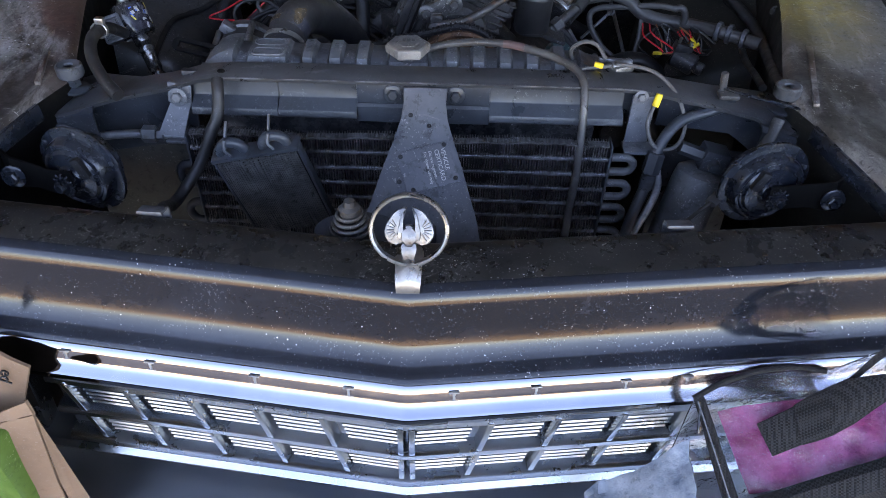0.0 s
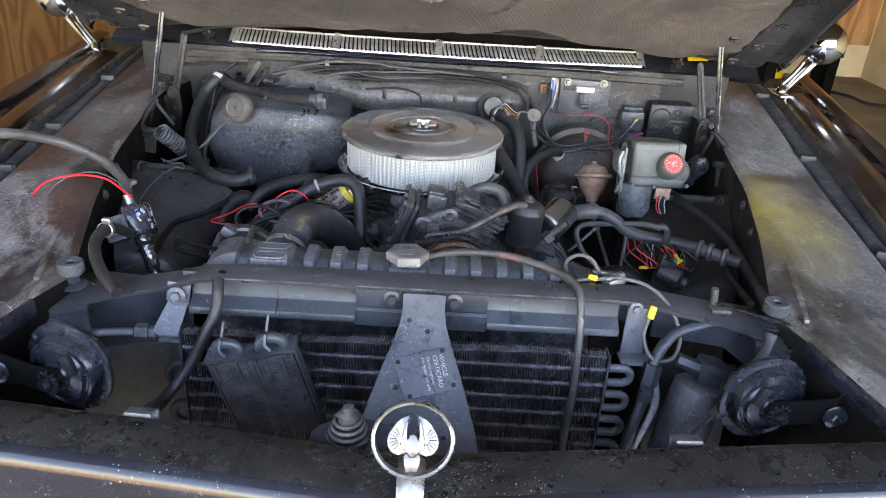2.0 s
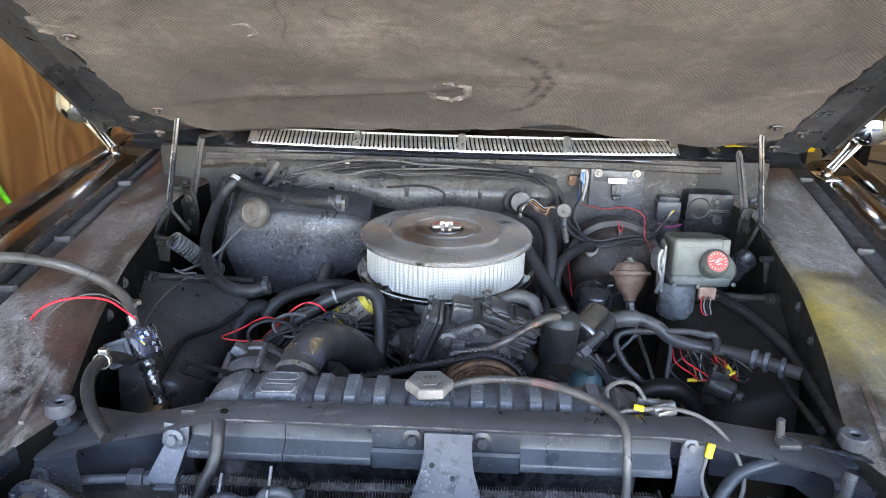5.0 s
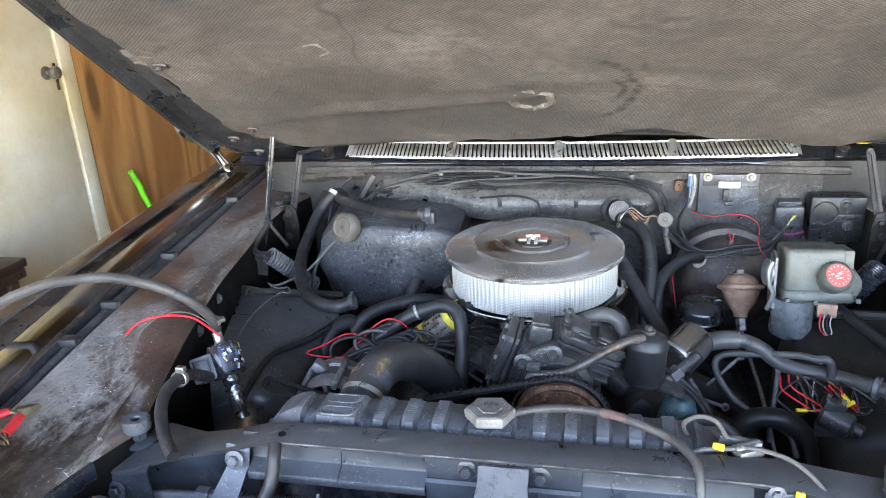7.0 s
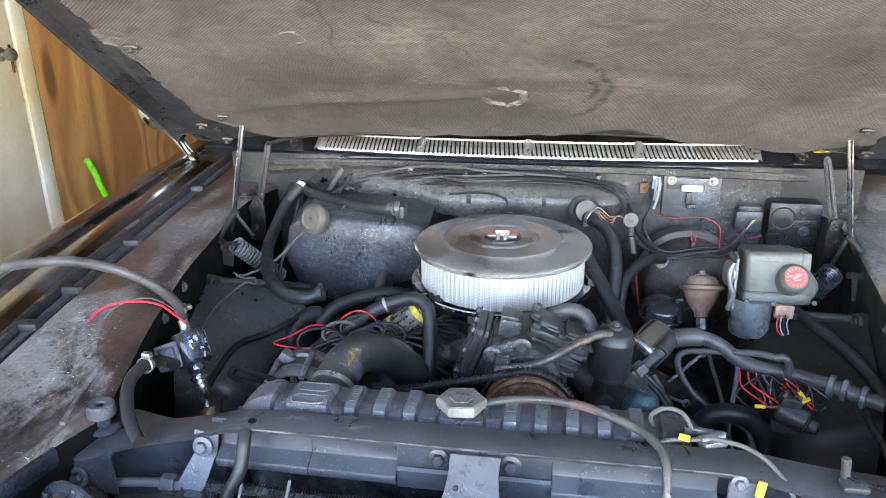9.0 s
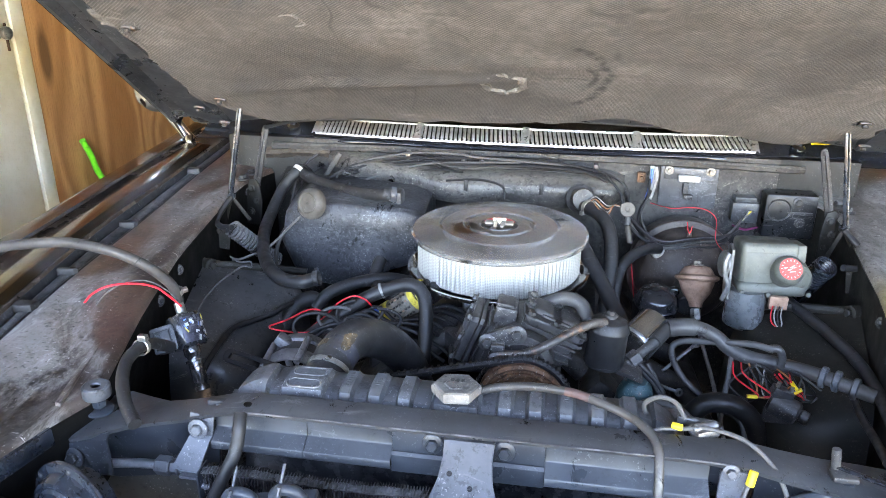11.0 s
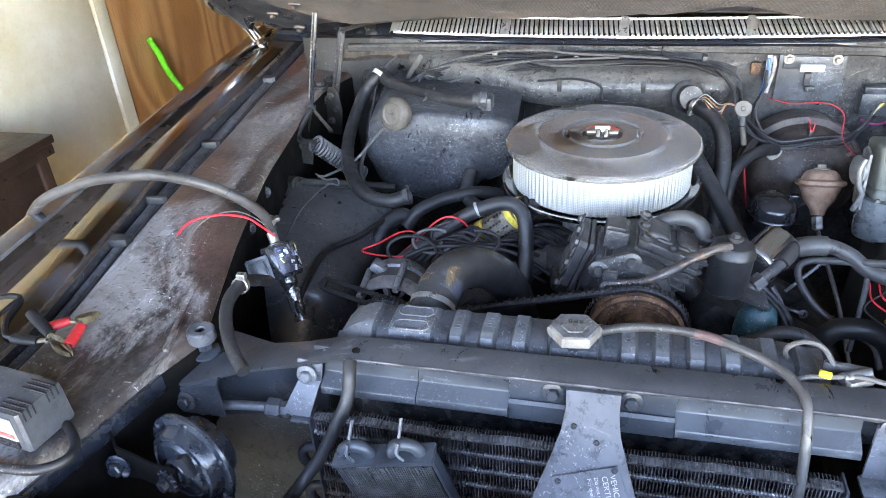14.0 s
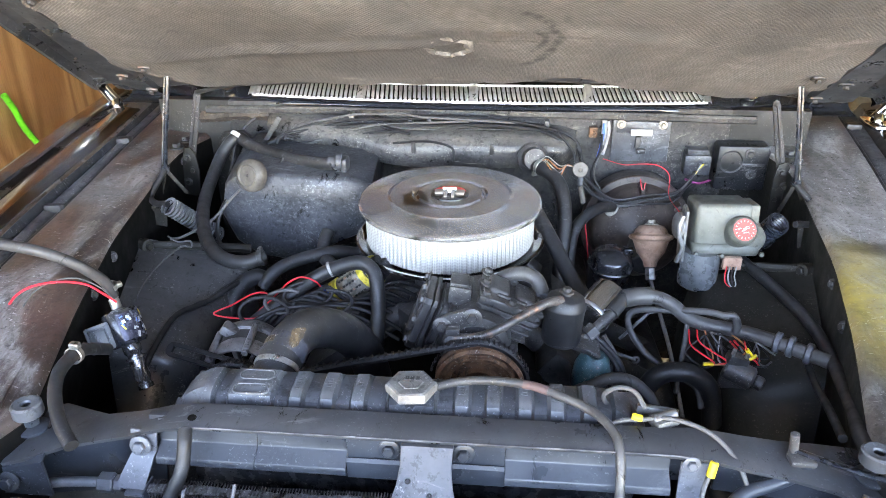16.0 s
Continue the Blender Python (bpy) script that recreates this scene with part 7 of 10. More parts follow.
tube(bm, [q for q in run if 0.172 < q.y < 0.200], 0.0319, 30, 1, smooth=False)
band = part("label_band", bm, faded, upper, "faded blue label band with worn gold print")
for k in range(6):
    a = radians(28 + 9 * k)
    bm = B()
    box(bm, Vector((-0.2255, 0.184, 0.8525)) + turn_to((0.17, 0.95, 0.28)) @ Vector((0.0322 * math.cos(a), 0.0322 * math.sin(a), 0)), (0.0008, 0.0035, 0.011), 0, turn_to((0.17, 0.95, 0.28)) @ Matrix.Rotation(a, 4, "Z"))
    part("print_bar", bm, M_TANPRINT, band)
run = [q for q in run if 0.176 < q.y < 0.218]
for k, q in enumerate(run):
    d = (run[min(k + 1, len(run) - 1)] - run[max(k - 1, 0)]).normalized()
    out = Vector((0.50, -0.52, 0.70))
    out = (out - d * out.dot(d)).normalized()
    side = d.cross(out)
    w = 3 + 13 * math.sin(math.pi * (k + 0.5) / len(run)) + 2 * math.sin(k * 1.3)
    rows.append([q + (out * math.cos(a) + side * math.sin(a)) * 0.0323 for a in (radians(t * w + 2 * math.sin(k * 0.8)) for t in (-1, -0.5, 0, 0.5, 1))])
part("worn_patch", sheet(B(), rows), M_TANPRINT, upper, "tan torn label patch")

hose("apron_cable", "thick black cable across the wheel housing", [(-0.520, 0.3, 0.715), (-0.516, 0.33, 0.735), (-0.514, 0.42, 0.748), (-0.495, 0.47, 0.744), (-0.474, 0.5, 0.742), (-0.453, 0.54, 0.745), (-0.434, 0.58, 0.745)], 0.006, M_RUBBER, "cable", 10)

# alternator
alt = thing("alternator", (-0.37, 0.36, 0.66), "grey aluminium alternator with a slotted black bracket", "alternator")
AA = Vector((-0.05, 1, 0.1))
AO = Vector((-0.348, 0.30, 0.712))
AR = turn_to(AA)
bm = B()
lathe(bm, [(0, 0.030), (0.056, 0.030), (0.058, 0.060), (0.063, 0.062), (0.063, 0.078), (0.055, 0.090), (0.03, 0.100), (0, 0.101)], AO, AA, 44)
part("body", bm, M_ALU, alt)
bm = B()
lathe(bm, [(0.0585, 0.033), (0.0598, 0.036), (0.0598, 0.056), (0.0585, 0.059)], AO, AA, 44)
part("stator_band", bm, M_CAST, alt, "dark stator band")
bm = B()
lathe(bm, [(0, 0.024), (0.053, 0.024), (0.054, 0.030), (0, 0.030)], AO, AA, 36)
part("winding", bm, M_DEEP, alt, "dark windings behind the openings")
bm = B()
lathe(bm, [(0.0535, 0.006), (0.0575, 0.004), (0.0625, 0.012), (0.0635, 0.028), (0.0615, 0.033), (0.0560, 0.033), (0.0545, 0.016), (0.0535, 0.006)], AO, AA, 44)
part("front_ring", bm, M_ALU, alt, "worn bright front ring")
bm = B()
lathe(bm, [(0.012, 0.000), (0.021, 0.000), (0.026, 0.004), (0.027, 0.020), (0.012, 0.022)], AO, AA, 32)
part("hub", bm, M_CAST, alt)
for k in range(10):
    a = 2 * math.pi * (k + 0.3) / 10
    bm = B()
    box(bm, (0.040 * math.cos(a), 0.040 * math.sin(a), 0.012), (0.032, 0.006 if k % 2 else 0.009, 0.012), 0.002, Matrix.Rotation(a, 4, "Z"))
    bm.transform(Matrix.Translation(AO) @ AR)
    part("spoke", bm, M_CAST if k % 2 else M_ALU, alt)
for a, m in ((160, M_BROWN), (105, M_ALU), (45, M_ALU)):
    q = AO + AR @ Vector((0.066 * math.cos(radians(a)), 0.066 * math.sin(radians(a)), 0))
    bm = B()
    cyl(bm, q - AA * 0.004, q + AA * 0.062, 0.0062, seg=14, bevel=0.002)
    bolt(bm, q - AA * 0.004, -AA, 0.0062, False)
    part("through_bolt", bm, m, alt, "rusty brown through bolt" if m is M_BROWN else "")
bm = B()
box(bm, AO + Vector((-0.030, 0.050, 0.062)), (0.030, 0.024, 0.020), 0.005, Matrix.Rotation(radians(35), 4, "Y"))
part("lug", bm, M_ALU, alt)
bm = B()
lathe(bm, [(0.012, 0), (0.040, 0), (0.042, 0.004), (0.034, 0.012), (0.042, 0.02), (0.040, 0.024), (0.012, 0.024)], (-0.349, 0.265, 0.708), (-0.05, 1, 0.1), 32)
part("pulley", bm, M_CAST, alt)
M_ARMBLACK = plain("black_bracket_steel", (0.012, 0.012, 0.013), 0.45)
arm = B()
A0, A1 = Vector((-0.460, 0.3, 0.763)), Vector((-0.302, 0.262, 0.751))
AD = (A1 - A0).normalized()
AW = AD.cross(Vector((0, -0.6, 0.8))).normalized()
AN = AW.cross(AD)
AM = Matrix((AD, AW, AN)).transposed().to_4x4()
AM.translation = A0
n = (A1 - A0).length
for o in ([(0, 0.0055), (n, 0.0055), (n, 0.0130), (0, 0.0130)], [(0, -0.0130), (n, -0.0130), (n, -0.0055), (0, -0.0055)], [(-0.009, -0.005), (-0.005, -0.0110), (0.003, -0.0130), (0.003, 0.0130), (-0.005, 0.0110), (-0.009, 0.005)], [(n - 0.016, -0.0125), (n, -0.0125), (n, 0.0125), (n - 0.016, 0.0125)]):
    slab(arm, o, 0.007, AM, 0.0012)
bolt(arm, A1 - AD * 0.02 + AN * 0.004, AN, 0.0085)
part("slotted_bracket", arm, M_ARMBLACK, alt, "slotted black steel adjusting arm")

# ignition coil and its wires
M_COILBAND = surface("coil_label", (0.085, 0.076, 0.064), (0.21, 0.19, 0.165), 0.4, 0.2, big=60.0, grit=0.5, scuff=0.7)
coil = thing("ignition_coil", (-0.19, 0.53, 0.70), "ignition coil with a silver printed label and yellow tape wraps", "ignition coil")
C0, C1 = Vector((-0.240, 0.527, 0.740)), Vector((-0.148, 0.525, 0.812))
CD = (C1 - C0).normalized()
CR = turn_to(CD)
bm = B()
cyl(bm, C0, C1, 0.0265, seg=30, bevel=0.004)
part("can", bm, M_GLOSSBLACK, coil)
bm = B()
cyl(bm, C0.lerp(C1, 0.26), C0.lerp(C1, 0.76), 0.0273, seg=30)
label = part("paper_label", bm, M_COILBAND, coil, "worn silver label with red and dark print bars")
for u in (0.13, 0.25, 0.80, 0.92):
    tilt = CR @ Matrix.Rotation(radians(9 if u in (0.13, 0.92) else -7), 4, "X")
    bm = B()
    lathe(bm, [(0.0265, -0.0065), (0.0292, -0.0060), (0.0300, 0.0), (0.0290, 0.0058), (0.0265, 0.0065)], C0.lerp(C1, u), tilt @ Vector((0, 0, 1)), 26)
    part("tape_wrap", bm, M_COIL, coil, "grimy yellow tape wrap")
for k in range(6):
    for j in range(12):
        a = 0.52 * j
        q = CR @ Vector((0.0274 * math.cos(a), 0.0274 * math.sin(a), 0))
        bm = B()
        box(bm, C0.lerp(C1, 0.36 + 0.062 * k) + q, (0.0045 - 0.0006 * (j % 2), 0.0035, 0.0040), 0, CR)
        part("print_bar", bm, M_BLACKWIRE if (k + 2 * j) % 5 else M_BROWN, label)
bm = B()
lathe(bm, [(0, 0), (0.024, 0), (0.022, 0.012), (0.012, 0.016), (0.010, 0.03), (0, 0.03)], C1, CD, 24)
part("tower", bm, M_BLACKWIRE, coil)
for k in range(7):
    dz = 0.012 * k
    hose("ignition_wire", "black ignition lead among the engine hoses", [(-0.40 + 0.02 * k, 0.36 + 0.01 * k, 0.735 + 0.004 * k), (-0.33 + 0.015 * k, 0.40 + 0.012 * k, 0.778 + 0.003 * k), (-0.26 + 0.012 * k, 0.42 + 0.01 * k, 0.786 - 0.004 * k), (-0.18 + 0.012 * k, 0.44 + 0.015 * k, 0.758 + 0.004 * k), (-0.10 + 0.015 * k, 0.44 + 0.02 * k, 0.71)], 0.0038, M_BLACKWIRE, "wire", 8, "ignition wires")
for k, (cx, cy, cz, rr) in enumerate(((-0.335, 0.405, 0.788, 0.030), (-0.300, 0.425, 0.800, 0.024), (-0.265, 0.45, 0.803, 0.028), (-0.235, 0.43, 0.795, 0.034))):
    ring = [(cx + rr * 1.5 * math.cos(a), cy + rr * 0.5 * math.sin(a + 0.4 * k), cz + rr * 0.75 * math.sin(a) - 0.010) for a in (0.5 * q + 0.9 * k for q in range(11))]
    hose("ignition_wire", "looped black lead tangled above the alternator", ring, 0.0034, M_BLACKWIRE if k != 1 else M_GREYWIRE, "wire", 8, "ignition wires")
rw = hose("red_wire", "bright red wire loop on the engine", [(-0.325, 0.45, 0.772), (-0.345, 0.452, 0.79), (-0.372, 0.452, 0.786), (-0.405, 0.435, 0.772), (-0.435, 0.42, 0.762), (-0.40, 0.405, 0.764), (-0.355, 0.40, 0.768), (-0.335, 0.41, 0.772)], 0.0017, M_RED, "wire", 8)
rw = hose("red_wire", "bright red wire with a blue connector", [(-0.36, 0.435, 0.758), (-0.335, 0.45, 0.778), (-0.305, 0.458, 0.808), (-0.280, 0.463, 0.820), (-0.258, 0.468, 0.812), (-0.245, 0.475, 0.793)], 0.0017, M_RED, "wire", 8)
bm = B()
cyl(bm, (-0.246, 0.474, 0.795), (-0.238, 0.48, 0.778), 0.0055, seg=10, bevel=0.001)
part("blue_connector", bm, M_BLUE, rw, "blue crimp connector")

# compressor
comp = thing("compressor", (0.05, 0.37, 0.68), "grimy cast V-twin air-conditioning compressor", "compressor")
bm = B()
cyl(bm, (0.048, 0.300, 0.790), (0.048, 0.46, 0.790), 0.056, seg=34, bevel=0.010)
cyl(bm, (0.052, 0.290, 0.775), (0.052, 0.305, 0.775), 0.050, seg=30, bevel=0.004)
box(bm, (0.056, 0.385, 0.725), (0.12, 0.13, 0.09), 0.015)
box(bm, (0.020, 0.335, 0.800), (0.030, 0.05, 0.05), 0.010, Matrix.Rotation(radians(-20), 4, "Y"))
part("crankcase", bm, M_CAST, comp)
for s, c, ang, w in ((-1, Vector((-0.040, 0.380, 0.812)), -69, 0.098), (1, Vector((0.098, 0.380, 0.840)), 21, 0.108)):
    R = Matrix.Rotation(radians(ang), 4, "Y")
    up = R @ Vector((0, 0, 1))
    bm = B()
    box(bm, c - up * 0.034, (w * 0.80, 0.076, 0.056), 0.014, R, 3)
    for k in range(3):
        box(bm, c - up * (0.016 + 0.014 * k), (w * 0.88, 0.084, 0.004), 0.0012, R, 1)
    bank = part("cylinder_bank", bm, M_CAST, comp)
    bm = B()
    o = [(-0.50, -0.040), (-0.42, -0.047), (-0.06, -0.044), (0.06, -0.044), (0.42, -0.047), (0.50, -0.040), (0.47, 0.0), (0.50, 0.040), (0.42, 0.047), (-0.42, 0.047), (-0.50, 0.040), (-0.47, 0.0)]
    slab(bm, [(x * w, y) for x, y in o], 0.007, Matrix.Translation(c - up * 0.008) @ R, 0.0015)
    slab(bm, [(x * w * 0.96, y * 0.95) for x, y in o], 0.014, Matrix.Translation(c) @ R, 0.004)
    for dx in (-0.22, 0.22):
        box(bm, c + up * 0.014 + R @ Vector((dx * w, 0.004, 0)), (w * 0.34, 0.052, 0.016), 0.007, R, 3)
    box(bm, c + up * 0.012 + R @ Vector((0, -0.02, 0)), (w * 0.5, 0.012, 0.012), 0.004, R, 2)
    part("head", bm, M_CAST, bank, "bolted cast cylinder head", 30)
    for dx, dy in ((-0.42, -0.038), (0.0, -0.038), (0.42, -0.038), (-0.42, 0.038), (0.0, 0.038), (0.42, 0.038), (-0.43, 0.0), (0.43, 0.0)):
        bm = B()
        bolt(bm, c + up * 0.014 + R @ Vector((dx * w, dy, 0)), up, 0.0068)
        part("head_bolt", bm, M_CAST, bank)
bm = B()
box(bm, (0.016, 0.388, 0.846), (0.038, 0.050, 0.044), 0.004, Matrix.Rotation(radians(8), 4, "Y"))
box(bm, (0.016, 0.388, 0.869), (0.030, 0.040, 0.008), 0.002, Matrix.Rotation(radians(8), 4, "Y"))
part("manifold_block", bm, M_CAST, comp, "dusty grey manifold block")
bm = B()
slab(bm, [(-0.020, 0.828), (-0.016, 0.846), (0.000, 0.856), (0.032, 0.869), (0.050, 0.868), (0.056, 0.856), (0.048, 0.846), (0.028, 0.842), (0.010, 0.830), (-0.006, 0.822)], 0.010, Matrix(((1, 0, 0, 0), (0, 0, -1, 0.304), (0, 1, 0, 0), (0, 0, 0, 1))), 0.003)
part("front_bracket", bm, M_CAST, comp)
bm = B()
box(bm, (0.012, 0.290, 0.822), (0.020, 0.008, 0.044), 0.002)
box(bm, (0.012, 0.285, 0.836), (0.022, 0.014, 0.012), 0.003)
part("clamp_tab", bm, M_CAST, comp)
for p in ((-0.006, 0.294, 0.839), (0.042, 0.294, 0.857), (0.011, 0.286, 0.811)):
    bm = B()
    bolt(bm, p, (0, -1, 0.15), 0.0088)
    part("bracket_bolt", bm, M_CAST, comp)
bm = B()
tube(bm, [(0.012, 0.284, 0.824), (0.045, 0.281, 0.828), (0.068, 0.280, 0.837), (0.10, 0.287, 0.853), (0.132, 0.300, 0.870), (0.160, 0.317, 0.876), (0.180, 0.332, 0.872)], 0.0075, 12)
part("pipe", bm, M_PIPE, comp, "scuffed rusty metal pipe")
bm = B()
tube(bm, [(0.075, 0.428, 0.846), (0.095, 0.426, 0.860), (0.120, 0.422, 0.868), (0.143, 0.414, 0.862), (0.154, 0.404, 0.842)], 0.0125, 14)
part("elbow", bm, M_GREYHOSE, comp, "dusty grey discharge elbow")
bm = B()
lathe(bm, [(0.013, 0), (0.017, 0.003), (0.017, 0.012), (0.013, 0.015)], (0.152, 0.41, 0.832), (0.1, 0, 1), 18)
part("fitting", bm, M_TANK, comp)
bm = B()
lathe(bm, [(0.0, 0.010), (0.020, 0.010), (0.022, 0.002), (0.030, 0.0), (0.034, 0.010), (0.046, 0.010), (0.048, 0.003), (0.054, 0.002), (0.056, 0.006), (0.060, 0.006), (0.066, 0.0), (0.071, 0.003), (0.071, 0.008), (0.063, 0.014), (0.071, 0.020), (0.0715, 0.026), (0.067, 0.032), (0.0, 0.034)], (0.056, 0.252, 0.755), (0, 1, 0.05), 56)
part("clutch_pulley", bm, M_RUST, comp, "rust-brown compressor pulley")
belt = thing("drive_belt", (0.056, 0.266, 0.68), "black notched rubber drive belt", "belt")
pts = [(0.056 + 0.0735 * math.cos(a), 0.267, 0.755 + 0.0735 * math.sin(a)) for a in (radians(d) for d in range(-20, 112, 12))]
pts += [(-0.05, 0.267, 0.803), (-0.16, 0.267, 0.775), (-0.27, 0.267, 0.748), (-0.345, 0.267, 0.765), (-0.39, 0.267, 0.74), (-0.36, 0.267, 0.70), (-0.2, 0.267, 0.62), (-0.05, 0.267, 0.45), (0.05, 0.267, 0.45), (0.12, 0.267, 0.62)]
part("band", tube(B(), pts, 0.0062, 6, 4, True), M_BLACKWIRE, belt)
path = smooth_path(pts[10:16], 10)
bm = B()
for i in range(2, len(path) - 1, 1):
    box(bm, path[i] + Vector((0, 0, 0.006)), (0.004, 0.011, 0.003), 0.0008, None, 1)
for d in range(20, 170, 6):
    a = radians(d)
    box(bm, (0.056 + 0.079 * math.cos(a), 0.267, 0.755 + 0.079 * math.sin(a)), (0.004, 0.011, 0.0035), 0.0008, Matrix.Rotation(math.pi / 2 - a, 4, "Y"), 1)
tagged(part("toothing", bm, M_BLACKWIRE, belt), kind="stuff")

# canisters beside the compressor
can = thing("muffler_can", (0.186, 0.33, 0.77), "dusty dark grey canister with a domed top", "canister")
bm = B()
lathe(bm, [(q * 0.86, h) for q, h in ((0, 0), (0.034, 0), (0.0375, 0.006), (0.038, 0.062), (0.0395, 0.064), (0.0395, 0.068), (0.037, 0.072), (0.034, 0.080), (0.030, 0.0825), (0.014, 0.084), (0.011, 0.086), (0.010, 0.090), (0, 0.091))], (0.184, 0.345, 0.788), (0.06, 0.05, 1), 38)
part("body", bm, M_RUBBER, can)
bm = B()
bolt(bm, (0.189, 0.349, 0.877), (0.06, 0.05, 1), 0.007)
part("bolt", bm, M_CAST, can)
bm = B()
box(bm, (0.225, 0.35, 0.78), (0.05, 0.05, 0.008), 0.002, Matrix.Rotation(radians(20), 4, "Y"))
part("foot", bm, M_CAST, can)
chrome = thing("chrome_can", (0.24, 0.45, 0.74), "bright chrome can beside the dark canister", "canister")
bm = B()
lathe(bm, [(0, 0), (0.029, 0), (0.034, 0.004), (0.034, 0.066), (0.032, 0.072), (0.026, 0.075), (0.022, 0.072), (0, 0.072)], (0.236, 0.420, 0.783), (0.62, 0.70, 0.40), 36)
part("body", bm, M_CANCHROME, chrome)
bm = B()
lathe(bm, [(0.034, 0), (0.0355, 0.002), (0.0355, 0.006), (0.034, 0.008)], (0.238, 0.425, 0.788), (0.62, 0.70, 0.40), 36)
part("rim", bm, M_ALU, chrome)
fp = thing("oil_filter", (0.31, 0.75, 0.64), "glossy black oil filter can with a rim", "oil filter")
bm = B()
lathe(bm, [(0, 0), (0.040, 0), (0.045, 0.005), (0.046, 0.06), (0.049, 0.064), (0.049, 0.070), (0.045, 0.074), (0.043, 0.088), (0.034, 0.098), (0.018, 0.102), (0, 0.102)], (0.313, 0.765, 0.655), (0.05, -0.22, 1), 38)
part("can", bm, M_GLOSSBLACK, fp)
bm = B()
box(bm, (0.352, 0.755, 0.752), (0.02, 0.02, 0.014), 0.004)
part("lug", bm, M_GLOSSBLACK, fp)
# darker than M_RUBBER and without dust, for the low hose
M_DEEPRUBBER = surface("darker_hose_rubber", (0.003, 0.003, 0.0034), (0.008, 0.008, 0.0088), 0.5, 0.0, big=14.0, spec=0.3, grit=0.1, scuff=0.4)
tq = thing("fuel_pump", (0.225, 0.33, 0.62), "turquoise painted mechanical pump, chipped", "pump")
bm = B()
lathe(bm, [(0, 0), (0.020, 0.0), (0.028, 0.010), (0.031, 0.03), (0.031, 0.055), (0.0255, 0.075), (0.015, 0.085), (0, 0.086)], (0.237, 0.365, 0.672), (0.1, -0.1, 1), 32)
part("body", bm, M_TURQ, tq)
for k in range(2):
    hose("fuel_line", "blue-black rubber line dropping beside the pump", [(0.232 + 0.010 * k, 0.372, 0.782), (0.245 + 0.010 * k, 0.371, 0.771), (0.267 + 0.009 * k, 0.37, 0.750), (0.284 + 0.008 * k, 0.37, 0.726), (0.294 + 0.007 * k, 0.37, 0.690), (0.297 + 0.007 * k, 0.37, 0.62)], 0.0042, M_RUBBER, "hose", 10, "fuel lines")
hose("lower_hose", "thick black hose arching low in the bay", [(0.325, 0.37, 0.60), (0.333, 0.365, 0.668), (0.340, 0.36, 0.698), (0.358, 0.36, 0.720), (0.382, 0.36, 0.726), (0.412, 0.36, 0.720), (0.442, 0.36, 0.69), (0.455, 0.36, 0.62)], 0.017, M_DEEPRUBBER, "hose", 16)
hose("bypass_hose", "grey-black hose curving behind the radiator", [(0.215, 0.31, 0.715), (0.238, 0.30, 0.735), (0.259, 0.30, 0.748), (0.286, 0.30, 0.750), (0.312, 0.30, 0.736), (0.337, 0.295, 0.705), (0.35, 0.29, 0.65)], 0.0095, M_GREYHOSE, "hose", 12)
for k in range(4):
    hose("vacuum_line", "thin grey-black line behind the canister", [(0.255 + 0.008 * k, 0.37, 0.60), (0.262 + 0.008 * k, 0.375, 0.68), (0.25 + 0.010 * k, 0.38, 0.74), (0.225 + 0.012 * k, 0.39, 0.772)], 0.0042, M_GREYWIRE if k % 2 else M_BLACKWIRE, "hose", 8, "vacuum lines")

# brake booster, brown can, grey control unit
boost = thing("brake_booster", (0.385, 0.95, 0.62), "brown-black round brake booster on the firewall", "brake booster")
BC, BA = Vector((0.396, 1.0, 0.715)), Vector((-0.02, -1, 0.06))
bm = B()
lathe(bm, [(0, 0.15), (0.03, 0.15), (0.04, 0.142), (0.072, 0.134), (0.097, 0.114), (0.105, 0.100), (0.110, 0.064), (0.113, 0.056), (0.126, 0.053), (0.129, 0.048), (0.129, 0.042), (0.125, 0.037), (0.122, 0.033), (0.125, 0.010), (0.121, -0.02), (0, -0.03)], BC, BA, 56)
part("shell", bm, M_BOOSTER, boost, "", 30)
for k in range(3):
    a = radians(40 + 50 * k)
    q = turn_to(BA) @ Vector((0.103 * math.cos(a), 0.103 * math.sin(a), 0.085))
    bm = B()
    box(bm, BC + q, (0.03, 0.012, 0.05), 0.005, turn_to(BA) @ Matrix.Rotation(a, 4, "Z"))
    part("pressed_rib", bm, M_BOOSTER, boost)
bm = B()
lathe(bm, [(0, 0.01), (0.010, 0.010), (0.017, 0.006), (0.019, 0.0), (0.019, -0.004), (0, -0.004)], (0.330, 0.893, 0.786), (-0.25, -0.9, 0.35), 20)
part("grommet", bm, M_BEIGE, boost, "dirty pale hose grommet")
mc = thing("master_cylinder", (0.395, 0.80, 0.66), "black cast master cylinder under the booster", "master cylinder")
bm = B()
cyl(bm, (0.395, 0.92, 0.74), (0.395, 0.79, 0.70), 0.03, seg=24, bevel=0.004)
part("body", bm, M_CAST, mc)
brown = thing("relay_can", (0.396, 0.73, 0.70), "rusty brown domed can tapering to a nut", "canister")
BRA = Vector((-0.01, 0.42, 1.0))
bm = B()
lathe(bm, [(0, 0), (0.013, 0.0), (0.015, 0.010), (0.020, 0.018), (0.029, 0.030), (0.034, 0.045), (0.038, 0.056), (0.0455, 0.060), (0.0465, 0.063), (0.0455, 0.067), (0.036, 0.071), (0.032, 0.080), (0.026, 0.087), (0.012, 0.090), (0, 0.091)], (0.398, 0.742, 0.722), BRA, 40)
part("can", bm, M_BROWN, brown)
bm = B()
bolt(bm, Vector((0.398, 0.742, 0.722)) + BRA.normalized() * 0.089, BRA, 0.0085)
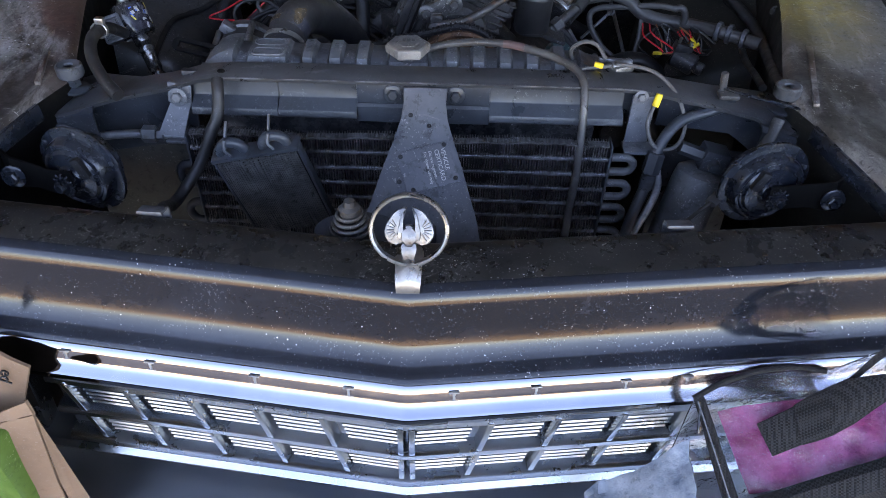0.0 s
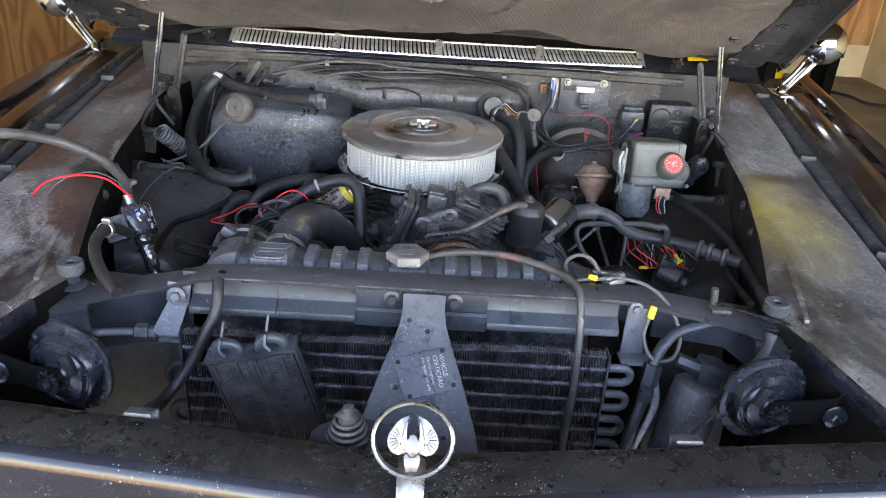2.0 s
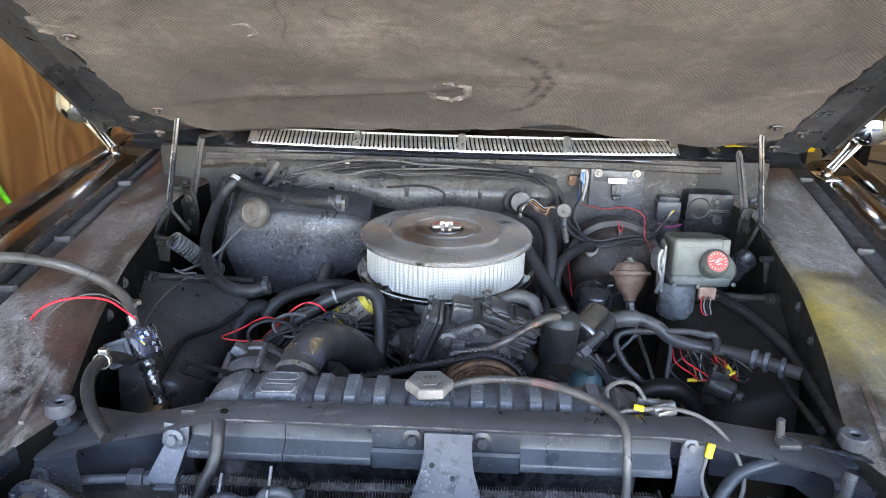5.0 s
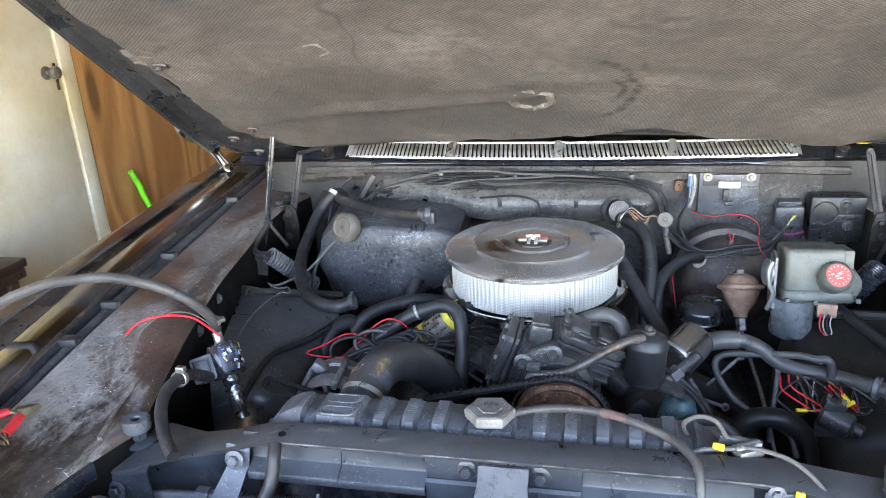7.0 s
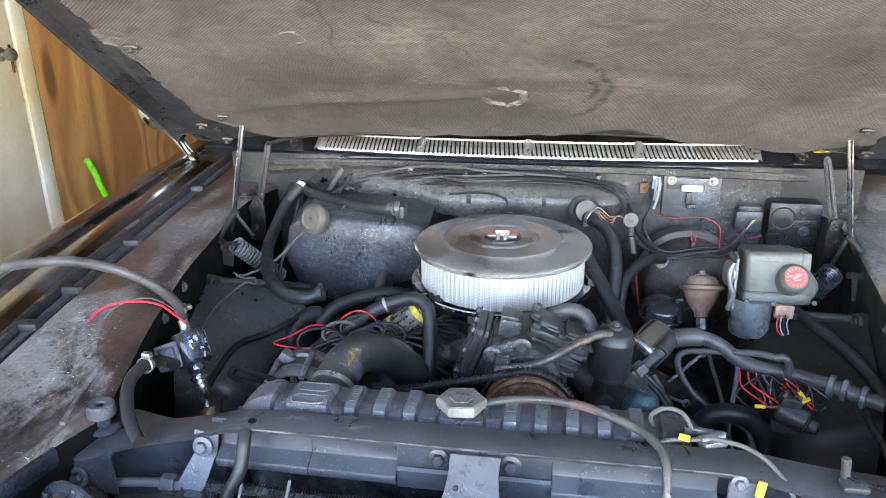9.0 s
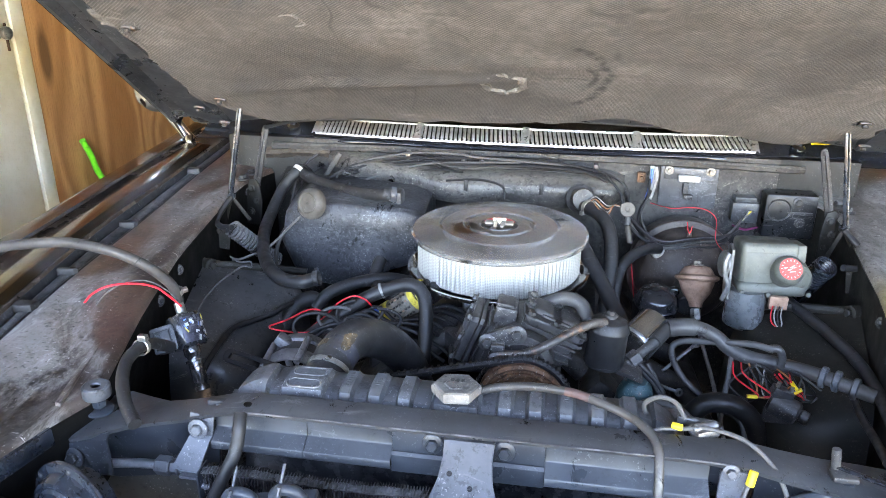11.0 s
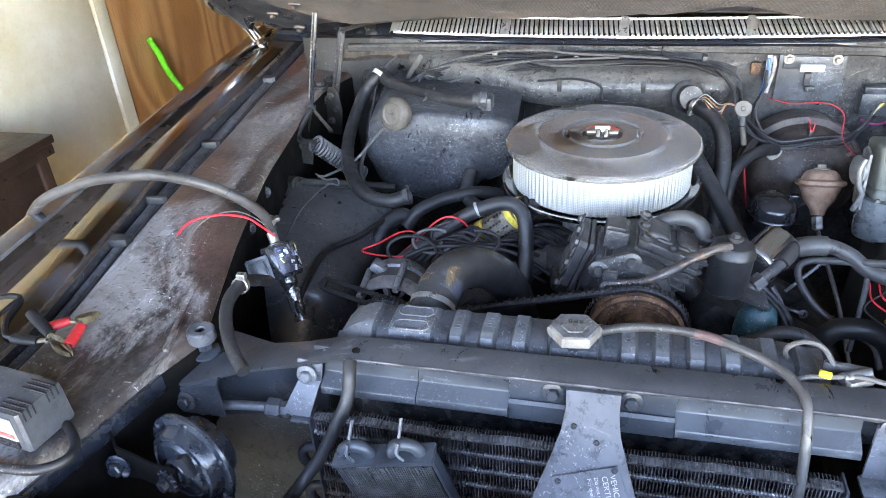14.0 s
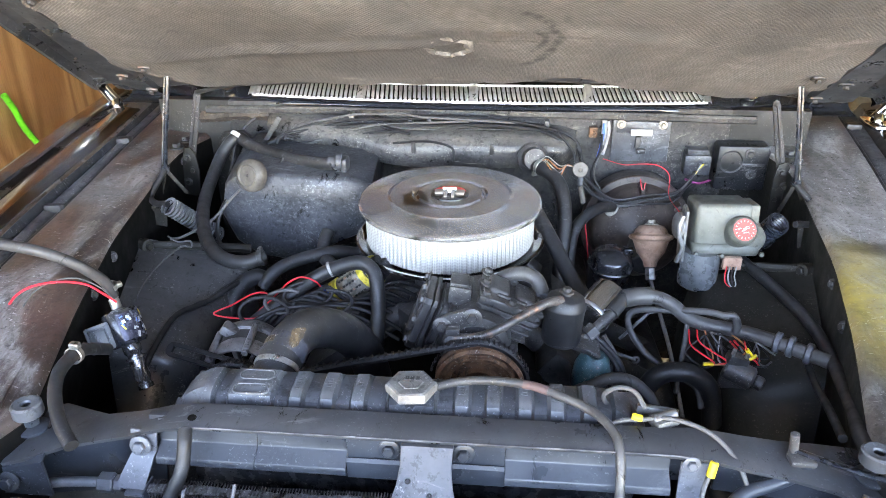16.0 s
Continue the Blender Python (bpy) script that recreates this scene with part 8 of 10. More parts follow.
part("top_nut", bm, M_BEIGE, brown)
bm = B()
cyl(bm, (0.397, 0.735, 0.722), (0.399, 0.722, 0.700), 0.011, seg=6, bevel=0.002)
part("outlet_nut", bm, M_STEEL, brown)
hose("brake_line", "thin dull metal rod below the brown can", [(0.399, 0.72, 0.70), (0.408, 0.65, 0.67), (0.42, 0.56, 0.63), (0.435, 0.45, 0.55)], 0.0042, M_TUBE, "pipe", 8)

M_BRACKET = surface("worn_bracket_zinc", (0.075, 0.077, 0.08), (0.15, 0.152, 0.155), 0.40, 0.4, big=25.0, grit=0.4, rust=0.15)
unit = thing("control_unit", (0.49, 0.65, 0.70), "grey cast control unit with a red round decal", "control unit")
bm = B()
R = Matrix.Rotation(radians(3), 4, "Z") @ Matrix.Rotation(radians(-8), 4, "X")
box(bm, (0.500, 0.672, 0.864), (0.106, 0.082, 0.090), 0.009, R, 3)
box(bm, (0.500, 0.640, 0.862), (0.094, 0.022, 0.074), 0.006, R, 2)
box(bm, (0.556, 0.668, 0.884), (0.018, 0.06, 0.05), 0.004, R, 2)
box(bm, (0.508, 0.655, 0.822), (0.128, 0.075, 0.026), 0.010, R, 3)
cyl(bm, (0.545, 0.70, 0.852), (0.545, 0.622, 0.846), 0.036, seg=30, bevel=0.006)
for q in ((0.452, 0.822), (0.572, 0.826), (0.50, 0.82)):
    bolt(bm, (q[0], 0.612, q[1]), (0, -1, 0.2), 0.005, False)
housing = part("housing", bm, M_CRUISE, unit)
bm = B()
lathe(bm, [(0, 0.016), (0.022, 0.016), (0.027, 0.012), (0.029, 0.004), (0.029, -0.03), (0, -0.03)], (0.532, 0.622, 0.868), (0.05, -0.80, 0.55), 32)
boss = part("boss", bm, M_CRUISE, unit)
bm = B()
lathe(bm, [(0, 0.0008), (0.0205, 0.0008), (0.0208, 0)], Vector((0.532, 0.622, 0.868)) + Vector((0.05, -0.80, 0.55)).normalized() * 0.0162, (0.05, -0.80, 0.55), 32)
decal = part("decal", bm, M_REDDECAL, boss, "round red decal with pale print marks")
DM = Matrix.Translation(Vector((0.532, 0.622, 0.868)) + Vector((0.05, -0.80, 0.55)).normalized() * 0.0172) @ turn_to((0.05, -0.80, 0.55))
random.seed(3)
for k in range(26):
    bm = B()
    a = 2 * math.pi * k / 16
    r = 0.0165 if k < 16 else random.uniform(0.0, 0.011)
    a = a if k < 16 else random.uniform(0, 6.28)
    box(bm, (r * math.cos(a), r * math.sin(a), 0), (0.0032 if k < 16 else 0.006, 0.0014, 0.0005), 0, Matrix.Rotation(a if k < 16 else 0.3, 4, "Z"))
    bm.transform(DM)
    part("print_bar", bm, M_WHITE, decal)
bm = B()
lathe(bm, [(0, 0), (0.012, 0), (0.014, 0.004), (0.030, 0.006), (0.0365, 0.012), (0.0375, 0.02), (0.0375, 0.085), (0, 0.085)], (0.468, 0.633, 0.735), (0, 0.05, 1), 36)
part("motor", bm, surface("dull_motor_grey", (0.075, 0.085, 0.092), (0.15, 0.16, 0.168), 0.30, 0.4, big=22.0, bump=0.1, dust=0.15, grit=0.5), unit)
bm = B()
slab(bm, [(-0.03, -0.05), (0.012, -0.055), (0.02, -0.03), (0.02, 0.045), (0.008, 0.055), (-0.02, 0.05)], 0.006, Matrix.Translation((0.428, 0.65, 0.85)) @ Matrix.Rotation(radians(90), 4, "Y") @ Matrix.Rotation(radians(90), 4, "Z"), 0.002)
lathe(bm, [(0.022, 0), (0.026, 0.002), (0.026, 0.006), (0.02, 0.008), (0, 0.008)], (0.424, 0.645, 0.865), (-1, -0.2, 0.1), 24)
part("flange", bm, M_BRACKET, unit, "worn grey bracket plate")
bm = B()
tube(bm, [(0.424, 0.63, 0.892), (0.418, 0.625, 0.875), (0.420, 0.622, 0.85), (0.428, 0.62, 0.832), (0.424, 0.622, 0.81), (0.421, 0.624, 0.797)], 0.0048, 8)
part("lever", bm, M_BRACKET, unit, "bent steel lever")
bm = B()
box(bm, (0.522, 0.612, 0.805), (0.034, 0.012, 0.026), 0.002)
part("connector", bm, M_BROWN, unit, "brown connector block")
for k, m in enumerate((M_RED, M_WHITEWIRE, M_BLACKWIRE, M_WHITEWIRE)):
    hose("unit_wire", "thin wire hanging from the control unit", [(0.512 + 0.006 * k, 0.605, 0.80), (0.508 + 0.006 * k, 0.595, 0.785), (0.512 + 0.006 * k, 0.592, 0.77), (0.528, 0.592, 0.758)], 0.0013, m, "wire", 6, "unit wires")

# air-conditioning hoses at the driver side
h = hose("ac_hose", "thick greyed rubber refrigerant hose", [(0.272, 0.405, 0.806), (0.283, 0.420, 0.812), (0.298, 0.437, 0.818), (0.342, 0.446, 0.820), (0.376, 0.440, 0.810), (0.405, 0.43, 0.790), (0.44, 0.42, 0.782), (0.473, 0.415, 0.780), (0.514, 0.395, 0.781), (0.545, 0.37, 0.784), (0.575, 0.35, 0.782), (0.605, 0.33, 0.781)], 0.0122, M_GREYHOSE, seg=16)
bm = B()
tube(bm, [(0.295, 0.437, 0.818), (0.318, 0.443, 0.8205), (0.342, 0.446, 0.820)], 0.0158, 16, 4)
part("sleeve", bm, M_GREYHOSE, h, "pale grey hose sleeve")
bm = B()
tube(bm, [(0.215, 0.36, 0.772), (0.232, 0.372, 0.784), (0.252, 0.388, 0.796), (0.274, 0.408, 0.807)], 0.0085, 12)
cyl(bm, (0.228, 0.370, 0.781), (0.244, 0.381, 0.791), 0.0145, seg=6, bevel=0.002)
part("fitting", bm, M_CAST, h)
for p, d in (((0.535, 0.378, 0.783), (0.8, -0.5, 0)), ((0.552, 0.366, 0.784), (0.8, -0.5, 0)), ((0.575, 0.35, 0.782), (0.8, -0.5, 0))):
    bm = B()
    lathe(bm, [(0.0148, 0), (0.0185, 0.002), (0.0185, 0.009), (0.0148, 0.011)], p, d, 10)
    part("ferrule", bm, M_TANK, h)
hose("thin_hose", "thin black hose looping over the dark well", [(0.463, 0.40, 0.812), (0.43, 0.415, 0.812), (0.365, 0.44, 0.797), (0.325, 0.448, 0.79), (0.308, 0.445, 0.775), (0.318, 0.435, 0.745), (0.345, 0.42, 0.715), (0.385, 0.40, 0.695), (0.42, 0.37, 0.69), (0.43, 0.35, 0.66)], 0.0058, M_GREYHOSE, seg=10)
el = thing("line_elbow", (0.47, 0.40, 0.80), "small dull metal elbow on the hose", "fitting")
bm = B()
tube(bm, [(0.455, 0.403, 0.812), (0.470, 0.40, 0.815), (0.478, 0.398, 0.802), (0.478, 0.398, 0.785)], 0.0065, 10)
part("body", bm, M_CAST, el)
hose("harness_cable", "thick black wiring harness along the apron", [(0.52, 0.72, 0.80), (0.564, 0.62, 0.79), (0.600, 0.50, 0.786), (0.616, 0.42, 0.780), (0.612, 0.34, 0.780), (0.590, 0.24, 0.797), (0.565, 0.15, 0.82), (0.543, 0.09, 0.838), (0.535, 0.04, 0.845)], 0.0105, M_RUBBER, "cable", 12)
hose("harness_cable", "thin black cable beside the harness", [(0.585, 0.36, 0.76), (0.57, 0.28, 0.77), (0.555, 0.2, 0.79), (0.53, 0.1, 0.82)], 0.006, M_RUBBER, "cable", 10)
hose("low_hose", "fat black hose deep in the bay", [(0.28, 0.30, 0.50), (0.30, 0.32, 0.60), (0.35, 0.33, 0.635), (0.42, 0.32, 0.62), (0.47, 0.30, 0.52)], 0.02, M_RUBBER, seg=14)
jb = thing("wire_junction", (0.47, 0.36, 0.70), "grimy grey solenoid with wire terminals", "solenoid")
bm = B()
cyl(bm, (0.462, 0.372, 0.735), (0.505, 0.352, 0.722), 0.020, seg=20, bevel=0.004)
cyl(bm, (0.505, 0.352, 0.722), (0.520, 0.345, 0.717), 0.012, seg=14, bevel=0.003)
box(bm, (0.478, 0.366, 0.752), (0.034, 0.022, 0.018), 0.003, Matrix.Rotation(radians(18), 4, "Y"))
box(bm, (0.485, 0.372, 0.705), (0.06, 0.006, 0.03), 0.002)
part("body", bm, M_CAST, jb)
for x, z in ((0.468, 0.764), (0.490, 0.757)):
    bm = B()
    cyl(bm, (x, 0.364, z - 0.006), (x + 0.002, 0.362, z + 0.010), 0.0035, seg=8)
    part("stud", bm, M_STEEL, jb, "steel terminal stud")
random.seed(21)
for k, (m, yl) in enumerate(((M_RED, 0), (M_RED, 0), (M_ORANGE, 1), (M_BLACKWIRE, 1), (M_WHITEWIRE, 1), (M_ORANGE, 0), (M_BLACKWIRE, 0), (M_RED, 1), (M_GREYWIRE, 0))):
    x0 = 0.405 + 0.013 * k
    p0, p1 = Vector((x0, 0.41, 0.778)), Vector((0.44 + 0.011 * k, 0.37, 0.738))
    a = p0.lerp(p1, 0.35) + Vector((random.uniform(-0.02, 0.02), -0.02, random.uniform(-0.03, 0.02)))
    b = p0.lerp(p1, 0.75) + Vector((random.uniform(-0.03, 0.03), -0.015, random.uniform(-0.03, 0.03)))
    ww = hose("loose_wire", "loose coloured wire by the solenoid", [p0, a, b, p1], 0.0015, m, "wire", 6, "loose wires")
    if yl:
        bm = B()
        cyl(bm, b, b.lerp(p1, 0.45), 0.0033, seg=8)
        part("crimp", bm, M_YELLOW, ww, "crimp terminal")
for k, m in enumerate((M_BLACKWIRE, M_BLACKWIRE, M_GREYWIRE, M_BLACKWIRE, M_RED, M_BLACKWIRE, M_GREYWIRE)):
    c = Vector((0.430 + 0.016 * k, 0.385, 0.750 + 0.006 * (k % 3)))
    ring = [c + Vector((random.uniform(-0.012, 0.012) + 0.024 * math.cos(1.1 * q + k), 0.012 * math.sin(0.9 * q), 0.028 * math.sin(1.1 * q + 0.6 * k))) for q in range(6)]
    hose("loose_wire", "tangled wire looped over the solenoid", ring, 0.0018, m, "wire", 6, "loose wires")
hose("hanging_cable", "grey cable dropping into the bay", [(0.405, 0.43, 0.79), (0.403, 0.415, 0.76), (0.398, 0.40, 0.72), (0.395, 0.39, 0.66)], 0.0045, M_GREYWIRE, "cable", 8)
for p0, p1 in (((0.30, 0.46, 0.72), (0.36, 0.50, 0.76)), ((0.25, 0.47, 0.70), (0.33, 0.44, 0.69))):
    rod = thing("linkage_rod", p0, "thin dull steel linkage rod", "rod", "linkage rods")
    bm = B()
    cyl(bm, p0, p1, 0.003, seg=8)
    lathe(bm, [(0.004, -0.003), (0.008, 0), (0.004, 0.003)], p1, (0, -1, 0.4), 10)
    part("rod", bm, M_TUBE, rod)

# hoses right of the air cleaner
h = hose("vacuum_hose", "black rubber hose from the duct collar", [(0.15, 0.89, 0.886), (0.178, 0.855, 0.886), (0.203, 0.82, 0.868), (0.213, 0.78, 0.825), (0.210, 0.735, 0.765), (0.20, 0.69, 0.69)], 0.0155, M_RUBBER, seg=14)
clamped(h, (0.155, 0.885, 0.888), (0.6, -0.6, 0.0), 0.0155)
hose("vacuum_hose", "straight black rubber hose beside the air cleaner", [(0.135, 0.735, 0.868), (0.16, 0.69, 0.842), (0.195, 0.62, 0.803), (0.225, 0.555, 0.768), (0.245, 0.51, 0.735)], 0.0155, M_RUBBER, seg=14)
hose("booster_hose", "black rubber booster hose with an elbow", [(0.328, 0.885, 0.797), (0.30, 0.86, 0.804), (0.265, 0.83, 0.797), (0.24, 0.80, 0.778), (0.23, 0.77, 0.74), (0.225, 0.73, 0.69)], 0.0125, M_RUBBER, seg=14)
wd = thing("sender_disc", (0.243, 0.83, 0.85), "small pale round sender disc on a stalk", "sender")
bm = B()
lathe(bm, [(0, 0.005), (0.004, 0.005), (0.005, 0.003), (0.0155, 0.003), (0.017, 0), (0.016, -0.004), (0, -0.004)], (0.243, 0.826, 0.906), (0.0, -0.9, 0.4), 26)
part("disc", bm, M_DIAPHRAGM, wd)
bm = B()
tube(bm, [(0.243, 0.832, 0.900), (0.246, 0.835, 0.885), (0.247, 0.835, 0.868)], 0.006, 10)
part("stalk", bm, M_TANK, wd)
bm = B()
tube(bm, [(0.247, 0.834, 0.866), (0.252, 0.832, 0.845), (0.256, 0.83, 0.828)], 0.006, 10)
part("plug", bm, M_DIAPHRAGM, wd, "pale plug")
for k in range(4):
    hose("sender_wire", "thin orange-brown wire at the sender", [(0.16 + 0.005 * k, 0.88, 0.905), (0.175, 0.87 - 0.008 * k, 0.918 - 0.004 * k), (0.20, 0.86 - 0.006 * k, 0.902 - 0.006 * k), (0.215, 0.845, 0.908), (0.232, 0.83, 0.909)], 0.0013, M_ORANGE if k % 2 else M_WHITEWIRE, "wire", 6, "sender wires")

# firewall fittings, driver side
res = thing("ballast_resistor", (0.40, 1.03, 0.90), "white ceramic ballast resistor on a grey plate", "resistor")
bm = B()
box(bm, (0.40, 1.040, 0.905), (0.135, 0.006, 0.105), 0.002)
box(bm, (0.40, 1.034, 0.938), (0.118, 0.008, 0.028), 0.002)
part("plate", bm, M_TANK, res)
bm = B()
box(bm, (0.398, 1.022, 0.930), (0.050, 0.014, 0.016), 0.003)
part("ceramic", bm, M_WHITE, res)
for x in (0.351, 0.447):
    bm = B()
    lathe(bm, [(0, 0.003), (0.005, 0.003), (0.006, 0.001), (0.0105, 0.001), (0.011, -0.001)], (x, 1.030, 0.946), (0, -1, 0.1), 20)
    bolt(bm, (x, 1.028, 0.946), (0, -1, 0.1), 0.0055, False)
    part("screw", bm, M_BEIGE, res, "pale washer and screw")
bm = B()
box(bm, (0.393, 1.026, 0.903), (0.013, 0.010, 0.03), 0.002)
box(bm, (0.400, 1.018, 0.885), (0.022, 0.014, 0.012), 0.003)
part("clip", bm, M_CAST, res)
conn = thing("connector_strip", (0.315, 1.03, 0.89), "white connector strip with blue and white wires", "connector")
bm = B()
box(bm, (0.312, 1.03, 0.925), (0.012, 0.01, 0.06), 0.002)
part("strip", bm, M_WHITE, conn)
bm = B()
tube(bm, [(0.318, 1.02, 0.955), (0.322, 1.018, 0.935), (0.318, 1.015, 0.905), (0.310, 1.0, 0.88)], 0.004, 8)
part("pale_wire", bm, M_WHITEWIRE, conn)
bm = B()
tube(bm, [(0.309, 1.02, 0.95), (0.310, 1.018, 0.93), (0.305, 1.01, 0.90), (0.295, 0.98, 0.875)], 0.003, 8)
part("blue_wire", bm, M_BLUE, conn)
bm = B()
box(bm, (0.287, 1.032, 0.925), (0.02, 0.012, 0.026), 0.003)
bolt(bm, (0.287, 1.025, 0.925), (0, -1, 0), 0.005)
part("tab", bm, M_RUST, conn, "rusty mounting tab")
reg = thing("regulator", (0.535, 1.02, 0.83), "black voltage regulator box with wires", "regulator")
bm = B()
box(bm, (0.532, 1.02, 0.858), (0.062, 0.04, 0.05), 0.005)
box(bm, (0.532, 1.022, 0.888), (0.05, 0.03, 0.012), 0.002)
part("box", bm, M_HEATER, reg)
for k in range(3):
    bm = B()
    tube(bm, [(0.54 + 0.006 * k, 0.998, 0.862), (0.536 + 0.004 * k, 0.985, 0.866), (0.526, 0.975, 0.853), (0.515, 0.97, 0.842)], 0.0022, 6)
    part("wire", bm, (M_WHITEWIRE, M_YELLOW, M_GREYWIRE)[k], reg)
M_RELAY = surface("dirty_black_cover", (0.005, 0.0055, 0.0065), (0.014, 0.015, 0.017), 0.36, 0.0, big=14.0, dust=0.1, grit=0.3, scuff=0.8)
rel = thing("relay_box", (0.63, 1.02, 0.80), "black stamped cover box on the firewall", "box")
bm = B()
box(bm, (0.632, 1.02, 0.855), (0.118, 0.05, 0.110), 0.008)
part("cover", bm, M_RELAY, rel)
bm = B()
lathe(bm, [(0.024, 0), (0.026, 0.002), (0.028, 0.0)], (0.605, 0.9945, 0.872), (0, -1, 0), 26)
part("pressed_ring", bm, M_BAY, rel)
for x, z in ((0.645, 0.893), (0.655, 0.842)):
    bm = B()
    bolt(bm, (x, 0.995, z), (0, -1, 0), 0.007)
    part("screw", bm, M_CAST, rel)
bm = B()
box(bm, (0.655, 0.993, 0.866), (0.05, 0.006, 0.006), 0.001)
part("lip", bm, M_BAY, rel)

# wiring along the firewall
random.seed(9)
for k in range(6):
    dz, dy = 0.006 * k, -0.004 * (k % 3)
    pts = [(-0.50 + 0.02 * k, 0.955 + dy, 0.900 + 0.004 * k), (-0.44, 0.965 + dy, 0.918 + dz * 0.4), (-0.36, 0.985 + dy, 0.934 + dz * 0.6), (-0.27, 1.0 + dy, 0.948 + dz * 0.3), (-0.16, 1.0 + dy, 0.945 + dz * (0.5 - 0.2 * k)), (0.0, 1.0 + dy, 0.950 - dz * 0.4), (0.12, 1.0 + dy, 0.948 - dz * 0.3), (0.2, 1.0 + dy, 0.94 - dz * 0.4), (0.245, 0.985 + dy, 0.915 - 0.003 * k), (0.258, 0.96, 0.88 - 0.003 * k), (0.265, 0.94, 0.84)]
    hose("firewall_wire", "dusty wire strung along the firewall", [Vector(p) + Vector((0, 0, random.uniform(-0.004, 0.004))) for p in pts], 0.0036 if k < 4 else 0.0025, (M_BLACKWIRE, M_RUBBER, M_BLACKWIRE, M_GREYWIRE, M_GREYWIRE, M_BLACKWIRE)[k], "wire", 8, "firewall wires")
for x, z, m in ((-0.285, 0.962, M_BEIGE), (-0.10, 0.952, M_CAST), (-0.145, 0.950, M_CAST), (0.175, 0.953, M_CAST)):
    cl = thing("wire_clip", (x, 1.0, z - 0.01), "small clip holding the firewall wires", "clip", "wire clips")
    bm = B()
    box(bm, (x, 0.996, z), (0.012, 0.02, 0.02), 0.003)
    part("body", bm, m, cl)
hose("vacuum_tube", "pale thin vacuum tube across the firewall", [(-0.427, 0.955, 0.890), (-0.344, 0.962, 0.917), (-0.239, 0.972, 0.947), (-0.112, 0.978, 0.955), (-0.006, 0.98, 0.960)], 0.0028, M_GREYWIRE, "hose", 8)
for k in range(5):
    w = [0.005 * math.sin(2.1 * k + q) for q in range(6)]
    hose("booster_wire", "black wire bundle across the booster", [(0.255, 0.945, 0.862 - 0.005 * k), (0.28, 0.915, 0.838 - 0.006 * k + w[0]), (0.33, 0.882, 0.812 - 0.003 * k + w[1]), (0.40, 0.876, 0.826 - 0.003 * k + w[2]), (0.46, 0.890, 0.832 - 0.004 * k + w[3]), (0.50, 0.93, 0.842 + w[4]), (0.520, 0.975, 0.852)], 0.0027 if k else 0.0036, (M_RUBBER, M_BLACKWIRE, M_GREYWIRE, M_BLACKWIRE, M_RUBBER)[k], "wire", 8, "booster wires")
hose("red_lead", "thin red wire crossing the booster", [(0.31, 0.985, 0.875), (0.35, 0.93, 0.882), (0.385, 0.91, 0.892), (0.42, 0.90, 0.893), (0.445, 0.89, 0.875), (0.446, 0.87, 0.835), (0.455, 0.82, 0.825), (0.478, 0.76, 0.815)], 0.0010, M_RED, "wire", 8)
hose("red_lead", "red wire end clipped on the booster", [(0.385, 0.895, 0.862), (0.387, 0.885, 0.846), (0.392, 0.885, 0.84), (0.396, 0.89, 0.855)], 0.0012, M_RED, "wire", 8)
hose("pink_lead", "short pink wire by the regulator", [(0.50, 0.97, 0.836), (0.525, 0.955, 0.832), (0.555, 0.96, 0.838)], 0.0028, M_PINK, "wire", 8)
hose("orange_lead", "thin dark red wire below the booster", [(0.262, 0.84, 0.79), (0.268, 0.82, 0.75), (0.275, 0.80, 0.70)], 0.0013, M_RED, "wire", 8)

for k, (pts, r, m) in enumerate((
        ([(-0.51, 0.985, 0.886), (-0.40, 0.980, 0.943), (-0.306, 0.975, 0.967), (-0.258, 0.975, 0.974), (-0.162, 0.98, 0.974), (-0.112, 0.98, 0.968), (0.0, 0.985, 0.962), (0.10, 0.985, 0.958)], 0.0032, M_GREYWIRE),
        ([(-0.50, 0.985, 0.889), (-0.399, 0.985, 0.939), (-0.316, 0.985, 0.955), (-0.18, 0.985, 0.961), (-0.046, 0.985, 0.966), (0.08, 0.985, 0.962), (0.19, 0.975, 0.948)], 0.0028, M_BLACKWIRE),
        ([(-0.47, 0.975, 0.895), (-0.38, 0.972, 0.925), (-0.30, 0.972, 0.942), (-0.22, 0.975, 0.951), (-0.10, 0.975, 0.949), (0.04, 0.975, 0.953), (0.16, 0.97, 0.945), (0.225, 0.955, 0.915)], 0.0036, M_BLACKWIRE),
        ([(-0.179, 0.935, 0.918), (-0.097, 0.93, 0.926), (-0.043, 0.922, 0.915), (-0.036, 0.914, 0.885)], 0.0030, M_BLACKWIRE),
        ([(-0.42, 0.965, 0.902), (-0.34, 0.962, 0.912), (-0.26, 0.958, 0.930), (-0.19, 0.955, 0.940), (-0.14, 0.950, 0.937)], 0.0030, M_BLACKWIRE),
        ([(0.20, 0.965, 0.942), (0.235, 0.945, 0.905), (0.243, 0.925, 0.868), (0.262, 0.91, 0.835), (0.30, 0.895, 0.812), (0.36, 0.888, 0.806)], 0.0034, M_BLACKWIRE),
        ([(0.305, 1.0, 0.93), (0.30, 0.975, 0.895), (0.282, 0.95, 0.862), (0.285, 0.92, 0.832), (0.31, 0.905, 0.815)], 0.0030, M_BLACKWIRE),
        ([(0.31, 1.0, 0.90), (0.292, 0.965, 0.872), (0.287, 0.94, 0.85), (0.30, 0.915, 0.826)], 0.0026, M_GREYWIRE))):
    hose("firewall_wire", "dusty wire looped on the firewall", pts, r, m, "wire", 8, "firewall wires")
strap = thing("strap", (-0.49, 1.0, 0.88), "dark flat strap standing beside the heater hoses", "strap")
bm = B()
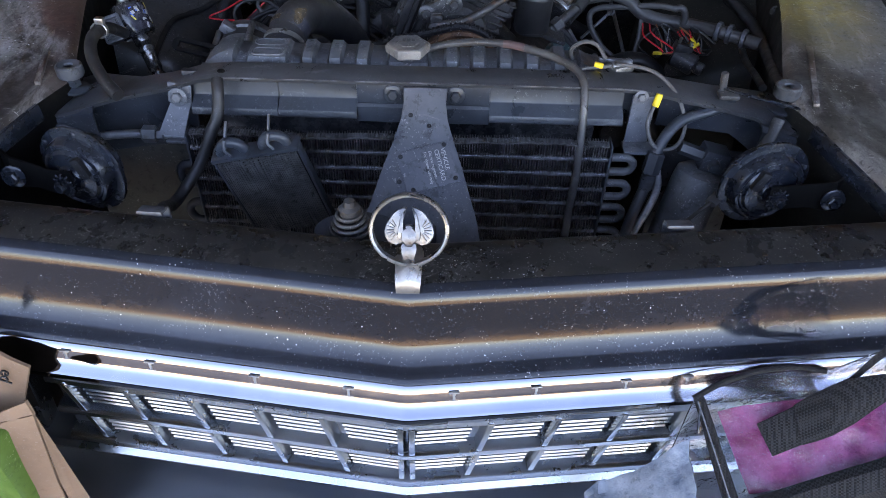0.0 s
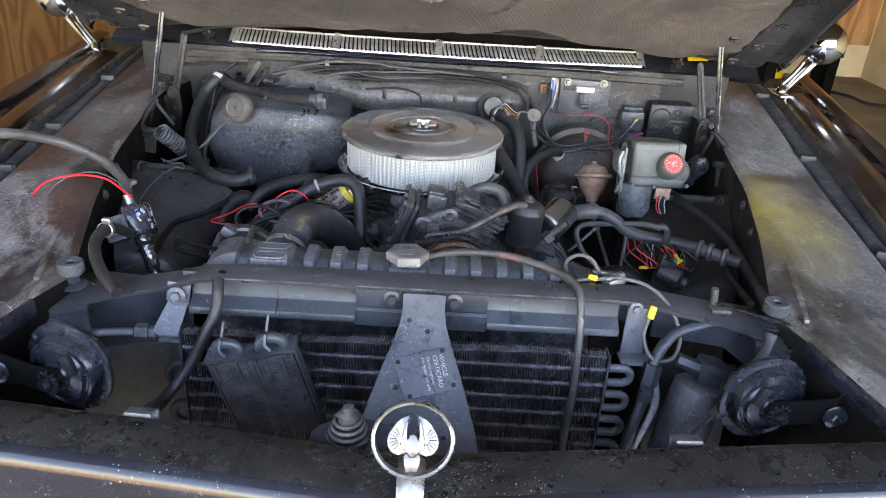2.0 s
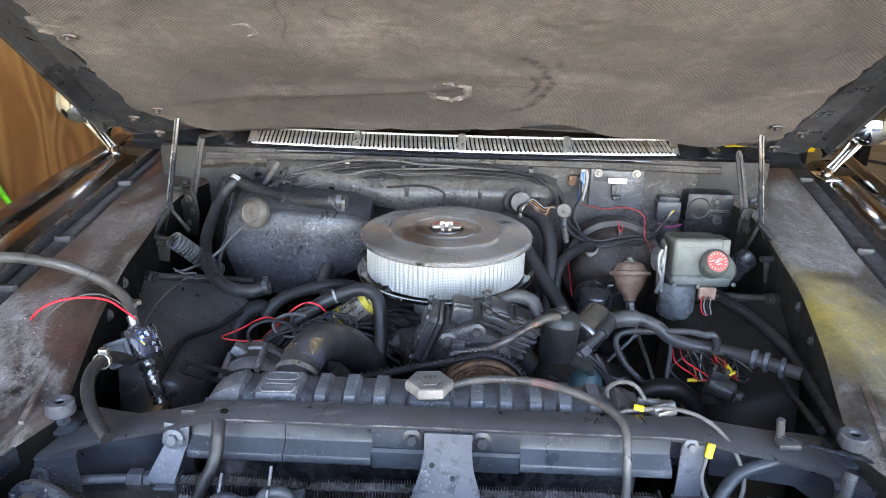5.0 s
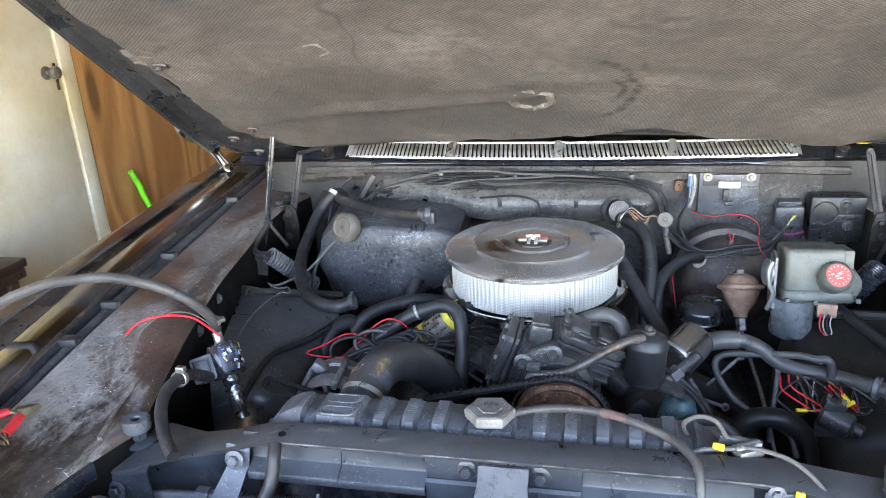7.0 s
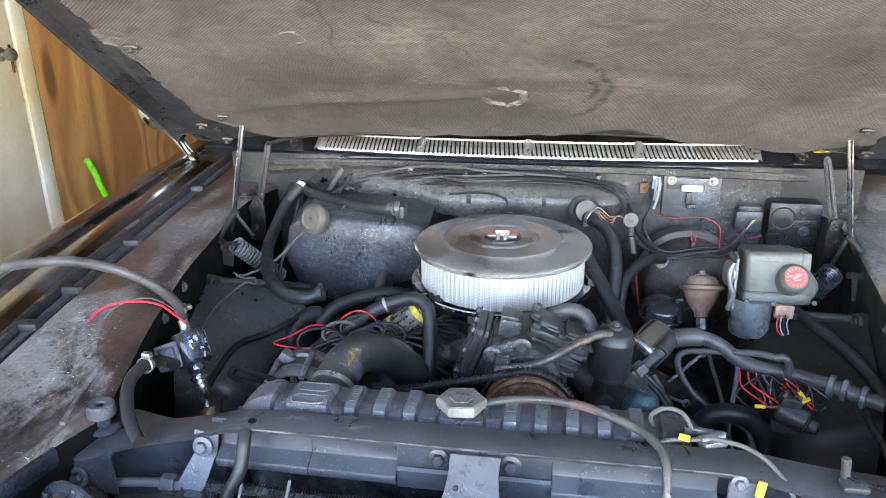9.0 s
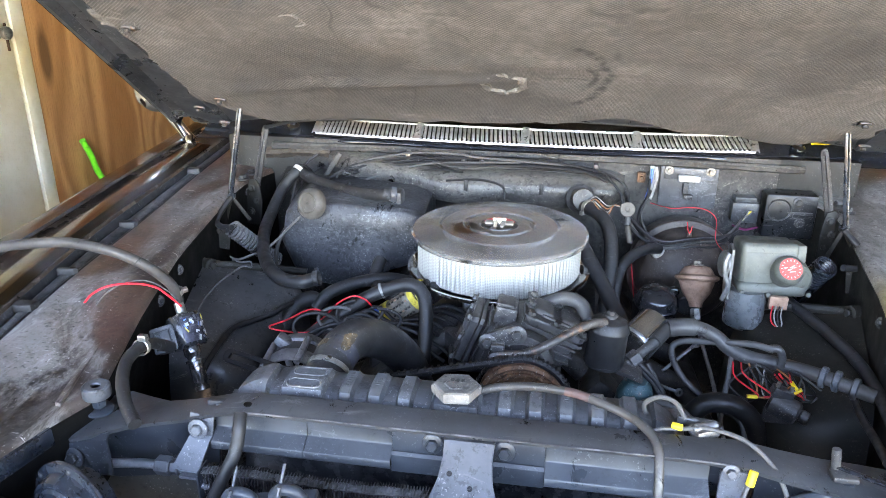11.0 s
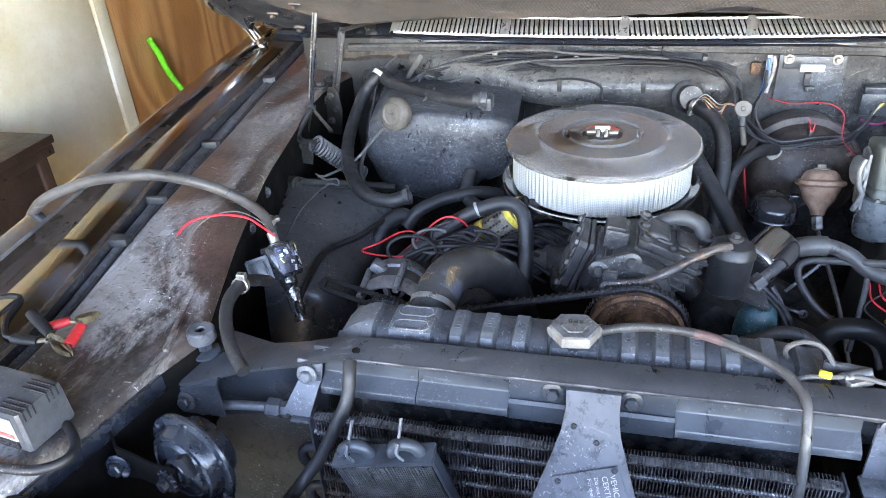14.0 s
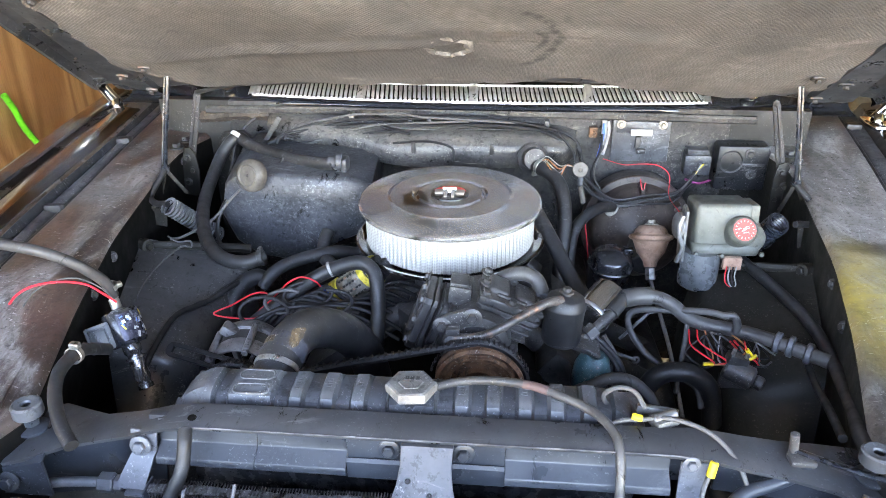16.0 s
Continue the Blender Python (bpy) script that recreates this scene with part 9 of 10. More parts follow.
box(bm, (-0.482, 0.985, 0.925), (0.012, 0.004, 0.085), 0.001, Matrix.Rotation(radians(34), 4, "Y"))
part("band", bm, M_FIREWALL, strap)

# crumbled sealer and small brackets in the firewall corners
M_SEALER = surface("crumbling_sealer", (0.012, 0.010, 0.009), (0.042, 0.033, 0.027), 0.75, 0.0, big=30.0, bump=0.6, depth=0.004, dust=0.4, dustcol=(0.20, 0.17, 0.14), grit=0.5)
random.seed(31)
for side in (-1,):
    sealer = thing("sealer_lump", (side * 0.60, 1.03, 0.92), "crumbling brown sealer along the firewall corner", "sealer")
    bm = B()
    rows = []
    for i in range(22):
        x = 0.50 + 0.0085 * i
        z = 0.945 - 0.10 * max(0.0, x - 0.58)
        b = [0.006 * noise.noise(Vector((x * 60, 3.0 * q + side, 1.0))) for q in range(5)]
        rows.append([(side * x, 1.048, z + 0.016 + b[0]), (side * x, 1.036 + b[1], z + 0.010 + b[0]), (side * x, 1.030 + b[2], z + b[3]), (side * x, 1.037 + b[3], z - 0.010 + b[4]), (side * x, 1.048, z - 0.014 + b[4])])
    sheet(bm, rows, 0.002)
    part("strip", bm, M_SEALER, sealer, "", 25)
    tab = thing("corner_bracket", (side * 0.615, 1.0, 0.84), "oily black bracket bolted in the firewall corner", "bracket", "corner brackets")
    bm = B()
    slab(bm, [(-0.022, -0.075), (0.018, -0.085), (0.026, 0.030), (0.010, 0.058), (-0.012, 0.060), (-0.024, 0.020)], 0.005, Matrix.Translation((side * 0.612, 1.040, 0.845)) @ Matrix.Diagonal((side, 1, 1, 1)) @ Matrix.Rotation(radians(90), 4, "X"), 0.002)
    part("plate", bm, M_OILY, tab)
    for dx, dz in ((-0.006, 0.035), (0.006, -0.012), (-0.002, -0.055)):
        bm = B()
        bolt(bm, (side * 0.612 + dx, 1.034, 0.845 + dz), (0, -1, 0), 0.0065)
        part("bolt", bm, M_CAST, tab)
hose("corner_cable", "thin black cable draped down the firewall corner", [(-0.53, 1.02, 0.945), (-0.555, 1.0, 0.925), (-0.575, 0.985, 0.89), (-0.585, 0.965, 0.84), (-0.60, 0.95, 0.78), (-0.605, 0.94, 0.71)], 0.0042, M_RUBBER, "cable", 8, "corner cables")

# hood hinges with prop rods and springs
M_RODSTEEL = surface("worn_rod_steel", (0.06, 0.06, 0.062), (0.24, 0.235, 0.23), 0.2, 0.8, big=30.0, rust=0.2)
for side in (-1, 1):
    sx = 0.0 if side < 0 else 0.030
    hinge = thing("hinge_assembly", (side * 0.66 + sx, 0.80, 0.82), "black hood hinge arm with a coil spring", "hinge", "hood hinges")
    X = lambda x, y, z: Vector((side * x + sx, y, z))
    r0, r1 = (X(0.666, 0.79, 0.895), X(0.622, 0.80, 1.125)) if side < 0 else (Vector((0.678, 0.79, 0.902)), Vector((0.644, 0.80, 1.125)))
    mid, ax = (r0 + r1) / 2, (r1 - r0)
    bm = B()
    box(bm, mid, (0.013, 0.006, ax.length), 0.0015, turn_to(ax))
    lathe(bm, [(0, -0.006), (0.009, -0.006), (0.009, 0.006), (0, 0.006)], r0, (0.2, -1, 0), 14)
    prop = part("prop_rod", bm, M_HORN, hinge, "black channel of the hood prop")
    bm = B()
    cyl(bm, r0 + Vector((side * 0.0058, -0.003, 0)), r1 + Vector((side * 0.0058, -0.003, 0)), 0.0026, seg=10)
    part("polished_edge", bm, M_RODSTEEL, prop, "bright worn steel edge")
    bm = B()
    arm = [(-0.009, -0.02), (0.010, -0.02), (0.0085, 0.138), (0.006, 0.148), (0.0, 0.152), (-0.006, 0.148), (-0.0085, 0.138)]
    slab(bm, arm, 0.006, Matrix.Translation(X(0.663, 0.935, 0.890)) @ Matrix.Rotation(side * radians(-14), 4, "Y") @ Matrix.Rotation(radians(90), 4, "X"), 0.002)
    box(bm, X(0.646, 0.928, 0.965), (0.004, 0.006, 0.13), 0.001, Matrix.Rotation(side * radians(-14), 4, "Y"))
    lathe(bm, [(0, 0.003), (0.004, 0.0025), (0.0055, 0)], X(0.629, 0.928, 1.027), (0, -1, 0), 12)
    part("upper_arm", bm, M_CAST, hinge, "dusty grey flat hinge arm")
    bm = B()
    slab(bm, [(-0.026, -0.085), (0.020, -0.085), (0.026, -0.02), (0.018, 0.02), (0.006, 0.034), (-0.014, 0.030), (-0.022, 0.0)], 0.005, Matrix.Translation(X(0.668, 0.925, 0.865)) @ Matrix.Rotation(side * radians(18), 4, "Z") @ Matrix.Rotation(radians(86), 4, "X"), 0.002)
    for q in ((-0.004, 0.012), (0.006, -0.02), (-0.010, -0.05)):
        bolt(bm, X(0.668, 0.918, 0.865) + Vector((q[0], -0.002, q[1])), (0, -1, 0.1), 0.006)
    part("hinge_plate", bm, M_OILY, hinge, "oily black bolted hinge plate")
    bm = B()
    slab(bm, [(-0.022, 0.026), (0.022, 0.022), (0.020, -0.030), (-0.014, -0.034)], 0.003, Matrix.Translation(X(0.664, 0.725, 0.822)) @ Matrix.Diagonal((side, 1, 1, 1)) @ Matrix.Rotation(radians(84), 4, "X"), 0.001)
    bolt(bm, X(0.668, 0.718, 0.836), (0, -1, 0.1), 0.006)
    part("spring_bracket", bm, M_OILY, hinge, "black spring bracket")
    bm = B()
    tube(bm, [X(0.645, 0.712, 0.850), X(0.665, 0.712, 0.851), X(0.686, 0.715, 0.849)], 0.0022, 6)
    part("bracket_lip", bm, M_PIPE, hinge, "bright worn bracket edge")
    bm = B()
    tube(bm, [r0 + Vector((0, -0.004, -0.002)), X(0.676, 0.750, 0.870), X(0.676, 0.722, 0.856), X(0.655, 0.700, 0.852), X(0.622, 0.685, 0.857)], 0.0068, 12)
    part("elbow_link", bm, M_RUBBER, hinge, "dark bent spring link")
    for q in (X(0.630, 0.80, 0.835), X(0.692, 0.80, 0.825)):
        bm = B()
        box(bm, (r0 + q) / 2, (0.003, 0.008, (q - r0).length), 0.001, turn_to(q - r0))
        part("brace_bar", bm, M_OILY, hinge)
    s0, s1 = X(0.617, 0.675, 0.860), X(0.548, 0.745, 0.758)
    if side > 0:
        s0, s1 = Vector((0.628, 0.700, 0.854)), Vector((0.598, 0.755, 0.765))
    ax = (s1 - s0).normalized()
    e1 = ax.orthogonal().normalized()
    e2 = ax.cross(e1)
    pts = []
    for i in range(17 * 12):
        a = i / 12 * 2 * math.pi
        pts.append(s0 + (s1 - s0) * (i / (17 * 12)) + (e1 * math.cos(a) + e2 * math.sin(a)) * (0.0175 if side < 0 else 0.0205))
    part("spring", tube(B(), pts, 0.0030, 6, 1, smooth=False), M_TANK if side < 0 else M_HORN, hinge, "grey coil spring")
    bm = B()
    bolt(bm, X(0.70, 0.93, 0.895), (0, 0, 1), 0.010)
    bolt(bm, X(0.695, 0.975, 0.897), (0, 0, 1), 0.010)
    part("bolts", bm, M_BAY, hinge)

# electric fuel pump with its hose over the fender
pump = thing("electric_pump", (-0.52, 0.27, 0.74), "small black electric fuel pump with a silver label", "pump")
PA = Vector((0.10, -0.10, -0.22)).normalized()
P0 = Vector((-0.541, 0.296, 0.862))
bm = B()
lathe(bm, [(0, 0), (0.0085, 0), (0.0085, 0.018), (0.012, 0.02), (0.012, 0.028), (0, 0.028)], P0, PA, 18)
part("inlet", bm, M_STEEL, pump)
bm = B()
lathe(bm, [(0, 0.022), (0.026, 0.022), (0.029, 0.026), (0.029, 0.076), (0.026, 0.080), (0, 0.080)], P0, PA, 30)
body = part("body", bm, M_GLOSSBLACK, pump)
bm = B()
c = P0 + PA * 0.051
e = Vector((0.80, -0.58, 0.1)).normalized()
e = (e - PA * e.dot(PA)).normalized()
e2 = PA.cross(e)
rows = [[P0 + PA * h + (e * math.cos(a) + e2 * math.sin(a)) * 0.0294 for a in (radians(d) for d in range(-62, 35, 12))] for h in (0.029, 0.045, 0.073)]
decal = part("label", sheet(bm, rows), M_PUMPLABEL, body, "worn iridescent silver label")
random.seed(12)
for k in range(26):
    a, h = radians(random.uniform(-58, 28)), random.uniform(0.032, 0.070)
    m = Matrix((e2 * math.cos(a) - e * math.sin(a), PA, e * math.cos(a) + e2 * math.sin(a))).transposed().to_4x4()
    m.translation = P0 + PA * h + (e * math.cos(a) + e2 * math.sin(a)) * 0.0296
    bm = B()
    box(bm, (0, 0, 0), (random.uniform(0.002, 0.006), random.uniform(0.0015, 0.010), 0.0005), 0, Matrix.Rotation(random.uniform(-0.5, 0.5), 4, "Z"))
    bm.transform(m)
    part("print_bar", bm, (M_WHITE, M_PLATE, M_WHITE, M_BLUE, M_WHITE, M_COIL, M_PLATE)[k % 7], decal)
bm = B()
right = Vector((0.97, 0.25, 0.0))
right = (right - PA * right.dot(PA)).normalized()
TB = Matrix((-right, PA.cross(-right), PA)).transposed().to_4x4()
TB.translation = c + Vector((-0.027, -0.018, -0.009))
box(bm, (0, 0, 0), (0.038, 0.036, 0.044), 0.003)
for dx, dz in ((0, -0.019), (0, 0.019)):
    box(bm, (dx, -0.019, dz), (0.036, 0.006, 0.006), 0.001)
for dx in (-0.017, 0.017):
    box(bm, (dx, -0.019, 0), (0.005, 0.006, 0.040), 0.001)
bm.transform(TB)
block = part("terminal_block", bm, M_CHARGER, pump, "grey-black terminal block")
bm = B()
box(bm, (0, -0.0195, 0), (0.022, 0.004, 0.026), 0.001)
bm.transform(TB)
part("cover", bm, M_CHARGER, block)
bm = B()
lathe(bm, [(0, 0.076), (0.013, 0.076), (0.0145, 0.080), (0.0145, 0.092), (0.0115, 0.096), (0.0115, 0.100), (0.0155, 0.101), (0.0155, 0.105), (0.0125, 0.106), (0.0125, 0.138), (0.010, 0.142), (0.010, 0.147), (0.0125, 0.148), (0.0125, 0.155), (0, 0.155)], P0, PA, 18)
part("outlet", bm, M_RODSTEEL, pump, "dark steel outlet fitting")
fh = hose("fuel_hose", "long grey rubber fuel hose arched over the fender", [(-0.539, 0.296, 0.868), (-0.541, 0.282, 0.902), (-0.560, 0.262, 0.938), (-0.592, 0.252, 0.961), (-0.630, 0.246, 0.975), (-0.695, 0.246, 0.982), (-0.755, 0.242, 0.977), (-0.810, 0.242, 0.968), (-0.862, 0.244, 0.951), (-0.905, 0.240, 0.934), (-0.940, 0.240, 0.910), (-0.966, 0.236, 0.872), (-0.985, 0.23, 0.80), (-1.01, 0.22, 0.60), (-1.04, 0.21, 0.30), (-1.08, 0.2, 0.05)], 0.0088, M_GREYHOSE, seg=14)
clamped(fh, (-0.540, 0.294, 0.880), (0.1, -0.1, 1), 0.0095)
hose("pump_wire", "thin red pump wire lying over the fender", [(-0.530, 0.285, 0.862), (-0.545, 0.275, 0.885), (-0.565, 0.27, 0.902), (-0.60, 0.262, 0.909), (-0.64, 0.255, 0.904), (-0.668, 0.25, 0.89), (-0.686, 0.25, 0.872)], 0.0019, M_RED, "wire", 8)
hose("pump_wire", "thin pale pump wire beside the red one", [(-0.53, 0.285, 0.862), (-0.545, 0.277, 0.892), (-0.575, 0.27, 0.912), (-0.61, 0.262, 0.910), (-0.64, 0.25, 0.895), (-0.66, 0.245, 0.872)], 0.0011, M_GREYWIRE, "wire", 6)
hose("pump_lead", "black pump lead hanging in the bay", [(-0.55, 0.27, 0.80), (-0.56, 0.25, 0.79), (-0.555, 0.24, 0.80), (-0.57, 0.235, 0.815)], 0.0025, M_GREYWIRE, "wire", 6)
hose("twisted_wire", "frayed pale wire on the wheel housing", [(-0.60, 0.62, 0.815), (-0.575, 0.61, 0.808), (-0.555, 0.62, 0.806), (-0.545, 0.60, 0.802), (-0.57, 0.60, 0.80), (-0.59, 0.52, 0.79), (-0.60, 0.46, 0.765), (-0.60, 0.42, 0.74)], 0.0019, M_GREYWIRE, "wire", 6)

# battery charger and clamp on the fender
charger = thing("battery_charger", (-0.655, -0.205, 0.862), "dark grey vented battery charger box on the fender", "charger")
GM = Matrix.Translation((-0.662, -0.174, 0.8945)) @ Matrix.Rotation(radians(-8), 4, "Z") @ Matrix.Diagonal((1.0, 0.76, 0.84, 1.0))
bm = B()
rows = [[(x * w, y * w2, z) for x, y in ((-0.078, -0.042), (0.078, -0.042), (0.082, -0.038), (0.082, 0.038), (0.078, 0.042), (-0.078, 0.042), (-0.082, 0.038), (-0.082, -0.038))] for w, w2, z in ((0.0, 0.0, -0.031), (0.97, 0.95, -0.031), (1.0, 1.0, -0.028), (0.985, 0.96, 0.026), (0.965, 0.93, 0.031), (0.0, 0.0, 0.032))]
sheet(bm, rows, 0.0, True)
bmesh.ops.remove_doubles(bm, verts=bm.verts, dist=0.0002)
bm.transform(GM)
case = part("case", bm, M_CHARGER, charger, "", 20)
for y in (-0.030, 0.012):
    for k in range(3):
        bm = B()
        box(bm, (0.0615, y + 0.0085 * k, 0.0315), (0.034, 0.0036, 0.0022), 0.0005, None, 1)
        box(bm, (0.0795, y + 0.0085 * k, 0.0240), (0.0030, 0.0036, 0.0165), 0.0005, None, 1)
        bm.transform(GM)
        part("vent_slot", bm, M_BLACKWIRE, case)
bm = B()
box(bm, (0.012, -0.0425, 0.004), (0.112, 0.003, 0.038), 0.001)
bm.transform(GM)
panel = part("front_label", bm, M_WHITE, charger, "pale front label with a red stripe")
bm = B()
box(bm, (0.012, -0.0445, -0.004), (0.110, 0.002, 0.006))
bm.transform(GM)
part("red_stripe", bm, M_REDDECAL, panel)
bm = B()
box(bm, (0.012, -0.0435, -0.019), (0.112, 0.004, 0.014), 0.001)
for k in range(4):
    box(bm, (0.050 - 0.018 * k, -0.046, -0.019), (0.010, 0.004, 0.008), 0.001)
bm.transform(GM)
part("switch_row", bm, M_GLOSSBLACK, charger)
hose("charger_lead", "black charger lead curled on the fender", [(-0.592, -0.168, 0.871), (-0.572, -0.174, 0.868), (-0.548, -0.196, 0.867), (-0.545, -0.218, 0.867), (-0.570, -0.236, 0.867), (-0.62, -0.240, 0.867), (-0.70, -0.248, 0.868), (-0.78, -0.255, 0.87)], 0.0058, M_BLACKWIRE, "cable", 10)
hose("charger_lead", "black clamp lead looped on the fender", [(-0.745, -0.052, 0.882), (-0.76, -0.050, 0.885), (-0.785, -0.02, 0.884), (-0.805, 0.03, 0.885), (-0.83, 0.0, 0.895), (-0.81, -0.06, 0.89), (-0.76, -0.12, 0.88), (-0.74, -0.17, 0.88)], 0.004, M_BLACKWIRE, "cable", 8)


def crocodile(label, grips, pivot, tip, material, grip_label):
    """A sprung charger clamp: two hollow grips meeting at a pivot, and toothed jaws."""
    ob = thing("charger_clamp", Vector(pivot) - Vector((0, 0, 0.016)), label, "clamp", "charger clamps")
    pivot, tip = Vector(pivot), Vector(tip)
    for a, b in grips:
        a, b = Vector(a), Vector(b)
        d = (b - a).normalized()
        bm = B()
        lathe(bm, [(0.0042, 0.006), (0.0060, -0.001), (0.0076, 0.0), (0.0080, 0.004), (0.0078, (b - a).length * 0.7), (0.0068, (b - a).length), (0.0, (b - a).length)], a, d, 16, (1.0, 0.8))
        part("grip", bm, material, ob, grip_label)
        bm = B()
        tube(bm, [b - d * 0.004, b.lerp(pivot, 0.5), pivot], 0.0048, 8, 4, flat=0.6)
        part("arm", bm, M_BRASS, ob)
    d = (tip - pivot).normalized()
    w = d.cross(Vector((0, 0, 1))).normalized()
    for k in (-1, 1):
        rows = [[pivot + d * f * (tip - pivot).length + w * (k * (0.0015 + 0.0065 * math.sin(math.pi * min(1.0, f * 0.9 + 0.1)))) + Vector((0, 0, h)) for h in (-0.005 + 0.002 * f, 0.0, 0.006 - 0.002 * f)] for f in (0, 0.25, 0.5, 0.75, 1.0)]
        bm = sheet(B(), rows, 0.0012)
        for q in range(4):
            f = 0.45 + 0.14 * q
            box(bm, pivot + d * f * (tip - pivot).length + w * k * 0.0035, (0.002, 0.003, 0.006), 0.0, turn_to(d))
        part("jaw", bm, M_BRASS, ob, "dull brass jaw")
    bm = B()
    cyl(bm, pivot - w * 0.009, pivot + w * 0.009, 0.0028, seg=10, bevel=0.0008)
    part("pin", bm, M_STEEL, ob)
    return ob


M_BRASS = surface("dull_brass", (0.17, 0.145, 0.09), (0.30, 0.265, 0.18), 0.38, 0.7, big=60.0, bump=0.1, grit=0.4)
crocodile("red-handled charger clamp lying on the fender ledge", (((-0.716, -0.030, 0.884), (-0.690, -0.009, 0.886)), ((-0.668, -0.046, 0.876), (-0.669, -0.014, 0.884))), (-0.681, -0.008, 0.884), (-0.677, 0.028, 0.873), M_CLAMPRED, "worn red plastic grip")
crocodile("black-handled charger clamp lying on the fender ledge", (((-0.737, -0.021, 0.902), (-0.695, -0.042, 0.887)), ((-0.747, -0.052, 0.882), (-0.709, -0.051, 0.880))), (-0.692, -0.046, 0.883), (-0.657, -0.059, 0.871), M_BLACKWIRE, "black plastic grip")

# cardboard box and clear tote before the grille
cb = thing("cardboard_box", (-0.40, -0.64, 0.50), "open brown cardboard box resting on the bumper", "box")


def card(name, pts, label=""):
    """A sheet of board between four corners."""
    a, b, c, d = [Vector(p) for p in pts]
    rows = [[a.lerp(b, u).lerp(d.lerp(c, u), v) + (b - a).cross(d - a).normalized() * 0.002 * noise.noise(Vector((u * 3, v * 3, a.x * 9))) for u in (0, 0.25, 0.5, 0.75, 1)] for v in (0, 0.33, 0.66, 1)]
    return part(name, sheet(B(), rows, 0.004), M_CARD, cb, label)


flap = card("flap", ((-0.485, -0.425, 0.795), (-0.413, -0.436, 0.750), (-0.445, -0.445, 0.672), (-0.53, -0.435, 0.68)), "raised flap with a printed word")
fe = [Vector(q) for q in ((-0.485, -0.425, 0.795), (-0.413, -0.436, 0.750), (-0.445, -0.445, 0.672))]
fx, fy = (fe[2] - fe[1]).normalized(), (fe[1] - fe[0]).normalized()
fn = fx.cross(fy).normalized()
fn = fn if fn.y < 0 else -fn
fy = fn.cross(fx)
word = text_mesh("ed", 0.020, Matrix((((fx.x, fy.x, fn.x, 0)), (fx.y, fy.y, fn.y, 0), (fx.z, fy.z, fn.z, 0), (0, 0, 0, 1))).to_4x4())
word.transform(Matrix.Translation(fe[1].lerp(fe[0], 0.24) + fx * 0.012 + fn * 0.006))
part("printed_word", word, M_BLACKWIRE, flap, "black printed letters")
card("panel", ((-0.445, -0.445, 0.672), (-0.53, -0.435, 0.68), (-0.53, -0.445, 0.525), (-0.44, -0.455, 0.525)))
card("flap", ((-0.432, -0.48, 0.729), (-0.397, -0.48, 0.749), (-0.394, -0.483, 0.729), (-0.445, -0.485, 0.711)))
card("flap", ((-0.445, -0.486, 0.713), (-0.394, -0.484, 0.731), (-0.406, -0.492, 0.600), (-0.49, -0.51, 0.595)))
card("panel", ((-0.394, -0.481, 0.729), (-0.406, -0.488, 0.600), (-0.406, -0.492, 0.525), (-0.392, -0.475, 0.525)))
card("panel", ((-0.49, -0.51, 0.595), (-0.406, -0.492, 0.600), (-0.406, -0.50, 0.525), (-0.49, -0.52, 0.525)))
card("base", ((-0.52, -0.46, 0.527), (-0.385, -0.475, 0.527), (-0.385, -0.53, 0.527), (-0.52, -0.54, 0.527)))
bm = B()
box(bm, (-0.47, -0.49, 0.62), (0.08, 0.04, 0.18), 0.006, Matrix.Rotation(radians(-10), 4, "Z"))
part("packet", bm, plain("green_packet", (0.04, 0.075, 0.012), 0.5), cb, "green packet inside")

tote = thing("tote_bag", (0.40, -0.56, 0.52), "clear vinyl tote with black edging and pink contents", "bag")
# its upper face is a slack sloping panel: u along its top edge, v down towards its base
T0, TU, TV, TN = Vector((0.315, -0.447, 0.749)), Vector((0.9108, 0.1095, 0.3981)) * 1.15, Vector((0.3343, -0.7615, -0.5553)) * 1.06, Vector((-0.2424, -0.6388, 0.7302))


def tote_pt(u, v, lift=0.0):
    return T0 + TU * u + TV * v + TN * lift


def crease(u, v, k=1.0, seed=2.0):
    return k * (0.004 * noise.noise(Vector((u * 42, v * 30, seed))) + 0.0022 * noise.noise(Vector((u * 95, v * 80, seed + 4))))


def top_edge(u):
    return -0.0075 * math.sin(math.pi * min(1.0, u / 0.095)) if u < 0.08 else -0.0035 + 0.55 * max(0.0, u - 0.088) - 0.62 * max(0.0, u - 0.118)


rows = [[tote_pt(0.20 * i / 30, lerp(top_edge(0.20 * i / 30), 0.112, j / 16), crease(0.20 * i / 30, 0.12 * j / 16, 2.1)) for i in range(31)] for j in range(17)]
part("vinyl_face", sheet(B(), rows, 0.0008), M_CLEAR, tote, "crinkled clear vinyl face")
rows = []
for j in range(15):
    f = j / 14
    rows.append([tote_pt(lerp(0.016, 0.172 - 0.02 * abs(f - 0.55), g), lerp(0.022 + 0.030 * max(0.0, g - 0.15), 0.108, f), -0.010 + crease(g * 0.12, f * 0.08, 1.6, 7.0) - 0.012 * (abs(g - 0.5) * 2) ** 4) for g in (i / 20 for i in range(21))])
part("pink_cloth", sheet(B(), rows, 0.004), M_PINK, tote, "crumpled pink cloth inside")
bm = B()
tube(bm, [tote_pt(u, top_edge(u), 0.002) for u in (-0.001, 0.015, 0.035, 0.06, 0.081, 0.095, 0.105, 0.117)], 0.0032, 8)
part("top_piping", bm, M_WEB, tote)
bm = B()
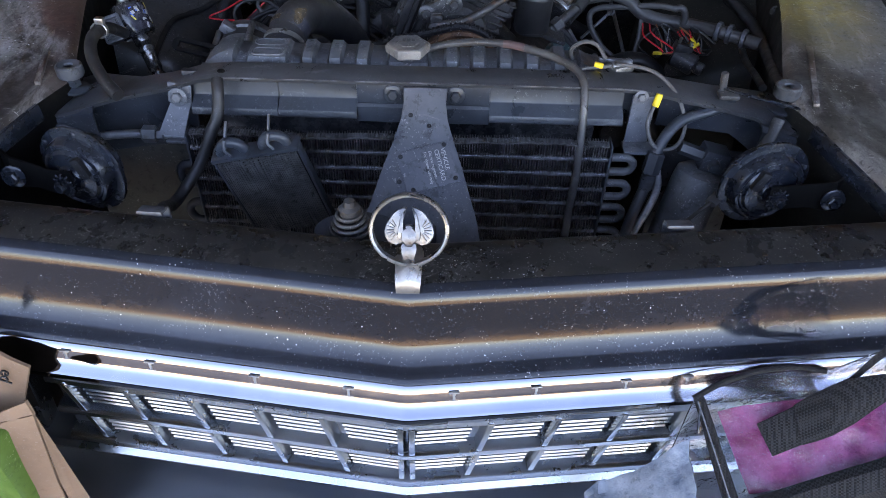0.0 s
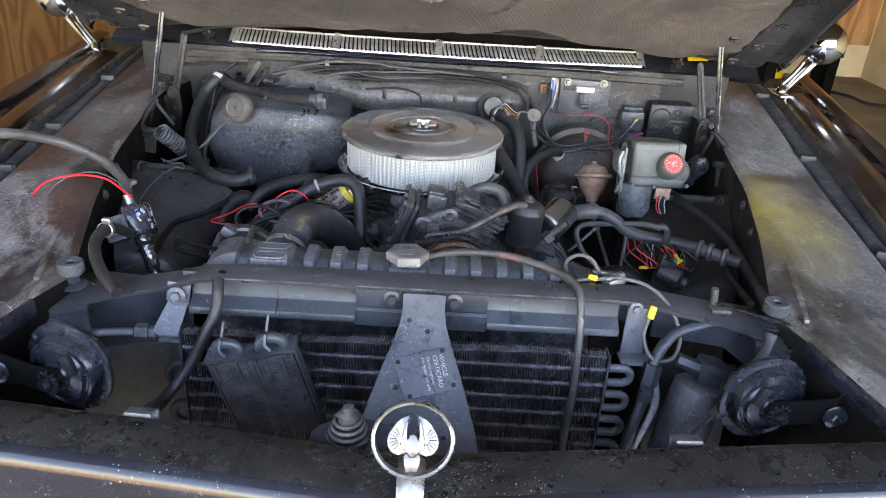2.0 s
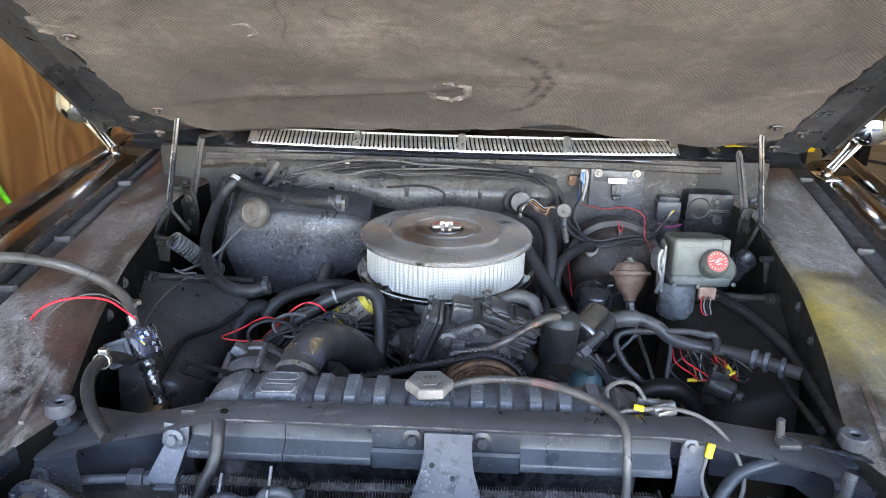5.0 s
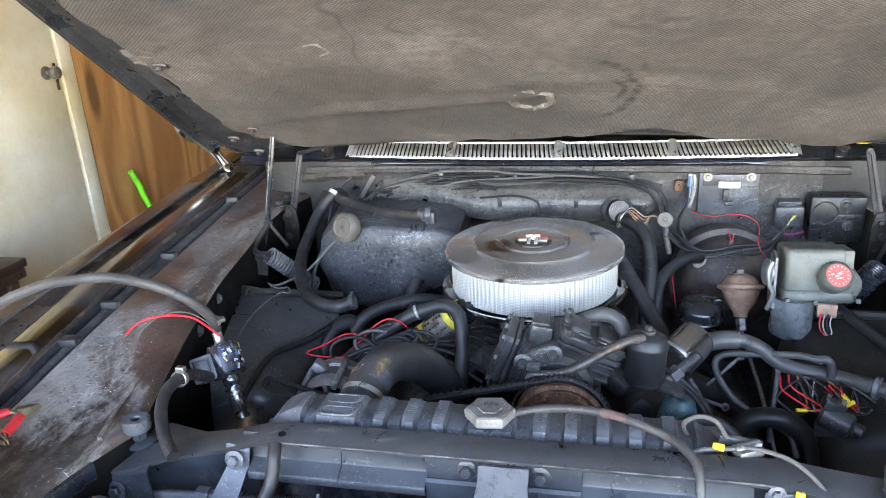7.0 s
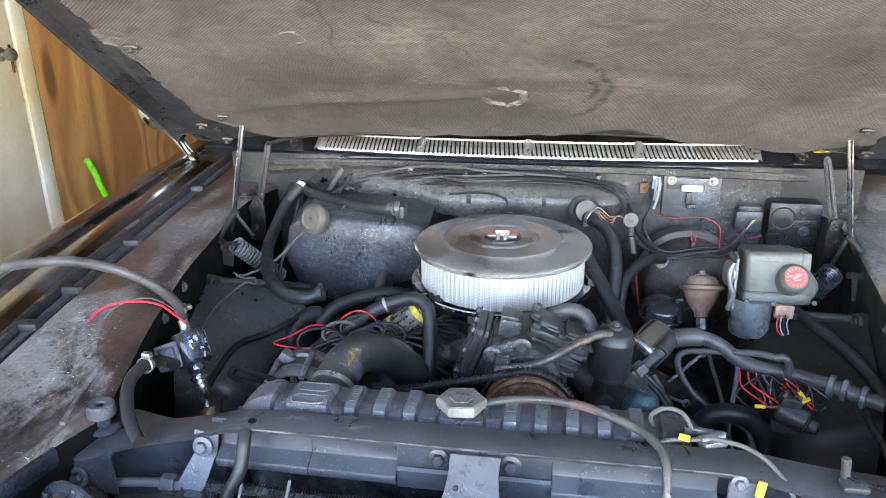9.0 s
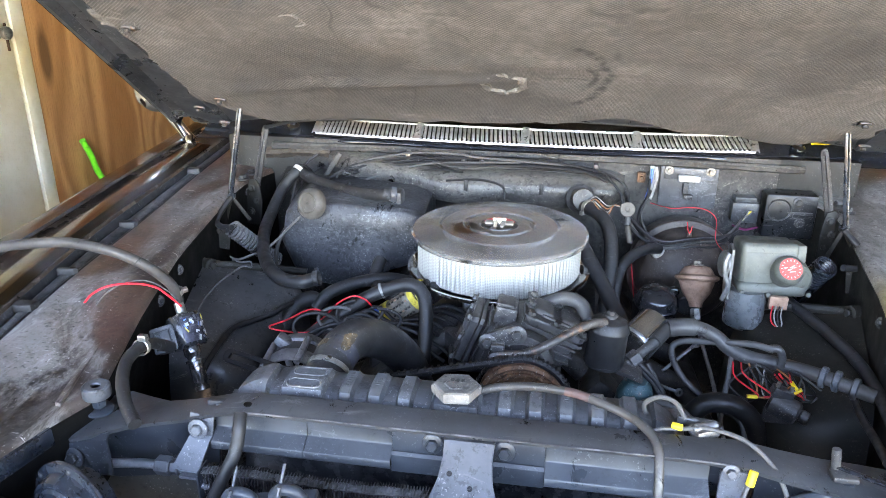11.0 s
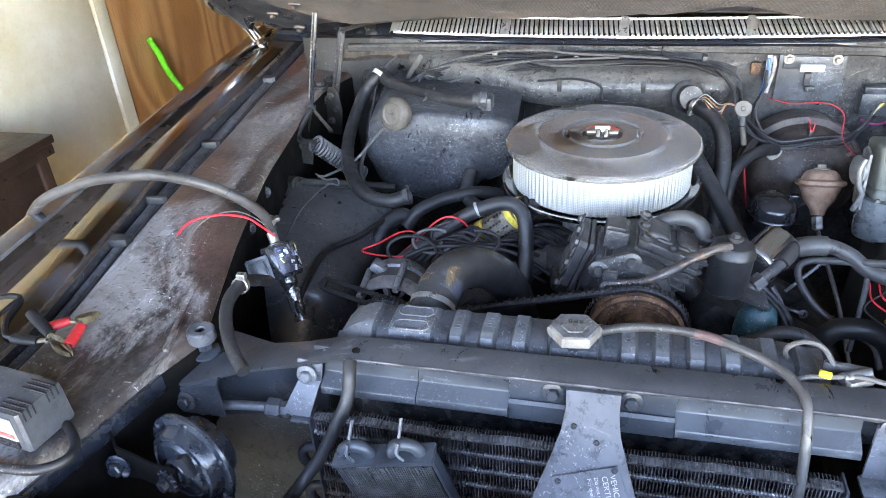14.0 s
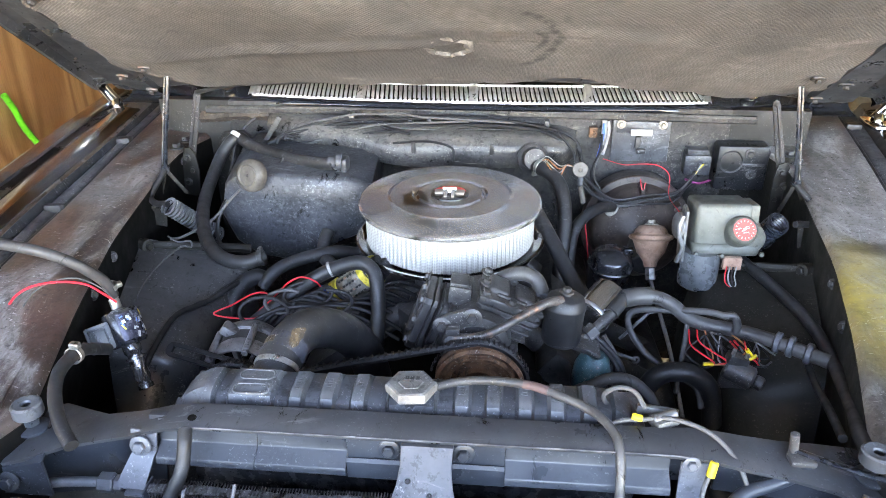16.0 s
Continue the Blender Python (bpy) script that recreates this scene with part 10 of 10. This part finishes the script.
sheet(bm, [[tote_pt(u0, v, 0.0), tote_pt(u0 + 0.002, v, 0.0035), tote_pt(u1 - 0.002, v, 0.0035), tote_pt(u1, v, 0.001)] for u0, u1, v in ((-0.001, 0.0088, 0.0), (-0.003, 0.0080, 0.03), (-0.006, 0.0065, 0.06), (-0.009, 0.005, 0.10), (-0.010, 0.004, 0.12))], 0.002)
band = part("zip_band", bm, M_WEB, tote, "black zip band")
bm = B()
tube(bm, [tote_pt(0.002, 0.004, 0.005), tote_pt(0.0, 0.05, 0.005), tote_pt(-0.003, 0.11, 0.005)], 0.0016, 6)
part("zip", bm, M_GLOSSBLACK, band)
bm = B()
tube(bm, [tote_pt(0.001, 0.012, 0.006), tote_pt(-0.006, 0.026, 0.008), tote_pt(-0.008, 0.034, 0.006), tote_pt(-0.004, 0.028, 0.009)], 0.0012, 6)
part("zip_pull", bm, M_GLOSSBLACK, band)
bm = B()
sheet(bm, [[tote_pt(u, v - 0.004, 0.002), tote_pt(u, v + 0.004, 0.008), tote_pt(u, v + 0.022, 0.006), tote_pt(u, v + 0.04, -0.02)] for u, v in ((0.0, 0.112), (0.04, 0.110), (0.08, 0.1085), (0.12, 0.1075), (0.16, 0.106), (0.20, 0.105))], 0.003)
part("bottom_band", bm, M_WEB, tote)
bm = B()
rows = []
for k in range(13):
    u = 0.2 * k / 12
    rows.append([tote_pt(u, 0.112, -0.004), tote_pt(u, 0.112, -0.004) - Vector((0, 0.02, 0.25)), tote_pt(u, top_edge(u), -0.004) - Vector((0, -0.01, 0.29)), tote_pt(u, top_edge(u), -0.004)])
sheet(bm, rows, 0.0015)
part("sides", bm, M_CLEAR, tote)
bm = B()
slab(bm, [(0.043, 0.041), (0.0455, 0.0745), (0.0735, 0.0715), (0.080, 0.035)], 0.0035, Matrix(((*((TU.x, TV.x, TN.x)), T0.x), (TU.y, TV.y, TN.y, T0.y), (TU.z, TV.z, TN.z, T0.z), (0, 0, 0, 1))) @ Matrix.Translation((0, 0, 0.003)), 0.0012)
patch = part("strap_patch", bm, M_WEB, tote, "square stitched strap end")
bm = B()
rows = []
for (ua, va), (ub, vb), h in (((0.079, 0.034), (0.0725, 0.072), 0.005), ((0.092, 0.0295), (0.084, 0.0715), 0.010), ((0.108, 0.026), (0.098, 0.0695), 0.016), ((0.126, 0.023), (0.118, 0.064), 0.020), ((0.146, 0.026), (0.138, 0.056), 0.022), ((0.165, 0.030), (0.158, 0.050), 0.020), ((0.195, 0.030), (0.19, 0.048), 0.012)):
    rows.append([tote_pt(lerp(ua, ub, t), lerp(va, vb, t), h + 0.004 * math.sin(math.pi * t)) for t in (0, 0.25, 0.5, 0.75, 1)])
sheet(bm, rows, 0.0025)
part("strap", bm, M_WEB, tote, "broad black webbing strap")
bm = B()
sheet(bm, [[tote_pt(u, v, h), tote_pt(u + 0.001, v + w, h)] for u, v, w, h in ((0.119, 0.028, 0.003, 0.012), (0.135, 0.021, 0.005, 0.016), (0.155, 0.011, 0.006, 0.016), (0.178, 0.002, 0.007, 0.012), (0.2, -0.004, 0.007, 0.008))], 0.002)
part("thin_strap", bm, M_WEB, tote)
film = thing("plastic_wrap", (0.26, -0.57, 0.525), "crumpled pale blue-white plastic wrap", "plastic wrap")
rows = [[Vector((0.215 + 0.10 * i / 8 + 0.006 * noise.noise(Vector((i, j, 3))), -0.575 + 0.10 * j / 8 + 0.004 * i / 8, 0.60 + 0.10 * (i / 8) * (0.6 + 0.4 * j / 8) + 0.02 * noise.noise(Vector((i * 0.6, j * 0.6, 0))))) for i in range(9)] for j in range(9)]
part("film", sheet(B(), rows, 0.0015), surface("pale_plastic_film", (0.09, 0.115, 0.15), (0.22, 0.25, 0.29), 0.2, 0.0, big=24.0, bump=0.6, depth=0.003), film)
